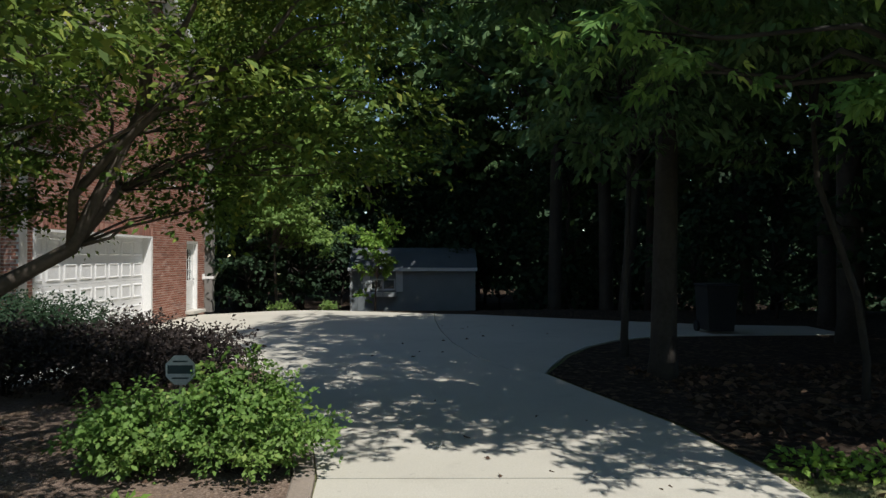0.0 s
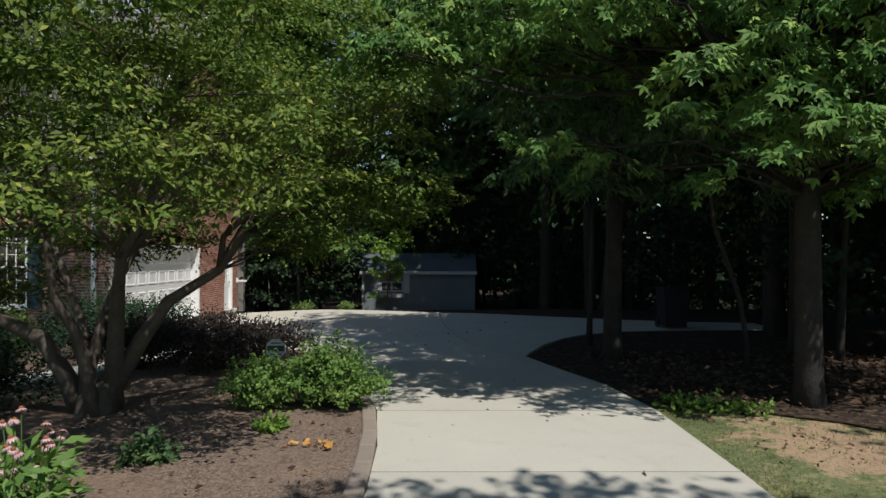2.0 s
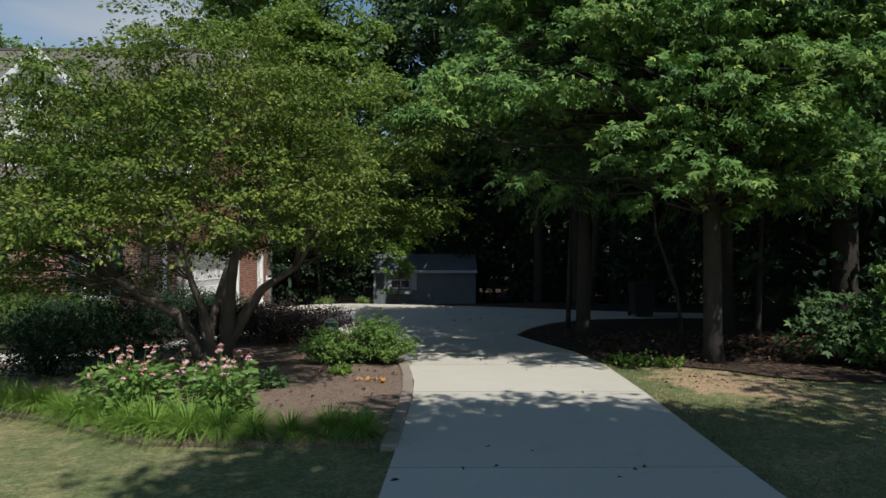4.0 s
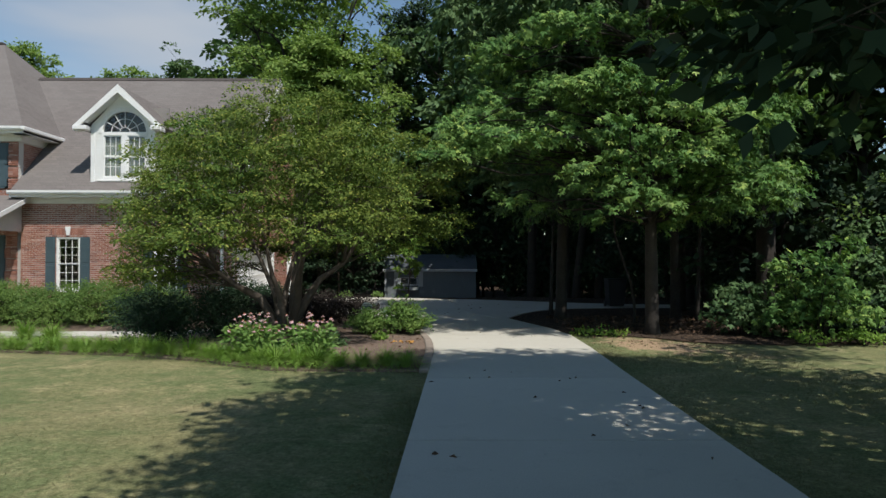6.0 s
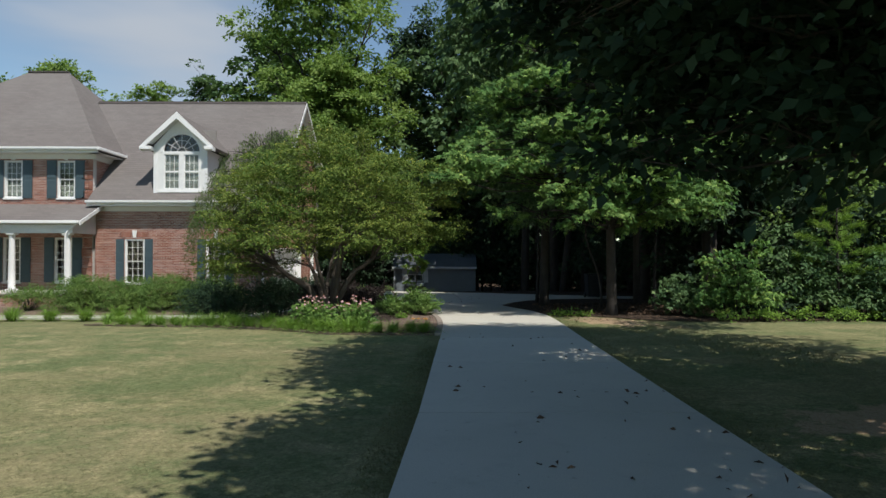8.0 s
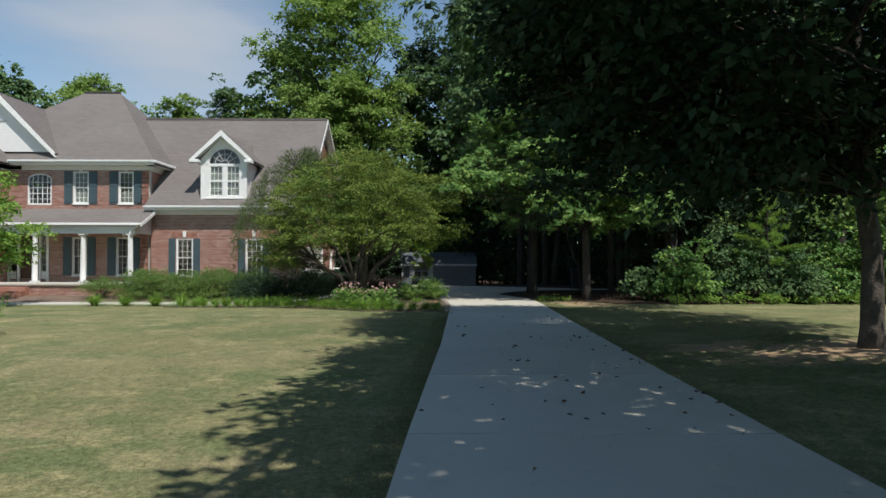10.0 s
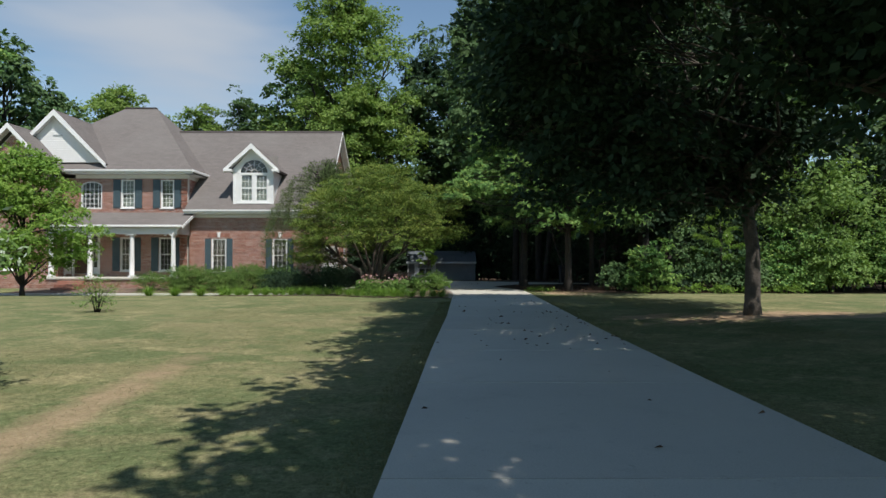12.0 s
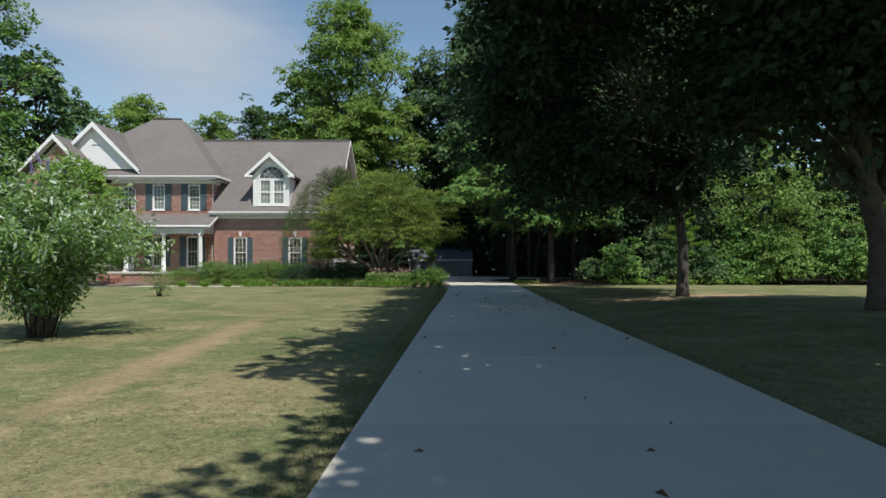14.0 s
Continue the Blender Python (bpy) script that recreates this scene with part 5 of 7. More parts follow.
def spray_points(blobs, sprays, leaves, rng, spray_r=0.32, flat=0.4, shell=0.8, sag=0.25):
    """Leaves in flat, sagging sprays along twigs over the upper face of each bough (x, y, z, rx, rz), so that boughs are dense above and dark beneath."""
    pts, way = [], []
    for bx, by, bz, rx, rz in blobs:
        n = max(3, int(sprays * rx * rx))
        d = rng.normal(0, 1, (n, 3))
        d[:, 2] = np.where(rng.random(n) < 0.72, np.abs(d[:, 2]), d[:, 2])
        d /= np.linalg.norm(d, axis=1)[:, None]
        lump = 1 + 0.16 * np.sin(5 * d[:, 0] + bx) * np.cos(6 * d[:, 1] + by) + 0.1 * np.sin(9 * d[:, 2] + bz)
        r = (shell + (1.04 - shell) * rng.random(n)) * lump
        c = np.array([bx, by, bz]) + d * r[:, None] * np.array([rx, rx, rz])
        # each twig grows outward and sags at its end, its leaves to both sides
        ahead = d * np.array([1, 1, 0.35]) + rng.normal(0, 0.28, (n, 3)) * np.array([1, 1, 0.5])
        ahead /= np.linalg.norm(ahead, axis=1)[:, None] + 1e-9
        side = np.cross(ahead, np.array([0, 0, 1.0]))
        side /= np.linalg.norm(side, axis=1)[:, None] + 1e-9
        t = rng.random((n, leaves, 1))
        w = rng.normal(0, 1, (n, leaves, 1)) * (0.35 + 0.65 * np.sin(math.pi * t))
        long = spray_r * 2.6 * rng.uniform(0.7, 1.3, (n, 1, 1))
        off = ahead[:, None, :] * (t - 0.4) * long + side[:, None, :] * w * spray_r * 0.5
        off[:, :, 2:] += rng.normal(0, 1, (n, leaves, 1)) * spray_r * flat * 0.45 - sag * long * (0.75 * t * t + 0.25 * (w * 0.5) ** 2)
        pts.append((c[:, None, :] + off).reshape(-1, 3))
        way.append((ahead[:, None, :] * 0.75 + side[:, None, :] * np.clip(w, -1.2, 1.2) * 0.7 + d[:, None, :] * 0.15).reshape(-1, 3))
    return np.concatenate(pts), np.concatenate(way)


def bent(a, b, rng, n=4, sway=0.08, rise=0.0):
    a, b = Vector(a), Vector(b)
    length = (b - a).length
    out = []
    for k in range(n + 1):
        t = k / n
        p = a.lerp(b, t)
        if 0 < k < n:
            p += Vector(rng.normal(0, sway * length, 3)) * 0.5
            p.z += rise * length * math.sin(math.pi * t)
        out.append(p)
    return out


def plant(name, label, category, at, stems, blobs, material, bark, rng, sprays=60, leaves=16, size=0.1, aspect=0.5, droop=0.3, spray_r=0.32, flat=0.4, sag=0.25, shell=0.8,
          limb=0.05, group="", twigs=3, crown_name="crown", trunk_name="trunk", lobes=1, face=0.75):
    """A tree or shrub at a place: stems (each a list of points and of radii), limbs to its boughs, and leaves. All points are relative to its foot."""
    root = thing(name, label, category, group, at=at)
    wood = bmesh.new()
    joints = []
    for pts, radii in stems:
        tube(wood, pts, radii, 8 if radii[0] > 0.06 else 5)
        joints += [(Vector(p), r) for p, r in list(zip(pts, radii))[1:]]
    for bx, by, bz, rx, rz in blobs:
        goal = Vector((bx, by, bz))
        from_p, r0 = min(joints, key=lambda j: (j[0] - goal).length + (1.5 if j[0].z > bz else 0))
        r0 = min(r0 * 0.7, limb)
        path = bent(from_p, goal, rng, 4, 0.10, 0.06)
        tube(wood, path, [r0 * (1 - 0.17 * k) for k in range(5)], 5)
        for _ in range(twigs):
            d = Vector(rng.normal(0, 1, 3)).normalized()
            end = goal + Vector((d.x * rx, d.y * rx, abs(d.z) * rz * 0.8)) * 0.8
            tube(wood, bent(path[3], end, rng, 3, 0.12), [r0 * 0.38, r0 * 0.3, r0 * 0.2, r0 * 0.1], 4)
    part(trunk_name, wood, bark, root, smooth=True)
    pts, way = spray_points(blobs, sprays, leaves, rng, spray_r, flat, shell, sag)
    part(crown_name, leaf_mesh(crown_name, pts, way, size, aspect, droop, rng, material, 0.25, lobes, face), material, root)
    return root


def crown_blobs(rng, centre, radii, n, r, flat=0.75, low=-1.0):
    """Boughs scattered unevenly through an egg-shaped crown."""
    out = []
    while len(out) < n:
        d = rng.normal(0, 1, 3)
        d /= np.linalg.norm(d)
        if d[2] < low:
            continue
        p = np.array(centre) + d * np.array(radii) * (0.35 + 0.6 * rng.random() ** 0.5)
        rr = r * rng.uniform(0.7, 1.3)
        out.append((*p, rr, rr * flat * rng.uniform(0.8, 1.2)))
    return out


def limb_blobs(rng, height, first, radius, n, r, rise=0.45, flat=0.55):
    """Boughs strung along limbs that reach up and out, with gaps between one limb and the next."""
    out = []
    for k in range(n):
        t = (k + 0.5) / n
        a = k * 2.4 + rng.uniform(-0.4, 0.4)
        reach = radius * math.sin(math.pi * min(1, 0.24 + 0.72 * t)) * rng.uniform(0.6, 1.15)
        z0 = first + (height - first) * t * 0.88
        for s in (0.38, 0.66, 0.92):
            rr = r * (1.25 - 0.55 * s) * rng.uniform(0.75, 1.25)
            d = reach * s
            out.append((d * math.cos(a) + rng.normal(0, 0.2), d * math.sin(a) + rng.normal(0, 0.2), z0 + rise * reach * s ** 1.4 + rng.normal(0, 0.25), rr, rr * flat * rng.uniform(0.8, 1.25)))
    for k in range(3):
        out.append((rng.normal(0, 0.4), rng.normal(0, 0.4), height - 0.5 - 0.9 * k, r * (0.55 + 0.2 * k), r * 0.6))
    return out


def at_ground(x, y, sink=0.0):
    return (x, y, ground_z(x, y) - sink)


def in_sun_gap(at, blob):
    """Whether a bough would shade the sunny stretch of the driveway by the bed."""
    x, y, z = (a + b for a, b in zip(at, blob[:3]))
    gx, gy, r = x - SUN_WAY.x / SUN_WAY.z * z, y - SUN_WAY.y / SUN_WAY.z * z, blob[3] * 0.95
    return -0.7 - r < gx < 2.8 + r and 2.1 - r < gy < 4.9 + r


def in_lit_lawn(at, blob):
    """Whether a bough would shade the open lawn between the shade trees and the wood."""
    x, y, z = (a + b for a, b in zip(at, blob[:3]))
    gx, gy = x - SUN_WAY.x / SUN_WAY.z * z, y - SUN_WAY.y / SUN_WAY.z * z
    return 5.3 + 0.6 * blob[3] < gx and -9.3 - 0.4 * blob[3] < gy < 4.0


# ---- the spreading many-stemmed tree in the bed


def build_bed_tree():
    rng = np.random.default_rng(11)
    at = at_ground(-4.0, 4.5, 0.05)
    stems = []
    for k, goal in enumerate([(-2.2, -0.7, 2.35), (-1.25, 0.8, 2.9), (-0.5, -0.8, 2.9), (0.35, 0.5, 3.3), (1.0, -0.6, 2.8), (1.9, 0.3, 2.75), (0.1, 1.2, 3.0)]):
        foot = Vector((0.17 * math.cos(k * 1.05 + 3), 0.17 * math.sin(k * 1.05 + 3), 0))
        goal = Vector(goal)
        knee = Vector((goal.x * 0.26, goal.y * 0.3, goal.z * 0.36)) + Vector(rng.normal(0, 0.07, 3))
        bend = Vector((goal.x * 0.62, goal.y * 0.6, goal.z * 0.68)) + Vector(rng.normal(0, 0.11, 3))
        pts = [foot, foot.lerp(knee, 0.5) + Vector(rng.normal(0, 0.05, 3)), knee, knee.lerp(bend, 0.5) + Vector(rng.normal(0, 0.07, 3)), bend, goal]
        r = 0.108 if k in (0, 4, 5) else 0.072
        stems.append((pts, [r * 1.3, r, r * 0.88, r * 0.72, r * 0.55, r * 0.36]))
        # each stem forks twice under the crown
        for f in range(4):
            a = math.atan2(goal.y, goal.x) + (f - 1.5) * 0.75 + rng.normal(0, 0.2)
            out = rng.uniform(0.9, 1.7)
            end = goal + Vector((out * math.cos(a), 0.7 * out * math.sin(a), rng.uniform(0.35, 0.95)))
            stems.append((bent(bend if f % 2 else goal, end, rng, 4, 0.10, 0.05), [r * 0.46, r * 0.38, r * 0.3, r * 0.22, r * 0.13]))
    stems.append(([(0, 0, -0.1), (0, 0, 0.2), (0.02, 0, 0.42)], [0.28, 0.23, 0.15]))
    # a broad uneven dome of flat pads, highest towards the driveway, with a drooping skirt
    blobs = []
    n = 92
    for k in range(n):
        q, a = math.sqrt((k + 0.5) / n), k * 2.39996 + rng.normal(0, 0.12)
        u, v = q * math.cos(a), q * math.sin(a)
        x, y = (3.5 if u < 0 else 4.05) * u - 0.2, 3.1 * v - 0.8
        lobe = 1 + 0.07 * math.sin(3 * a + 1.1) + 0.05 * math.sin(7 * a)
        # mounds with dark hollows between them
        swell = math.sin(2.5 * x + 0.6) * math.cos(2.7 * y + 0.4) + 0.6 * math.sin(4.1 * x + 2.2 * y)
        z = 5.0 - (2.3 if u < 0 else 1.6) * q ** 2.4 - 0.45 * max(0.0, -u) + 0.32 * swell + rng.normal(0, 0.12)
        low = 2.15 if v < -0.2 and u > -0.5 else 1.95 if u > -0.3 else 1.3
        r = rng.uniform(0.36, 0.6) * (0.72 if swell < -0.7 else 1.0)
        blobs.append((x * lobe, y * lobe, z, r, r * rng.uniform(0.36, 0.55)))
        if q > 0.4:
            for fall in (0.58, 1.12, 1.62):
                if swell > -0.7 or fall > 0.9:
                    blobs.append((x * lobe * 0.97 + rng.normal(0, 0.15), y * lobe * 0.97 + rng.normal(0, 0.15), max(z - fall - rng.uniform(0, 0.16), low + 0.2 * rng.random()), r * 0.88, r * rng.uniform(0.3, 0.5)))
        elif k % 2:
            blobs.append((x * 0.9, y * 0.9, z - rng.uniform(0.8, 1.1), r * 0.8, r * 0.3))
    # a long bough that reaches over the driveway
    for k in range(20):
        r = rng.uniform(0.34, 0.52)
        blobs.append((rng.uniform(2.4, 3.95), rng.uniform(-0.1, 1.6), rng.uniform(2.3, 4.0), r, r * 0.5))
    # the shrub and the mulch beside the driveway stay in the sun
    def open_sun(b):
        gx, gy = at[0] + b[0] - 0.33 * b[2], at[1] + b[1] + 0.52 * b[2]
        return gx > -1.9 and gy < 5.4 or (gx > -2.8 and 4.3 < gy < 5.9 and rng.random() < 0.8) or (gx < -5.6 and gy < 3.1 and rng.random() < 0.75)

    blobs = [b for b in blobs if not open_sun(b)]
    plant("ornamental_tree", "spreading many-stemmed tree with fine olive-green foliage in the mulch bed", "tree", at, stems, blobs, LEAF_FINE, PALE_BARK, rng,
          sprays=82, leaves=30, size=0.070, aspect=0.48, droop=0.45, spray_r=0.19, flat=0.3, sag=0.36, shell=0.72, limb=0.016, twigs=1, face=0.45)


build_bed_tree()

# ---- shade trees right of the driveway


def shade_tree(at, seed, height, radius, trunk, fork, label, sway=(0, 0), n=34, low=0.0, boughs=(), size=0.26, sprays=19, limbs=(), rim=(), deep=(), skirt=((0, 1), (0, 1), (0, 1), 0), hang=()):
    rng = np.random.default_rng(seed)
    top = height * 0.72
    stems = [([(0, 0, -0.2), (0, 0, 0.35), (0.03, 0.02, fork * 0.6), (sway[0] * 0.2, sway[1] * 0.2, fork), (sway[0] * 0.6, sway[1] * 0.6, top * 0.7), (sway[0], sway[1], top)],
              [trunk * 1.45, trunk * 1.05, trunk * 0.92, trunk * 0.85, trunk * 0.5, trunk * 0.15])]
    for k in range(7):
        a = k * 2.4 + seed
        reach = radius * rng.uniform(0.3, 0.6)
        z0 = fork * rng.uniform(0.85, 1.5)
        end = Vector((reach * math.cos(a), reach * math.sin(a), z0 + height * rng.uniform(0.26, 0.46)))
        pts = bent((0.02, 0, z0), end, rng, 5, 0.09, -0.05)
        stems.append((pts, [trunk * 0.40, trunk * 0.32, trunk * 0.25, trunk * 0.18, trunk * 0.12, trunk * 0.06]))
    for x, y, z in limbs:
        stems.append((bent((0, 0, fork * 0.95), (x, y, z), rng, 6, 0.05, 0.10), [trunk * 0.55, trunk * 0.45, trunk * 0.38, trunk * 0.3, trunk * 0.24, trunk * 0.17, trunk * 0.1]))
    mid = (fork + height) / 2 + low
    blobs = crown_blobs(rng, (sway[0], sway[1], mid), (radius * 0.95, radius * 0.95, (height - fork) / 2 - low), n, 1.5, 0.7)
    blobs = [b for b in blobs if not in_sun_gap(at, b) and not in_lit_lawn(at, b) and at[0] + b[0] - 0.33 * b[2] > (-1.3 if at[1] > -18 else -0.2) and at[1] + b[1] + 0.52 * b[2] < 1.0]
    blobs = [b for b in blobs if not (at[1] + b[1] + 0.52 * b[2] > -5.0 and at[0] + b[0] - 0.33 * b[2] > 2.4 and rng.random() < 0.5)]
    more = [(x - at[0], y - at[1], z, rng.uniform(1.1, 1.6), rng.uniform(0.7, 1.0)) for x, y, z in boughs]

    def flecked(b):
        gx, gy = at[0] + b[0] - 0.33 * b[2], at[1] + b[1] + 0.52 * b[2]
        return 0.2 < gx < 6.5 and -13.0 < gy < -3.2

    def dappled(b):
        gx, gy = at[0] + b[0] - 0.33 * b[2], at[1] + b[1] + 0.52 * b[2]
        return 3.0 < gx < 8.0 and -6.5 < gy < 1.0

    blobs = [b for b in blobs if not (flecked(b) and rng.random() < 0.24) and not (dappled(b) and rng.random() < 0.4)]
    blobs += [b for b in more if not in_sun_gap(at, b) and not in_lit_lawn(at, b) and not (flecked(b) and rng.random() < 0.15)]
    # outermost twigs, whose shade falls over the lawn beyond the driveway in lobes
    for gy, gx in rim:
        z = rng.uniform(7.8, 9.6) if gy > -9 else rng.uniform(6.6, 8.6)
        r = rng.uniform(0.5, 0.85)
        for k in (1.0, 0.8, 0.62):
            blobs.append((gx + r + 0.25 + 0.33 * z - at[0] + (1 - k) * 0.5, gy - 0.52 * z - at[1], z, r * k, r * 0.5 * k))
    # unseen high boughs, added to close the shade on driveway and lawn
    for gx, gy in deep:
        z, r = rng.uniform(8.4, 9.8), rng.uniform(0.75, 1.0)
        blobs += [(gx + 0.33 * z - at[0], gy - 0.52 * z - at[1], z, r * k, r * 0.5 * k) for k in (1.0, 0.75)]
    blobs += [(x - at[0], y - at[1], z, r, r * 0.55) for x, y, z, r in ((rng.uniform(*skirt[0]), rng.uniform(*skirt[1]), rng.uniform(*skirt[2]), rng.uniform(0.6, 1.0)) for _ in range(skirt[3]))]
    # leaf curtains hanging towards the wood
    for k, (x, z) in enumerate(hang):
        blobs.append((x - at[0], -7.0 + 0.6 * math.sin(k * 2.4) - at[1], z + 0.12 * math.sin(k * 1.3), 0.58, 0.36))
    blobs = [b for b in blobs if not (3.2 < at[0] + b[0] - 0.33 * b[2] < 9.5 and abs(at[1] + b[1] + 0.52 * b[2] + 9.0) < 0.5 + 0.6 * b[3])]
    # boughs over these places are left out to let sun flecks through
    spots = ((1.4, -17.9), (0.2, -19.8), (-1.4, -22.7), (-1.6, -21.6), (2.0, -5.8), (1.2, -7.6), (0.5, -9.6), (1.7, -11.6), (0.7, -2.6), (-0.3, -14.5), (4.0, -7.8))
    blobs = [b for b in blobs if all(math.hypot(at[0] + b[0] - 0.33 * b[2] - sx, at[1] + b[1] + 0.52 * b[2] - sy) > 0.15 + 0.62 * b[3] for sx, sy in spots)]
    # notches where the sun reaches in between two crowns
    for ny, wide, far in ((-6.6, 0.7, -1.6), (-13.3, 0.3, -2.3), (-20.9, 0.3, -1.9)):
        blobs = [b for b in blobs if not (abs(at[1] + b[1] + 0.52 * b[2] - ny) < wide + 0.5 * b[3] and at[0] + b[0] - 0.33 * b[2] - 0.8 * b[3] < far)]
    # boughs towards the driveway are doubled, so that the edge of their shade is solid
    blobs += [(bx, by, bz, r * k, rz * k) for bx, by, bz, r, rz in blobs if at[0] + bx - 0.33 * bz < 0.9 for k in (0.8,)]
    # the crown takes the leaf colour that already has shade in it
    return plant("shade_tree", label, "tree", at, stems, blobs, LEAF_SHADED, OAK_BARK, rng, sprays=sprays, leaves=15, size=size, aspect=0.65, droop=0.4, spray_r=0.38, shell=0.78, limb=0.032, group="shade trees by the driveway", twigs=3)


shade_tree(at_ground(6.05, -8.86, 0.05), 21, 14.0, 6.3, 0.165, 2.5, "dark-leaved shade tree with bare soil round its trunk", (-0.6, 0), 64, 0.0,
           [(0.9, -11.5, 5.4), (1.3, -9.5, 5.2), (0.8, -8.0, 5.8), (1.6, -6.8, 5.4), (1.9, -10.4, 6.6), (1.0, -9.0, 7.0), (2.3, -7.4, 6.8), (2.8, -5.6, 6.2), (3.6, -4.6, 7.2), (2.6, -5.4, 8.2), (4.6, -4.4, 8.6), (3.3, -6.2, 9.2), (5.6, -4.2, 7.4), (6.8, -4.0, 8.2), (1.8, -12.4, 6.4), (2.4, -11.4, 8.0), (3.2, -4.7, 4.9), (4.2, -4.2, 4.7), (5.2, -4.5, 4.5), (2.6, -5.3, 5.4), (4.4, -5.2, 5.6), (6.2, -4.6, 5.2), (3.6, -4.0, 6.0), (5.0, -3.8, 6.2), (6.6, -3.8, 6.6), (7.6, -4.4, 5.0), (2.4, -4.4, 6.2), (4.8, -3.4, 5.2), (3.0, -3.6, 5.4), (2.2, -6.0, 4.8), (3.9, -5.6, 4.4), (6.5, -5.6, 4.4), (7.8, -5.2, 4.5), (5.4, -6.2, 4.2), (7.2, -6.8, 4.1), (8.6, -7.0, 4.4),
            (1.4, -9.6, 5.0), (2.2, -8.8, 5.2), (1.6, -7.9, 5.5), (2.6, -7.1, 5.4), (1.3, -10.4, 5.8), (2.4, -10.0, 5.9), (1.9, -6.6, 6.1), (2.9, -6.3, 6.0), (2.2, -9.4, 4.8)], 0.18, 24,
           rim=[(-1.2, -2.4), (-2.2, -2.0), (-3.4, -2.9), (-4.4, -2.6), (-5.1, -3.1), (-8.5, -3.0)],
           deep=[(-0.2, 1.0), (0.8, 1.1), (1.7, 0.9), (2.4, 0.5), (0.3, 0.0), (1.3, -0.1), (2.2, -0.6), (-0.4, -0.9), (0.7, -1.1), (1.6, -1.4), (5.4, 2.7), (6.3, 2.4), (5.8, 1.7), (6.9, 3.2), (3.9, 0.7), (3.0, 0.5), (3.4, -0.9)], skirt=((2.0, 6.6), (-11.5, -7.2), (2.7, 4.7), 84),
           hang=[(1.75 + 0.42 * i, 2.8 + 0.05 * i + 0.42 * j) for i in range(7) for j in range(6)] + [(0.7 + 0.4 * i, 4.5 + 0.4 * j) for i in range(3) for j in range(3)])
shade_tree(at_ground(8.3, -13.9, 0.05), 22, 14.0, 7.4, 0.23, 2.5, "large dark-leaved shade tree on the lawn", (-1.2, 0), 112, limbs=((-3.6, 0.4, 4.1), (-2.6, -0.6, 5.0), (-2.9, 1.2, 4.9), (1.6, 1.0, 5.2), (-1.4, 0.2, 5.6)), size=0.2, sprays=25, skirt=((4.5, 13.0), (-17.0, -12.6), (4.2, 7.2), 92),
           rim=[(-9.2, -2.4), (-10.3, -2.8), (-11.8, -3.1), (-12.8, -2.5), (-14.7, -2.7), (-15.6, -3.1)])
shade_tree(at_ground(7.6, -21.5, 0.05), 23, 14.5, 7.6, 0.28, 4.2, "dark-leaved shade tree overhanging the driveway", (-1.8, 0), 100, 0.3,
           [(1.6, -16.5, 6.6), (3.2, -16.6, 7.0), (1.8, -18.5, 6.8), (3.4, -18.6, 7.2), (1.8, -20.4, 6.8), (3.4, -20.6, 7.4), (2.0, -22.4, 7.0), (3.6, -22.6, 7.2), (2.0, -24.6, 7.0), (3.4, -24.8, 7.4), (2.2, -26.6, 7.0), (3.6, -27.0, 7.3), (1.2, -17.6, 6.6), (1.3, -20.0, 6.6), (1.5, -22.5, 6.8), (1.5, -25.2, 6.7)],
           rim=[(-16.4, -2.5), (-17.5, -3.2), (-18.6, -2.6), (-19.5, -3.2), (-22.5, -2.4), (-23.9, -2.4)])
shade_tree(at_ground(7.2, -30.5, 0.05), 24, 14.0, 7.2, 0.28, 4.6, "dark-leaved shade tree near the street", (-1.2, 0), 60, 0.3, (), 0.42, 9)

# ---- woodland edge: layered broad-leaved trees over the driveway


def edge_tree(at, seed, trunk, height, blobs, label, lean=(0, 0), material=LEAF_GUM, bark=SHADED_BARK, size=0.115, sprays=66, lobes=3, limb=0.035):
    rng = np.random.default_rng(seed)
    ts = [0.4 / height, *[0.12 + 0.073 * k for k in range(17)]]
    stems = [([(0, 0, -0.2)] + [(lean[0] * t, lean[1] * t, height * t) for t in ts], [trunk * 1.4] + [trunk * (1.02 - t) for t in ts])]
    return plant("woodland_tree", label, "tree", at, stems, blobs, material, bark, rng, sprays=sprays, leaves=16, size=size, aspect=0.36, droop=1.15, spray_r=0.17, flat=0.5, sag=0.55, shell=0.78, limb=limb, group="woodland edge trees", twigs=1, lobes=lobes)


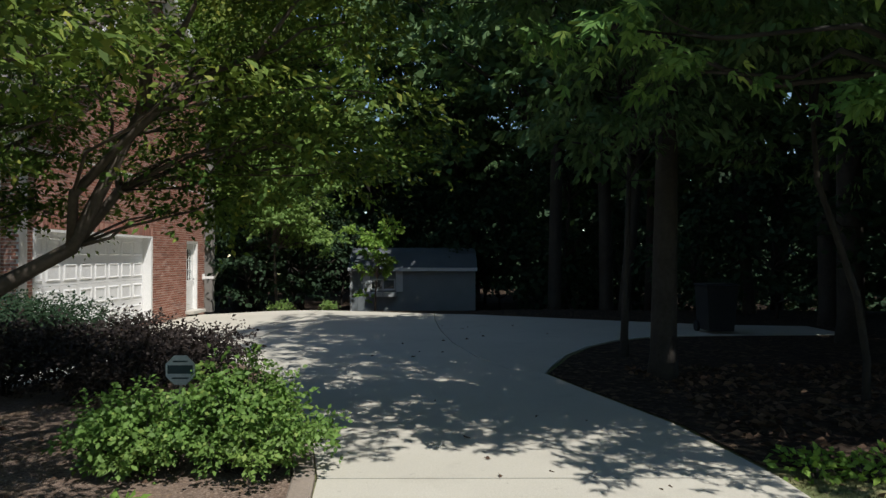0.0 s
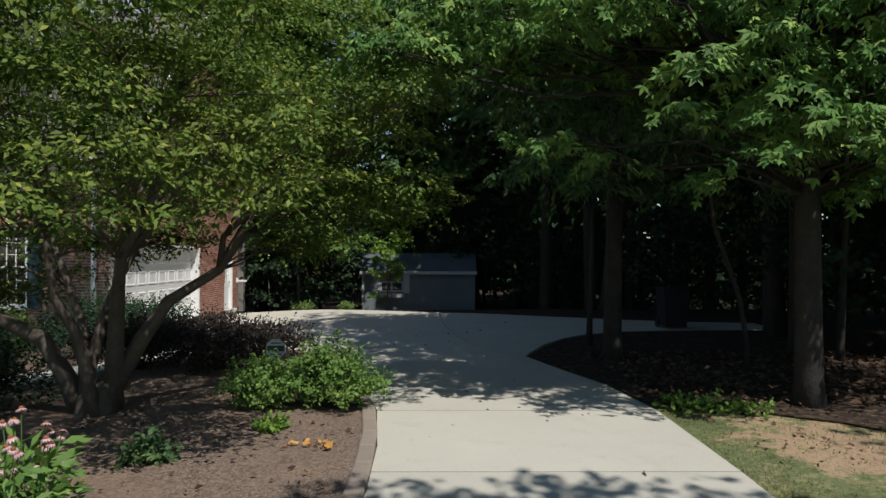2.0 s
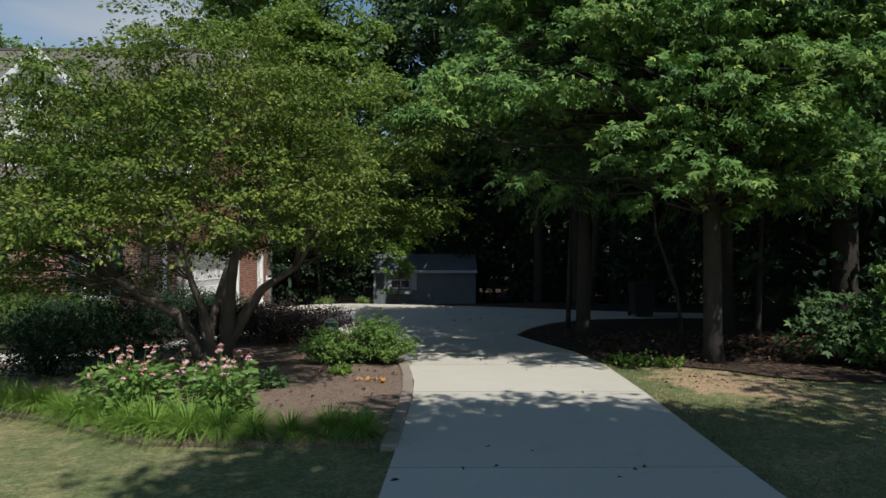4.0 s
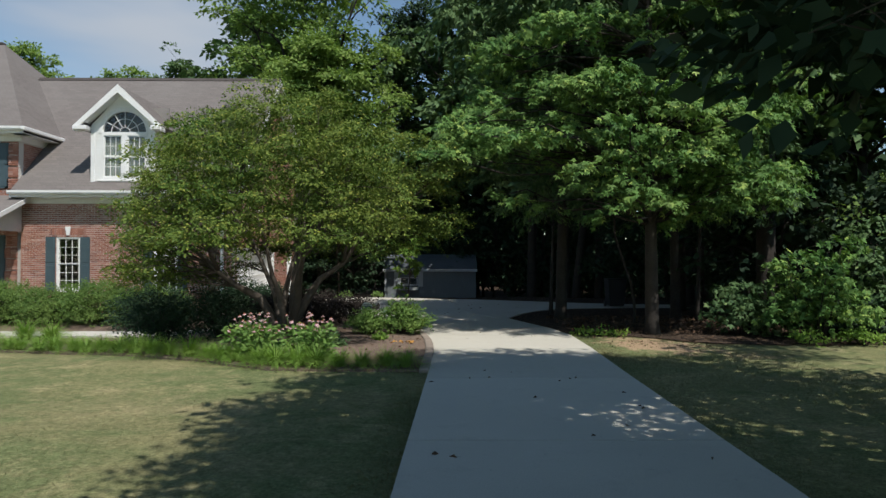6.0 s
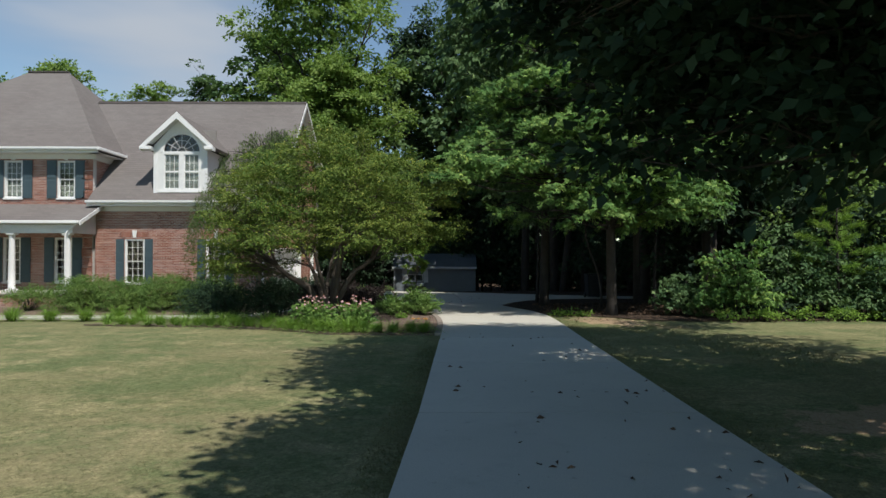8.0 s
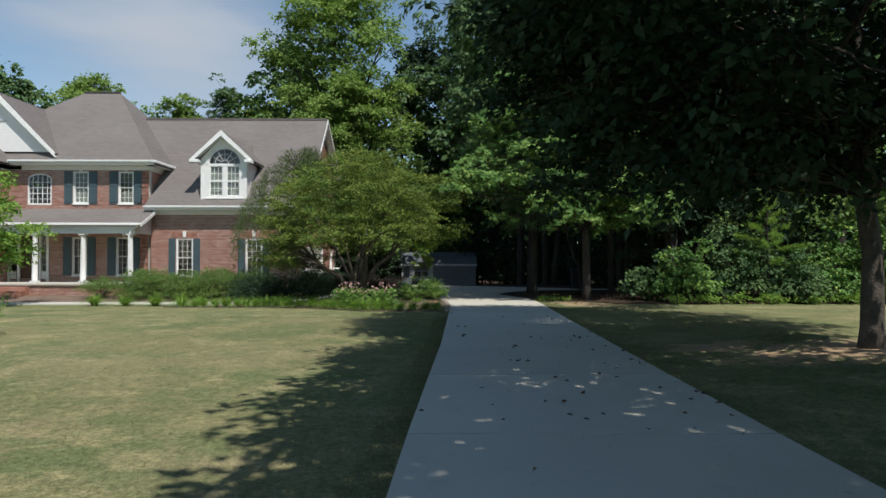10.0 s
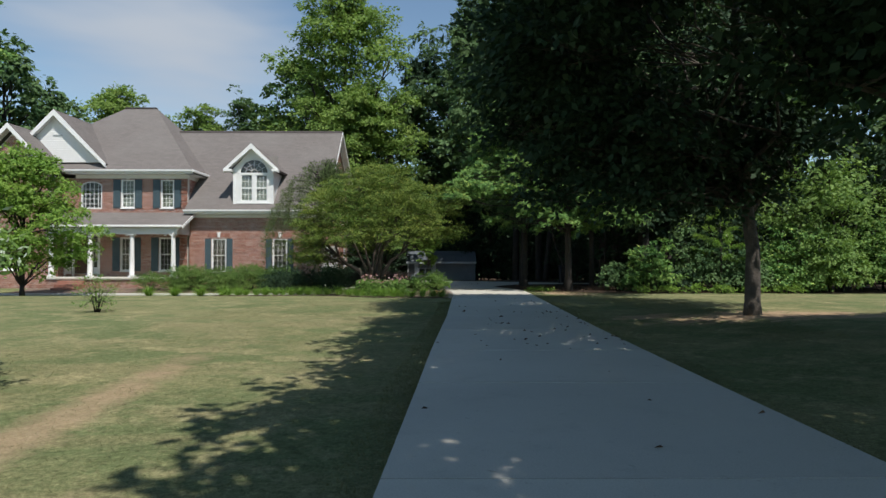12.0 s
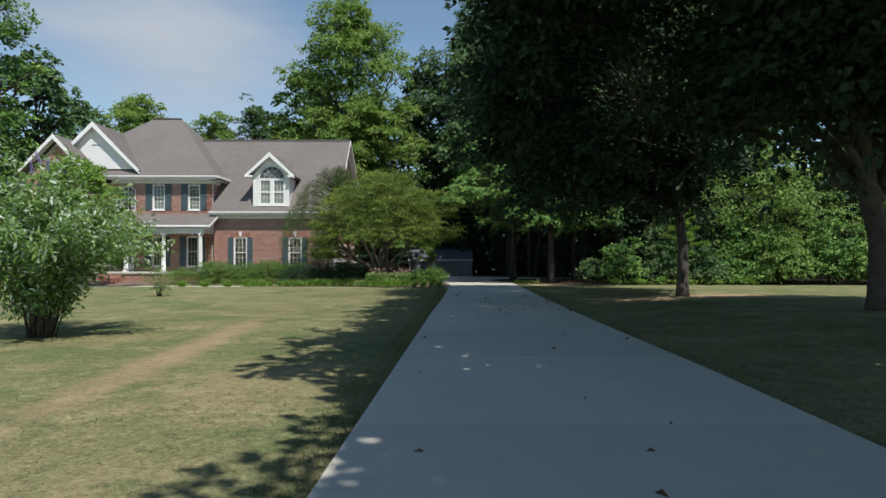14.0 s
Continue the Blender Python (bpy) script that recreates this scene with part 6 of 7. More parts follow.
def build_edge_trees():
    rng = np.random.default_rng(31)
    # tall tree whose low boughs reach over the driveway
    x, y, z = at = at_ground(4.67, 4.95, 0.05)
    low = []

    def mass(bx, by, bz, r, droop=0.0):
        low.append((bx - x + rng.uniform(-0.1, 0.1), by - y + rng.uniform(-0.15, 0.15), bz - droop + rng.uniform(-0.12, 0.12), r * rng.uniform(0.85, 1.2), r * rng.uniform(0.36, 0.5)))

    # the lowest great bough, level over the driveway and drooping at its end over the lawn
    for k in range(14):
        bx = -0.65 + 0.385 * k
        z = 4.0 + 0.38 * math.sin(max(0.0, min(1.0, (bx + 1.0) / 4.4)) * math.pi) - (max(0.0, bx - 3.1) * 0.75)
        if k % 5 != 3:
            mass(bx, 3.3 + 0.3 * math.sin(k * 1.7), z + rng.uniform(-0.3, 0.2), 0.44 * rng.uniform(0.7, 1.2))
        mass(bx + 0.2, 4.2, z + 0.12 + rng.uniform(-0.2, 0.45), 0.5 * rng.uniform(0.7, 1.15))
        mass(bx + 0.1, 5.2, z + 0.22 + rng.uniform(-0.3, 0.6), 0.55)
    for bx, by, bz in [(3.5, 3.0, 3.5), (3.9, 3.2, 3.15), (4.3, 3.3, 2.95), (3.6, 3.4, 2.9), (2.8, 3.7, 3.55), (1.4, 4.2, 3.25), (2.1, 4.6, 3.1), (0.9, 4.8, 3.3), (3.3, 4.4, 2.75)]:
        mass(bx, by, bz, 0.36)
    for bx, by, bz in [(3.15, 3.05, 4.65), (3.6, 3.1, 4.7), (4.05, 3.1, 4.55), (4.5, 3.2, 4.45), (4.6, 3.0, 3.9), (5.3, 3.1, 4.1), (5.0, 2.9, 4.9)]:
        mass(bx, by, bz, 0.42)
    for k in range(14):
        mass(-0.2 + 0.33 * k, rng.uniform(4.2, 5.6), rng.uniform(4.6, 5.8), 0.42)
    for k in range(9):
        mass(rng.uniform(5.1, 6.5), rng.uniform(3.1, 4.1), rng.uniform(3.4, 5.4), 0.5)
    # the shorter boughs above it
    for bx, by, bz in [(2.3, 3.7, 5.6), (2.8, 3.4, 5.75), (3.3, 3.4, 5.8), (3.8, 3.5, 5.65), (4.3, 3.8, 5.5), (4.7, 4.2, 5.2), (2.6, 4.5, 5.9), (3.5, 4.4, 6.0), (4.4, 4.8, 5.8), (2.0, 3.9, 7.05), (2.5, 3.7, 7.2), (3.0, 3.8, 7.1),
                       (2.6, 4.6, 7.4), (3.5, 4.6, 7.2), (4.6, 4.6, 6.9), (5.3, 4.4, 6.2), (5.7, 4.3, 4.7), (6.3, 4.4, 4.4), (5.2, 4.4, 4.3), (5.0, 4.6, 7.7), (1.8, 4.6, 8.5), (3.0, 4.4, 8.6), (4.2, 4.6, 8.4)]:
        mass(bx, by, bz, 0.58)
    for _ in range(30):
        mass(rng.uniform(0.4, 7.4), rng.uniform(5.4, 7.6), rng.uniform(4.6, 9.5), 0.7)
    for k in range(34):
        mass(5.0 + 3.2 * rng.random(), rng.uniform(4.2, 6.2), rng.uniform(2.8, 8.4), 0.62)
    low = [b for b in low if not (x + b[0] - 0.33 * b[2] < -0.75 and y + b[1] + 0.52 * b[2] < 6.3)]
    edge_tree(at, 32, 0.17, 14.0, low, "tall broad-leaved tree with sunlit boughs over the driveway", (-0.3, -0.5), sprays=50, size=0.125)
    # darker-leaved tree added behind, standing for the shaded depth of the boughs
    at = at_ground(6.6, 8.6, 0.05)
    high = [(bx, by - 1.6, bz, r, rz) for bx, by, bz, r, rz in limb_blobs(rng, 15.5, 5.4, 5.6, 24, 1.45)]
    edge_tree(at, 36, 0.15, 15.0, [b for b in high if not in_sun_gap(at, b)], "tall woodland tree behind the sunlit boughs", (-0.4, -0.8), LEAF_WOOD, SHADED_BARK, 0.26, 20, 1)
    at = at_ground(3.15, 8.45, 0.05)
    high = [(bx - 0.2, by + 0.3, bz, r, rz) for bx, by, bz, r, rz in limb_blobs(rng, 15.0, 5.6, 5.0, 22, 1.4)]
    edge_tree(at, 33, 0.18, 15.0, [b for b in high if not in_sun_gap(at, b)], "tall woodland tree standing in the leaf litter island", (0.2, -0.3), LEAF_WOOD, SHADED_BARK, 0.26, 20, 1)
    # young trees added to carry darker, shaded-looking leaves under and behind the great bough
    for seed, foot, lo, hi in ((37, (3.2, 10.4), -0.6, 4.2), (38, (7.0, 8.0), 4.2, 8.6)):
        at = at_ground(*foot, 0.05)
        hang = [(rng.uniform(lo, hi) - at[0], rng.uniform(5.0, 8.4) - at[1], rng.uniform(2.9, 4.9), rng.uniform(0.45, 0.7), rng.uniform(0.25, 0.36)) for _ in range(30)]
        edge_tree(at, seed, 0.07, 6.0, hang, "added young woodland tree with darker leaves standing for shaded foliage", (0.1, -0.3), LEAF_WOOD, SHADED_BARK, 0.13, 46, 1, 0.012)
    # thin crooked sapling
    at = at_ground(4.85, 6.95, 0.03)
    stems = [([(0, 0, -0.1), (0.02, 0, 0.5), (-0.08, 0, 1.2), (-0.38, -0.05, 2.0), (-0.52, 0, 2.5), (-0.50, 0.1, 3.2), (-0.35, 0.1, 4.2)], [0.05, 0.042, 0.04, 0.036, 0.032, 0.026, 0.012])]
    plant("crooked_sapling", "thin crooked sapling at the woodland edge", "tree", at, stems, crown_blobs(rng, (-0.4, 0.0, 4.4), (1.2, 1.2, 1.0), 9, 0.6), LEAF_WOOD, SHADED_BARK, rng, sprays=40, leaves=12, size=0.13, aspect=0.55, limb=0.02, twigs=2)


build_edge_trees()

# ---- woodland behind and beside


def forest_kind(seed, height, radius, first, trunk, material, label, n=15, size=0.44, leaves=12, sprays=7):
    rng = np.random.default_rng(seed)
    stems = [([(0, 0, -0.4), (0, 0, 0.5), (rng.normal(0, 0.15), rng.normal(0, 0.15), height * 0.3), (rng.normal(0, 0.3), rng.normal(0, 0.3), height * 0.6), (0, 0, height * 0.92)], [trunk * 1.4, trunk, trunk * 0.85, trunk * 0.55, trunk * 0.1])]
    blobs = limb_blobs(rng, height, first, radius, n, radius * 0.30)
    return plant("woodland_tree", label, "tree", (0, 0, -80 - seed), stems, blobs, material, SHADED_BARK, rng, sprays=sprays, leaves=leaves, size=size, aspect=0.62, droop=0.5, spray_r=0.36, flat=0.45, sag=0.35, shell=0.78, limb=0.07, group="woodland trees", twigs=0)


def build_forest():
    rng = np.random.default_rng(41)
    tall = [forest_kind(1, 19, 4.6, 5.5, 0.22, LEAF_WOOD, "tall slender woodland tree in dense shade"), forest_kind(2, 21, 5.0, 6.5, 0.25, LEAF_WOOD, "tall straight woodland tree with a leafy crown"), forest_kind(3, 16, 4.2, 3.5, 0.18, LEAF_WOOD, "mid-height woodland tree with broad leaves"), forest_kind(7, 17, 4.2, 3.5, 0.2, LEAF_TALL, "sunlit broad-leaved tree beyond the house")]
    # inner kinds take the shade-darkened leaf, the sunlit edge kind a paler one
    under = [forest_kind(4, 7, 2.6, 0.8, 0.07, LEAF_SHADED, "young understorey tree with thin trunk", 9, 0.245, 13, 14), forest_kind(5, 5, 2.2, 0.3, 0.05, LEAF_SHADED, "low leafy understorey tree", 9, 0.235, 13, 16), forest_kind(6, 6, 2.4, 0.6, 0.06, LEAF_HEDGE, "sunlit understorey tree at the wood's edge", 8, 0.18, 14, 18)]
    places = [
        # behind the shed and round the turning apron
        (0, 1.2, 33.5), (1, -3.5, 35.0), (2, 4.6, 33.0), (0, 8.0, 31.0), (2, -7.5, 33.5), (0, 8.2, 24.0), (2, 9.6, 19.2), (0, 12.5, 23.0), (1, 12.0, 28.5),
        # the second of these is added to keep the shed in shade
        (1, 4.6, 24.2), (1, 6.0, 22.0), (2, 6.3, 20.8), (2, 11.5, 11.5), (1, 9.0, 8.0), (0, 13.2, 14.0), (2, 14.0, 12.0), (0, 8.0, 12.0), (1, 9.8, 15.6), (2, 11.5, 15.0), (1, 17.5, 14.0), (1, 18.5, 11.5), (2, 22.0, 12.5), (0, 25.0, 11.0), 
        # behind the house
        (3, -11.0, 33.0), (1, -14.5, 38.0), (0, -36.0, 33.0), (0, -35.0, 26.0), (1, -40.0, 18.0), 
    ]
    for kind, x, y in places:
        s = rng.uniform(0.88, 1.12)
        copy_thing(tall[kind], pose(x, y, ground_z(x, y) - 0.05, 0, 0, rng.uniform(0, 360)) @ Matrix.Scale(s, 4))
    small = [(0, -5.2, 25.0), (0, 1.5, 31.0), (0, 2.6, 33.0), (1, 0.6, 30.0), (1, -6.6, 22.6), (0, -1.6, 34.0), (1, 3.0, 29.5), (0, 5.8, 28.0), (1, 7.8, 27.0), (1, 9.6, 17.6), (0, 8.6, 11.4), (1, 11.2, 9.6), (1, 12.4, 6.4), (2, 13.4, 6.6), (2, 15.2, 6.4), (2, 16.6, 5.4), (2, 17.6, 6.0), (2, 19.2, 5.6), (0, 20.0, 6.2), (2, 22.5, 5.8), (2, 26.0, 6.0), (1, 29.5, 5.4),
             (1, -9.5, 23.5), (0, -12.0, 25.0), (1, -28.5, 17.0), (0, -30.0, 12.5), (1, 10.5, 22.0), (1, 8.2, 19.5), (1, 13.5, 20.5), (1, 15.5, 15.5), (1, 12.0, 12.8), (1, 9.5, 9.0), (0, 10.0, 32.0), (1, 14.5, 18.5), (0, 0.5, 37.5), (1, -4.8, 32.5)]
    for kind, x, y in small:
        s = rng.uniform(0.8, 1.2)
        copy_thing(under[kind], pose(x, y, ground_z(x, y) - 0.05, 0, 0, rng.uniform(0, 360)) @ Matrix.Scale(s, 4))
    for ob in (*tall, *under):
        for o in (*ob.children_recursive, ob):
            bpy.data.objects.remove(o)
    # the far wood: nothing to count
    n = 30000
    a = rng.uniform(-1.15, 1.45, n)
    d = rng.uniform(46, 58, n)
    pts = np.stack([d * np.sin(a) * 1.15 - 3, d * np.cos(a), rng.uniform(-0.12, 1.0, n) * 14.5 * (0.8 + 0.2 * np.sin(a * 23))], 1)
    pts[:, 1] += 2.0
    # near-black leaves added between the trunks to hide the lit ground behind
    m = 26000
    a, d = rng.uniform(0.13, 1.45, m), rng.uniform(27, 46, m)
    low = np.stack([d * np.sin(a), d * np.cos(a), rng.uniform(-1.0, 2.8, m)], 1)
    tagged(part("undergrowth", leaf_mesh("undergrowth", low, rng.normal(0, 1, (m, 3)), 0.42, 0.6, 0.3, rng, LEAF_SHADED), LEAF_SHADED), "dark leafy fill added between the woodland trunks", "undergrowth", kind="stuff")
    tagged(part("far_woods", leaf_mesh("far_woods", pts, rng.normal(0, 1, (n, 3)), 1.5, 0.7, 0.3, rng, LEAF_SHADED), LEAF_SHADED), "dense dark wall of distant summer woodland", "woodland", kind="stuff")


build_forest()


def named_tree(name, label, at, seed, height, radius, first, trunk, material, size, n, sprays=26, leaves=13, bark=SHADED_BARK, bough=0.25, rise=0.6):
    rng = np.random.default_rng(seed)
    stems = [([(0, 0, -0.3), (0, 0, 0.4), (rng.normal(0, 0.1), rng.normal(0, 0.1), height * 0.4), (0, 0, height * 0.9)], [trunk * 1.4, trunk, trunk * 0.7, trunk * 0.1])]
    blobs = limb_blobs(rng, height, first, radius, n, radius * bough, rise)
    return plant(name, label, "tree", at, stems, blobs, material, bark, rng, sprays=sprays, leaves=leaves, size=size, aspect=0.6, droop=0.35, spray_r=0.065 * radius, flat=0.6, shell=0.78, limb=trunk * 0.4, twigs=2)


# tall trees standing behind the wing
named_tree("tall_tree", "very tall tree with open sunlit boughs behind the house", at_ground(-8.9, 29.0), 51, 26.0, 6.4, 7, 0.35, LEAF_TALL, 0.28, 24, 16, 16)
named_tree("tall_tree", "full rounded sunlit tree close behind the garage wing", at_ground(-7.2, 25.4), 52, 16.0, 4.6, 2.5, 0.24, LEAF_TALL, 0.225, 26, 25, 17)
named_tree("tall_tree", "tall tree at the wood's edge behind the shed", at_ground(-2.2, 40.0), 54, 24.0, 5.0, 4, 0.3, LEAF_SHADED, 0.3, 15, 22, 16)
named_tree("tall_tree", "tall dark green tree at the wood's edge over the turning apron", at_ground(2.2, 35.5), 59, 28.0, 5.6, 5, 0.32, LEAF_WOOD, 0.27, 20, 18, 14)
named_tree("tall_tree", "rounded olive-green tree beyond the front gable", at_ground(-32.0, 37.5), 60, 19.0, 5.4, 7, 0.28, LEAF_TALL, 0.3, 19, 15, 14)
named_tree("tall_tree", "rounded sunlit tree behind the main roof", at_ground(-24.2, 38.0), 61, 17.6, 3.8, 7, 0.25, LEAF_TALL, 0.26, 17, 22, 14)
named_tree("tall_tree", "narrow dark green tree behind the main roof", at_ground(-20.4, 38.5), 62, 19.2, 3.2, 7, 0.25, LEAF_WOOD, 0.26, 17, 24, 14)
named_tree("tall_tree", "broad sunlit tree behind the garage roof", at_ground(-16.4, 38.5), 63, 17.4, 4.2, 7, 0.25, LEAF_TALL, 0.28, 17, 20, 14)
named_tree("tall_tree", "tall broad tree beyond the far side of the house", at_ground(-33.2, 17.0), 58, 24.0, 4.4, 5, 0.34, LEAF_GUM, 0.26, 20, 24, 16)
# small yellow-green tree before the shed
named_tree("young_tree", "small yellow-green tree standing before the shed", at_ground(-1.95, 21.2), 55, 2.75, 1.05, 1.45, 0.03, LEAF_LIME, 0.12, 7, 130, 14, PALE_BARK, 0.32, 0.3)
named_tree("young_tree", "many-leaved small tree with pale thin trunk by the garage", at_ground(-5.6, 22.6), 56, 5.6, 2.4, 1.9, 0.06, LEAF_HEDGE, 0.15, 10, 80, 14, PALE_BARK, 0.28)
# dogwood on the front lawn
named_tree("dogwood", "bright green layered dogwood before the porch", at_ground(-19.4, 4.6), 57, 6.5, 3.1, 1.2, 0.10, LEAF_LIME, 0.15, 15, 60, 15, SHADED_BARK, 0.28, 0.2)


def weeping_tree():
    rng = np.random.default_rng(61)
    at = at_ground(-7.5, 9.3)
    stems = [([(0, 0, -0.2), (0.05, 0, 1.2), (0.1, 0.05, 2.8), (0.35, 0, 5.6)], [0.14, 0.11, 0.085, 0.03])]
    pts, way = [], []
    n = 92
    for k in range(n):
        a, q = k * 2.4 + rng.normal(0, 0.15), math.sqrt((k + 0.5) / n)
        x, y = 0.55 + (1.0 if math.cos(a) > 0 else 3.3) * q * math.cos(a), 1.25 * q * math.sin(a)
        d = x - 0.6
        top = Vector((x, y, 6.85 - (0.36 if d < 0 else 1.1) * d * d - 0.5 * y * y + rng.normal(0, 0.12)))
        start = max(1.8, min(5.4, top.z - 0.4))
        stems.append((bent((0.05 + 0.06 * start, 0, start), top, rng, 3, 0.06, 0.12), [0.026, 0.018, 0.011, 0.005]))
        fall = min(rng.uniform(1.0, 2.6), top.z - 0.8)
        m = int(110 * fall)
        t = rng.random(m)
        p = np.stack([top.x + 0.12 * d * t + rng.normal(0, 0.10, m), top.y * (1 + 0.14 * t) + rng.normal(0, 0.10, m), top.z - fall * t], 1)
        pts.append(p)
        way.append(np.tile([0, 0, -1.0], (m, 1)) + rng.normal(0, 0.3, (m, 3)))
    root = thing("weeping_tree", "slender weeping tree with grey-green hanging twigs by the house", "tree", at=at)
    wood = bmesh.new()
    for p, r in stems:
        tube(wood, p, r, 5)
    part("trunk", wood, SHADED_BARK, root, smooth=True)
    part("crown", leaf_mesh("crown", np.concatenate(pts), np.concatenate(way), 0.10, 0.28, 0.6, rng, LEAF_WEEP), LEAF_WEEP, root)


weeping_tree()


def shrub(name, label, x, y, r, h, material, seed, size=0.06, aspect=0.5, n=14, sprays=130, leaves=14, group="", bark=SHADED_BARK, open_=0.0, stretch=1.0, spray_r=0.13, droop=0.15, lobes=1):
    """A rounded or ragged shrub of many short stems."""
    rng = np.random.default_rng(seed)
    blobs, stems = [], []
    for k in range(n):
        a, d = k * 2.4, r * 0.72 * math.sqrt((k + 0.5) / n)
        top = h * (0.50 + 0.44 * (1 - (d / r) ** 2)) * rng.uniform(0.85, 1.15)
        rr = r * rng.uniform(0.30, 0.42)
        px, py = d * math.cos(a) * stretch, d * math.sin(a)
        blobs.append((px, py, max(top - rr * 0.7, rr * 0.5), rr, min(rr, h * 0.42)))
        if h > 0.9 * r:
            blobs.append((px * 1.1, py * 1.1, top * 0.5, rr, min(rr, h * 0.35)))
            blobs.append((px * 1.18, py * 1.18, top * 0.22, rr * 0.95, min(rr * 0.7, h * 0.2)))
        stems.append(([(px * 0.12, py * 0.12, -0.08), (px * 0.4, py * 0.4, top * 0.35), (px * 0.8, py * 0.8, top * 0.75)], [0.018, 0.013, 0.007]))
    return plant(name, label, "shrub", at_ground(x, y), stems, blobs, material, bark, rng, sprays=sprays, leaves=leaves, size=size, aspect=aspect, droop=droop, spray_r=spray_r, flat=0.7, sag=0.1, shell=0.78 + open_, limb=0.01, group=group, twigs=2, crown_name="foliage", trunk_name="stem", lobes=lobes)


# glossy green shrub by the driveway, and purple-leaved shrubs behind it


def rangy_shrub(label, x, y, r, h, seed, shoots):
    """A loose shrub of arching shoots, each leafy from a third of its length to its drooping end."""
    rng = np.random.default_rng(seed)
    stems, blobs = [], []
    for k in range(shoots):
        a, d = k * 2.4 + rng.uniform(-0.4, 0.4), r * math.sqrt((k + 0.5) / shoots) * rng.uniform(0.8, 1.12)
        top = h * (1.02 - 0.62 * (d / r) ** 2) * rng.uniform(0.8, 1.1)
        end = Vector((d * math.cos(a), d * math.sin(a) * 0.8, max(0.07, top - 0.07)))
        run = bent((0.12 * end.x, 0.12 * end.y, -0.06), end, rng, 5, 0.05, 0.10)
        stems.append((run, [0.010, 0.009, 0.008, 0.006, 0.004, 0.003]))
        for i in (2, 3, 4, 5):
            rr = rng.uniform(0.085, 0.135)
            blobs.append((*run[i], rr, rr * 0.75))
    return plant("green_shrub", label, "shrub", at_ground(x, y), stems, blobs, LEAF_ROSE, SHADED_BARK, rng, sprays=400, leaves=11, size=0.046, aspect=0.66, droop=0.3, spray_r=0.055, flat=0.8, sag=0.25, shell=0.5, limb=0.006, twigs=1, crown_name="foliage", trunk_name="stem")


rangy_shrub("glossy bright green shrub spilling over the bed's edge", -1.28, 4.75, 0.66, 0.84, 71, 46)
rangy_shrub("low bright green shrub in front of the yard sign", -2.12, 4.72, 0.50, 0.66, 74, 32)
for k, (x, y, r, h) in enumerate([(-3.0, 8.2, 0.75, 0.62), (-4.1, 8.7, 0.95, 0.74), (-3.6, 7.3, 0.8, 0.58), (-5.0, 7.6, 1.0, 0.82)]):
    shrub("purple_shrub", "dark purple-leaved shrub between bed and driveway", x, y, r, h, LEAF_DARK, 75 + k, 0.058, 0.6, 14, 270, 14, "purple shrubs in the bed")
for k, (x, y, r, h) in enumerate([(-6.6, 9.7, 1.2, 1.2), (-8.9, 8.6, 1.2, 1.15), (-5.6, 9.9, 0.9, 0.95), (-5.7, 4.9, 0.95, 1.25), (-6.9, 4.6, 0.9, 1.15)]):
    shrub("dark_shrub", "dense dark green shrub in the shade of the bed", x, y, r, h, LEAF_SHADED, 81 + k, 0.063, 0.5, 16, 115, 13, "dark shrubs in the beds")
shrub("bed_plant", "small dark green leafy plant in the mulch bed", -2.6, 2.75, 0.2, 0.2, LEAF_WOOD, 88, 0.075, 0.6, 8, 300, 8, spray_r=0.07)
# low spreading evergreens along the house front
for k, (x, y, r, h) in enumerate([(-15.9, 9.1, 0.95, 0.85), (-14.0, 9.35, 1.2, 1.25), (-12.35, 9.3, 1.0, 1.05), (-10.9, 9.35, 1.15, 1.3), (-9.3, 9.4, 1.1, 1.15)]):
    shrub("evergreen_shrub", "low spreading evergreen shrub along the house front", x, y, r, h, LEAF_EVERGREEN, 91 + k, 0.058, 0.5, 17, 165, 15, "evergreens along the house", stretch=1.05, spray_r=0.10)
# butterfly bush and rose on the lawn


def butterfly_bush():
    rng = np.random.default_rng(101)
    stems, pts, way = [], [], []
    for k in range(64):
        a, reach, top = k * 2.4 + rng.uniform(-0.3, 0.3), 1.75 * math.sqrt((k + 0.5) / 64), 3.15 * rng.uniform(0.72, 1.05)
        top *= 1 - 0.16 * (reach / 1.75) ** 2
        foot = Vector((0.09 * math.cos(a) * reach, 0.09 * math.sin(a) * reach, -0.05))
        run = []
        for i in range(7):
            t = i / 6
            run.append(foot + Vector((math.cos(a) * reach * t ** 1.5, math.sin(a) * reach * t ** 1.5, top * (1.25 * t - 0.25 * t * t * (0.6 + reach)))) + Vector(rng.normal(0, 0.025, 3)))
        stems.append((run, [0.014, 0.012, 0.010, 0.008, 0.006, 0.004, 0.002]))
        m = 290
        t = rng.uniform(0.10, 1.0, m) ** 0.75 * 5.999
        i = t.astype(int)
        line = np.array([tuple(p) for p in run])
        p = line[i] + (line[i + 1] - line[i]) * (t - i)[:, None] + rng.normal(0, 0.09, (m, 3))
        pts.append(p)
        way.append(rng.normal(0, 0.7, (m, 3)) + np.array([math.cos(a) * 0.5, math.sin(a) * 0.5, 0.2]))
    root = thing("butterfly_bush", "tall arching bush with silver-backed leaves on the lawn", "shrub", at=at_ground(-7.45, -16.9))
    wood = bmesh.new()
    for p, r in stems:
        tube(wood, p, r, 4)
    part("stem", wood, PALE_BARK, root, smooth=True)
    part("foliage", leaf_mesh("foliage", np.concatenate(pts), np.concatenate(way), 0.12, 0.32, 0.3, rng, LEAF_SILVER), LEAF_SILVER, root)


butterfly_bush()
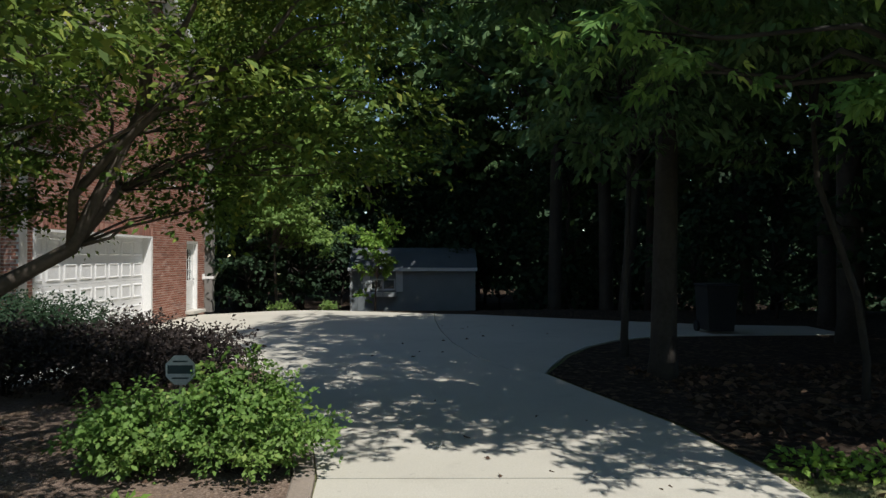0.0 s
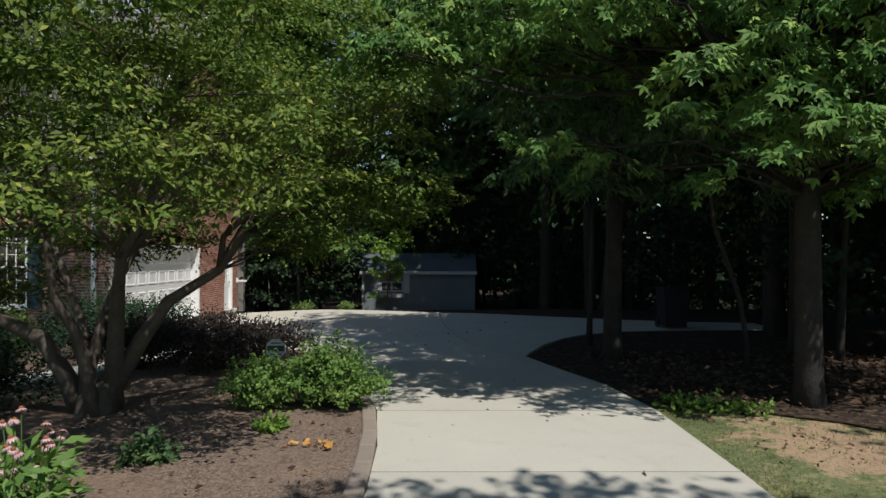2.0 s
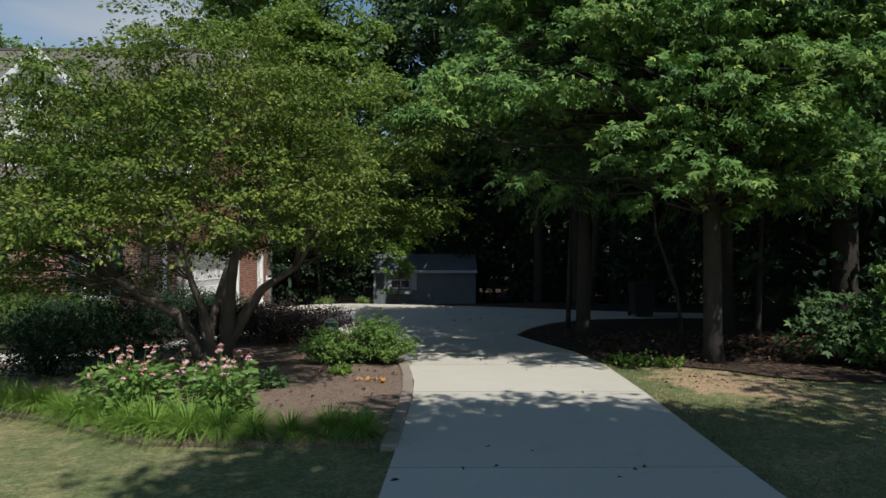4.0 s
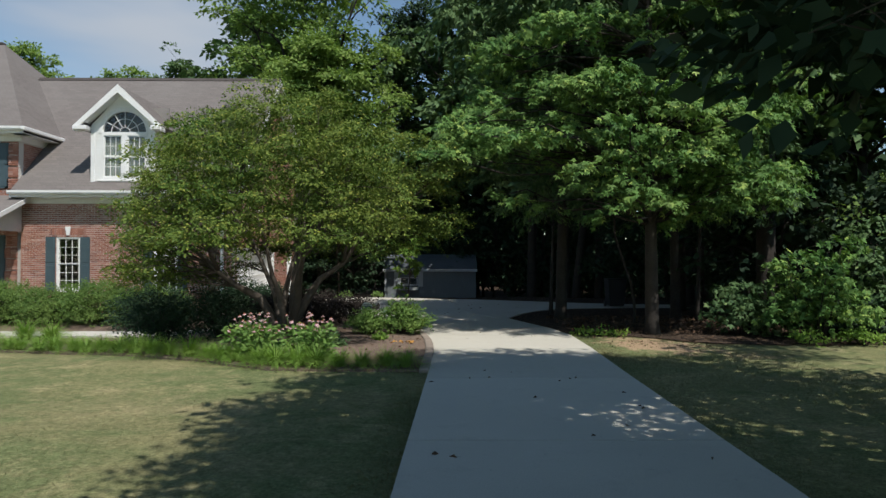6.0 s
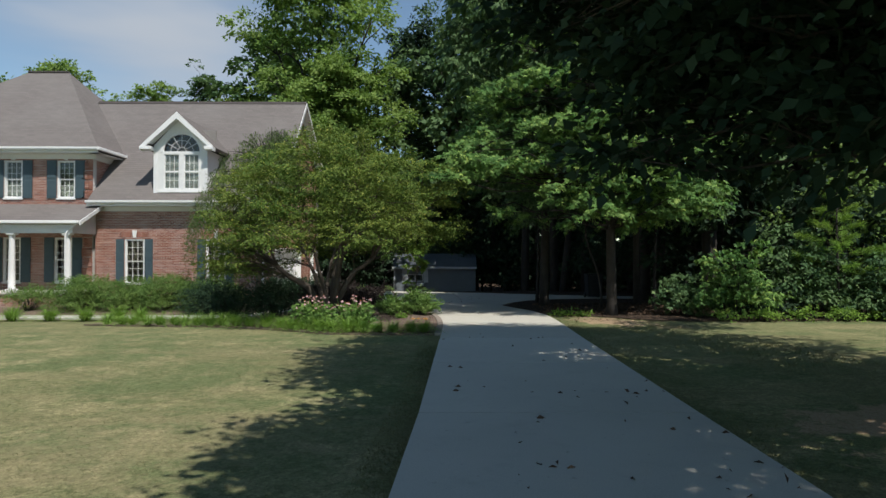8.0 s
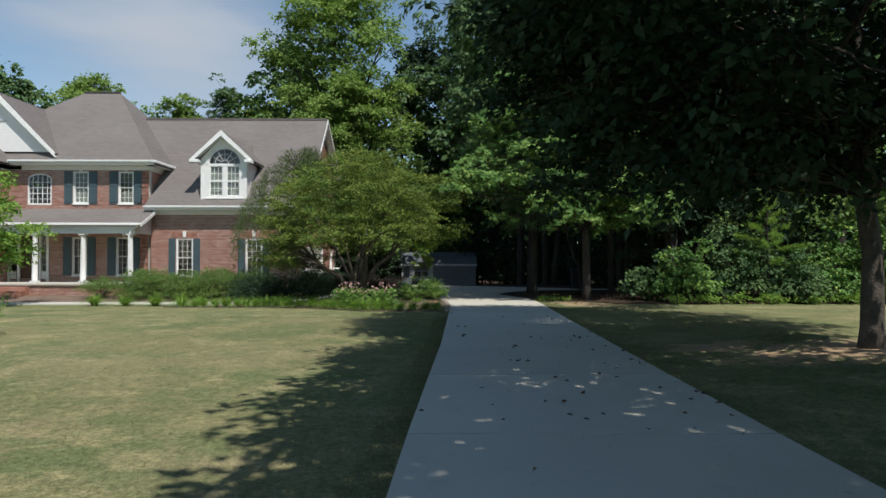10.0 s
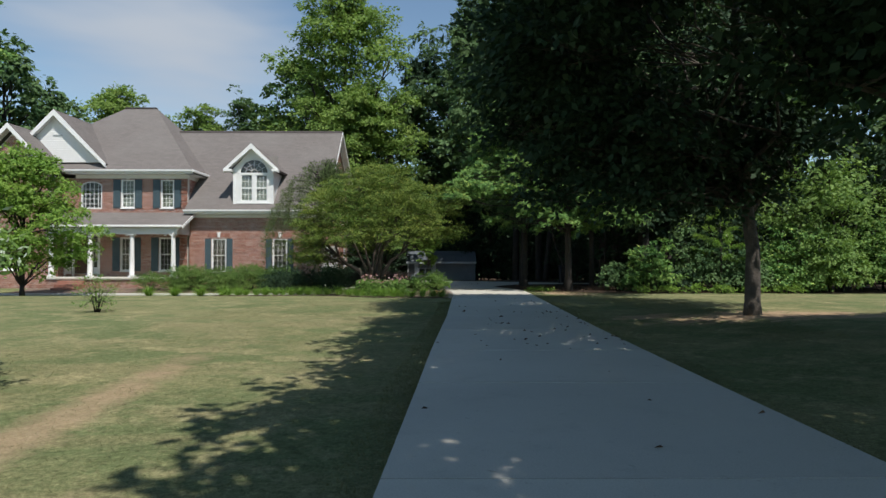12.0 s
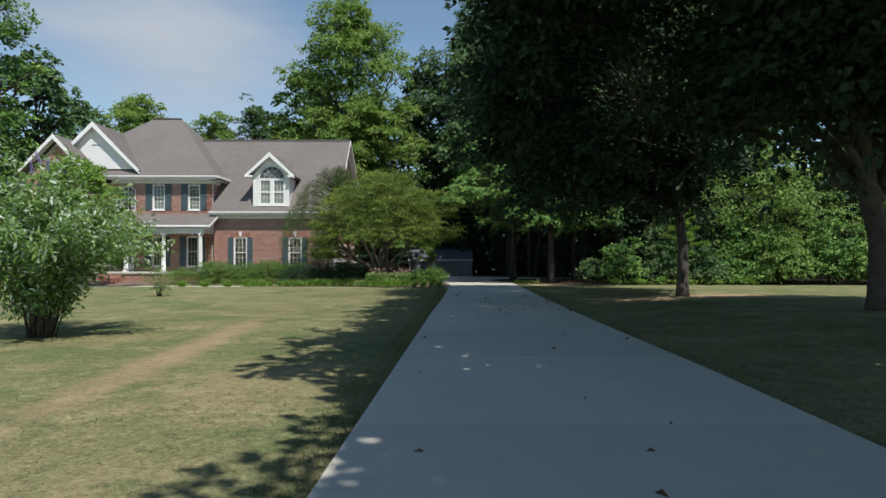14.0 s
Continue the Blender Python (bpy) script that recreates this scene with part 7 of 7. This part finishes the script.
shrub("rose_bush", "small thin rose bush on the lawn", -10.35, -6.1, 0.5, 0.95, LEAF_HEDGE, 102, 0.06, 0.5, 9, 150, 10, "", SHADED_BARK, 0.1)
# shrubs along the wood's edge


def edge_shrub(k, x, y, r, h, material):
    """A ragged shrub: a few leaning shoots of uneven height, each with its own clump of leaves."""
    rng = np.random.default_rng(111 + k)
    stems, blobs = [], []
    for i in range(8 + int(r * 3)):
        a, d = i * 2.4 + rng.uniform(-0.5, 0.5), r * math.sqrt(rng.random()) * 0.95
        top = h * rng.uniform(0.35, 1.05) * (1 - 0.35 * (d / r) ** 2)
        px, py = d * math.cos(a), d * math.sin(a) * 0.7
        stems.append(([(px * 0.3, py * 0.3, -0.08), (px * 0.6, py * 0.6, top * 0.45), (px, py, top)], [0.022, 0.015, 0.006]))
        rr = rng.uniform(0.22, 0.40) * r ** 0.5
        blobs.append((px, py, top, rr, rr * 0.7))
        blobs.append((px * 0.95 + rng.normal(0, 0.15), py - 0.12, top * 0.66, rr * 1.2, rr * 0.75))
        if top > 0.8:
            blobs.append((px + rng.normal(0, 0.2), py - 0.18, top * 0.36, rr * 1.25, rr * 0.7))
    near = x < 10
    plant("edge_shrub", "ragged broad-leaved shrub at the wood's edge", "shrub", at_ground(x, y), stems, blobs, material, SHADED_BARK, rng, sprays=70 if near else 84, leaves=14, size=0.12 if near else 0.14,
          aspect=0.42 if near else 0.6, droop=0.6, spray_r=0.17, flat=0.6, sag=0.3, shell=0.7, limb=0.01, group="shrubs at the wood's edge", twigs=1, crown_name="foliage", trunk_name="stem", lobes=3 if near else 1)


for k, (x, y, r, h) in enumerate([(6.9, 4.8, 0.7, 1.3), (7.9, 3.9, 0.9, 2.7), (9.1, 4.2, 0.7, 1.3), (10.3, 4.4, 1.1, 3.0), (12.0, 4.0, 1.0, 1.9), (13.8, 4.3, 1.4, 3.2), (16.0, 4.0, 1.6, 2.8), (18.6, 4.1, 1.8, 3.4), (21.6, 4.0, 1.9, 3.0), (25.0, 3.9, 2.0, 3.4), (28.8, 4.1, 2.2, 3.4)]):
    # lit and shaded places are put into the choice of paler or darker leaves
    edge_shrub(k, x, y, r, h, (LEAF_WOOD, LEAF_GUM, LEAF_SHADED, LEAF_WOOD, LEAF_WOOD, LEAF_GUM, LEAF_HEDGE, LEAF_GUM, LEAF_HEDGE, LEAF_GUM, LEAF_HEDGE)[k])
for k, (x, y, r, h) in enumerate([(2.95, 4.7, 0.22, 0.12), (3.3, 4.6, 0.24, 0.14), (3.65, 4.5, 0.22, 0.12), (7.4, 3.2, 0.4, 0.24), (8.5, 3.1, 0.5, 0.3), (9.6, 3.2, 0.5, 0.34), (10.8, 3.2, 0.55, 0.34), (12.1, 3.2, 0.55, 0.3), (13.5, 3.2, 0.6, 0.34), (-1.75, 3.75, 0.06, 0.06), (-5.2, 21.5, 0.45, 0.32), (-3.5, 21.1, 0.25, 0.3)]):
    shrub("low_weed", "low bright green weeds at the lawn's edge", x, y, r, h, LEAF_LIME if y < 10 else LEAF_HEDGE, 131 + k, 0.075, 0.6, 7, 330, 8, "weeds", spray_r=0.1)

# young pine among the shrubs


def young_pine():
    rng = np.random.default_rng(121)
    at = at_ground(11.0, 3.9)
    stems, pts, way = [([(0, 0, -0.1), (0.03, 0, 1.2), (0, 0.02, 2.5), (0.02, 0, 4.2)], [0.05, 0.042, 0.03, 0.01])], [], []
    for k in range(26):
        z0, a = 1.1 + 2.9 * k / 26, k * 2.4 + rng.normal(0, 0.2)
        reach = (1.75 - 0.38 * z0) * rng.uniform(0.7, 1.15)
        end = Vector((reach * math.cos(a), reach * math.sin(a), z0 + 0.3 * reach))
        run = bent((0, 0, z0), end, rng, 3, 0.06, 0.04)
        stems.append((run, [0.016, 0.012, 0.008, 0.004]))
        line = np.array([tuple(p) for p in run])
        m = int(420 * reach)
        t = rng.uniform(0.9, 2.999, m)
        i = t.astype(int)
        pts.append(line[i] + (line[i + 1] - line[i]) * (t - i)[:, None] + rng.normal(0, 0.03, (m, 3)))
        way.append(np.tile([math.cos(a), math.sin(a), 0.5], (m, 1)) + rng.normal(0, 0.8, (m, 3)))
    root = thing("young_pine", "young pine with soft yellow-green needles at the wood's edge", "tree", at=at)
    wood = bmesh.new()
    for p, r in stems:
        tube(wood, p, r, 5)
    part("trunk", wood, SHADED_BARK, root, smooth=True)
    part("crown", leaf_mesh("crown", np.concatenate(pts), np.concatenate(way), 0.17, 0.07, 0.1, rng, LEAF_LIME), LEAF_LIME, root)


young_pine()

# ---- strap-leaved border and coneflowers


def strap_clump(rng, n, length, wide, fan=1.0):
    """Arching strap leaves from one crown."""
    verts, faces = [], []
    for _ in range(n):
        a, out, l = rng.uniform(0, math.tau), rng.uniform(0.25, 1.0) * fan, length * rng.uniform(0.7, 1.2)
        d = np.array([math.cos(a), math.sin(a), 0])
        s = np.array([-math.sin(a), math.cos(a), 0]) * wide / 2
        foot = d * rng.uniform(0, 0.07) + np.array([0, 0, -0.02])
        k = len(verts)
        for t in (0, 0.35, 0.7, 1.0):
            p = foot + d * out * l * t ** 1.4 * 0.9 + np.array([0, 0, l * (t * 1.15 - out * 0.75 * t * t)])
            w = s * (1 - 0.85 * t * t)
            verts += [tuple(p - w), tuple(p + w)]
        faces += [(k + 2 * i, k + 2 * i + 1, k + 2 * i + 3, k + 2 * i + 2) for i in range(3)]
    data = bpy.data.meshes.new("leaf_tuft")
    data.from_pydata(verts, [], faces)
    data.materials.append(BLADE)
    return data


def build_border():
    rng = np.random.default_rng(141)
    kinds = [strap_clump(rng, 400, 0.47, 0.011, 1.6) for _ in range(3)]
    line = [(-0.98, 0.28), (-2.1, 0.3), (-3.2, 0.35), (-3.9, 0.75), (-4.6, 1.2), (-5.5, 1.6), (-6.7, 2.15), (-8.2, 2.6), (-9.4, 2.95), (-10.4, 3.4)]
    k = 0
    for (x0, y0), (x1, y1) in zip(line, line[1:]):
        n = max(1, round(math.hypot(x1 - x0, y1 - y0) / 0.44))
        for i in range(n):
            x, y = x0 + (x1 - x0) * i / n + rng.normal(0, 0.03), y0 + (y1 - y0) * i / n + rng.normal(0, 0.04)
            clump = thing("lily_turf", "arching green lily turf clump along the bed's edge", "plant", "border clumps", at=at_ground(x, y, -0.02))
            clump.rotation_euler = (0, 0, rng.uniform(0, 6))
            clump.scale = (rng.uniform(0.72, 0.98),) * 3
            part("leaf_tuft", kinds[k % 3], BLADE, clump)
            k += 1
    for x, y in [(-12.2, 6.2), (-14.6, 6.2), (-11.2, 6.3), (-13.4, 6.25), (-10.4, 6.1)]:
        clump = thing("lily_turf", "green lily turf clump beside the front walk", "plant", "border clumps", at=at_ground(x, y, -0.01))
        part("leaf_tuft", kinds[k % 3], BLADE, clump)
        clump.scale = (1.3,) * 3
        k += 1


build_border()


def build_coneflowers():
    rng = np.random.default_rng(151)
    head = bmesh.new()
    n = 13
    for k in range(n):
        a = k * math.tau / n
        d, s = Vector((math.cos(a), math.sin(a), 0)), Vector((-math.sin(a), math.cos(a), 0))
        p = [d * 0.012 - s * 0.006, d * 0.03 - s * 0.010 + Vector((0, 0, -0.008)), d * 0.045 + Vector((0, 0, -0.03)), d * 0.03 + s * 0.010 + Vector((0, 0, -0.008)), d * 0.012 + s * 0.006]
        head.faces.new([head.verts.new(v) for v in p])
    petals = mesh_of("petals", head, PINK)
    cone = mesh_of("cone", lathe([(0.017, -0.008), (0.019, 0.004), (0.013, 0.016), (0.004, 0.021)], 9), CONE_BROWN, True)
    for x, y in [(-3.95, 1.05), (-3.6, 0.92), (-3.75, 1.3), (-2.95, 1.05), (-2.62, 0.92), (-2.78, 1.3)]:
        at = at_ground(x, y, -0.02)
        flower = thing("coneflower", "pink coneflower clump with drooping petals", "flower", "coneflowers", at=at)
        for _ in range(13):
            a, d, h = rng.uniform(0, math.tau), rng.uniform(0.03, 0.34), rng.uniform(0.46, 0.80)
            top = Vector((d * math.cos(a), d * math.sin(a), h))
            stalk = bmesh.new()
            tube(stalk, bent((top.x * 0.3, top.y * 0.3, 0), top, rng, 3, 0.03), [0.005, 0.0045, 0.004, 0.0035], 4)
            part("stem", stalk, LEAF_ROSE, flower)
            for data, mat, name in ((petals, PINK, "petals"), (cone, CONE_BROWN, "cone")):
                ob = part(name, data, mat, flower)
                ob.matrix_local = Matrix.Translation(top) @ Euler((rng.normal(0, 0.3), rng.normal(0, 0.3), rng.uniform(0, 6))).to_matrix().to_4x4() @ Matrix.Scale(rng.uniform(0.65, 1.0), 4)
        m = 380
        a, d = rng.uniform(0, math.tau, m), 0.32 * np.sqrt(rng.random(m))
        p = np.stack([d * np.cos(a), d * np.sin(a), rng.random(m) ** 1.3 * 0.58], 1)
        part("foliage", leaf_mesh("foliage", p, np.stack([np.cos(a), np.sin(a), np.full(m, 0.3)], 1), 0.13, 0.36, 0.25, rng, LEAF_ROSE), LEAF_ROSE, flower)


build_coneflowers()


def build_lilac_spikes():
    """Flower spikes at the butterfly bush's tips."""
    bush = bpy.data.objects["butterfly_bush"]
    rng = np.random.default_rng(161)
    for _ in range(9):
        a = rng.uniform(0, math.tau)
        p = Vector((0.9 * math.cos(a) * rng.random(), 0.9 * math.sin(a) * rng.random(), rng.uniform(2.3, 2.85)))
        bm = bmesh.new()
        for k in range(26):
            t = k / 26
            r = 0.026 * (1 - 0.7 * t)
            c = Vector((r * math.cos(k * 2.4), r * math.sin(k * 2.4), 0.2 * t))
            bmesh.ops.create_icosphere(bm, subdivisions=1, radius=0.012, matrix=Matrix.Translation(c))
        ob = part("flower_spike", bm, LILAC, bush, "lilac flower spike")
        ob.matrix_local = Matrix.Translation(p) @ Euler((rng.normal(0, 0.5), rng.normal(0, 0.5), 0)).to_matrix().to_4x4()


build_lilac_spikes()

# ---- grass and litter


def build_grass():
    rng = np.random.default_rng(171)
    n = 215000
    y = -26.5 + 30.0 * rng.random(n) ** 1.25
    x = np.where(rng.random(n) < 0.68, -2.0 - 0.35 * rng.random(n) ** 1.5, 2.2 + 0.35 * rng.random(n) ** 1.5)
    # thin dry tufts on the worn lawn by the wood
    tuft = rng.random(n) < 0.58
    y = np.where(tuft, 4.7 - 17.5 * rng.random(n) ** 1.5, y)
    x = np.where(tuft, 2.25 + 3.6 * rng.random(n), x)
    # short tufts over the front lawn
    front = rng.random(n) < 0.55
    y = np.where(front, -25.5 + 24.0 * rng.random(n), y)
    x = np.where(front, -2.0 - 6.5 * rng.random(n) ** 1.5, x)
    edge = np.array([left_edge(v) for v in y])
    edge_r = np.array([right_edge(v) for v in y])
    x = np.where(x < 0, x + 2.0 + edge - 0.01, x - 2.2 + edge_r + 0.02)
    bare = ((x - 6.4) / 2.3) ** 2 + ((y + 8.9) / 1.0) ** 2 < 1
    bed = (y > 0.0 + np.clip((-3.2 - x) * 0.55, 0, 9)) & (x < 0)
    bare |= (y > 2.0) & (x > 3.2) & (rng.random(n) < 0.8)
    patch = np.array([noise.noise(Vector((a * 0.55, b * 0.55, 3.0))) for a, b in zip(x, y)])
    keep = ~bare & ~bed & (rng.random(n) < 0.75 + 0.9 * patch)
    x, y, front = x[keep], y[keep], front[keep]
    z = np.array([ground_z(a, b) for a, b in zip(x, y)]) - 0.02
    m = len(x)
    a = rng.uniform(0, math.tau, m)
    h = rng.uniform(0.012, 0.042, m) * np.where(front, 0.6, 1.0)
    lean = np.where(front, 0.045, 0.022)
    d = np.stack([np.cos(a), np.sin(a), np.zeros(m)], 1) * 0.005
    foot = np.stack([x, y, z - 0.005], 1)
    tip = foot + np.stack([rng.normal(0, 1, m) * lean, rng.normal(0, 1, m) * lean, h], 1)
    verts = np.stack([foot - d, foot + d, tip], 1).reshape(-1, 3)
    data = bpy.data.meshes.new("lawn_grass")
    data.vertices.add(3 * m)
    data.vertices.foreach_set("co", verts.astype(np.float32).ravel())
    data.loops.add(3 * m)
    data.loops.foreach_set("vertex_index", np.arange(3 * m, dtype=np.int32))
    data.polygons.add(m)
    data.polygons.foreach_set("loop_start", np.arange(0, 3 * m, 3, dtype=np.int32))
    data.update(calc_edges=True)
    data.materials.append(GRASS)
    tagged(part("lawn_grass", data, GRASS), "short dry summer grass beside the driveway", "grass", kind="stuff")


build_grass()


def scatter_leaves(name, label, n, seed, area, material, size, lift=0.016):
    rng = np.random.default_rng(seed)
    pts = []
    while len(pts) < n:
        x, y = rng.uniform(area[0], area[1]), rng.uniform(area[2], area[3])
        if area[4] and not left_edge(y) < x < right_edge(y) and y < 4.6:
            continue
        pts.append((x, y, ground_z(x, y) + lift))
    pts = np.array(pts)
    way = rng.normal(0, 1, (n, 3)) * np.array([1, 1, 0.06]) * 3
    tagged(part(name, leaf_mesh(name, pts, way, size, 0.55, 0.0, rng, material, 0.5), material), label, "leaves", kind="stuff")


scatter_leaves("fallen_leaves", "scattered dry brown leaves on the driveway", 80, 181, (-1.6, 2.5, -26, 17, True), DEAD_LEAF, 0.085)
scatter_leaves("fallen_leaves", "dry brown leaves strewn under the shade trees on the driveway", 60, 186, (-0.4, 2.4, -13.2, -5.5, True), DEAD_LEAF, 0.08)
scatter_leaves("leaf_litter", "dry brown leaves on the woodland floor", 1900, 182, (2.8, 9.0, 4.8, 9.2, False), DEAD_LEAF, 0.11, 0.05)
scatter_leaves("leaf_litter", "dry brown leaves strewn over the bare soil by the wood", 420, 185, (2.9, 10.5, 2.6, 5.2, False), DEAD_LEAF, 0.06, 0.02)
scatter_leaves("leaf_litter", "dry leaf bits on the mulch bed", 160, 183, (-4.2, -0.8, 0.4, 6.0, False), DEAD_LEAF, 0.07, 0.05)
scatter_leaves("fallen_leaves", "orange fallen leaves on the mulch", 22, 184, (-1.45, -0.95, 3.0, 3.25, False), ORANGE_LEAF, 0.085, 0.05)
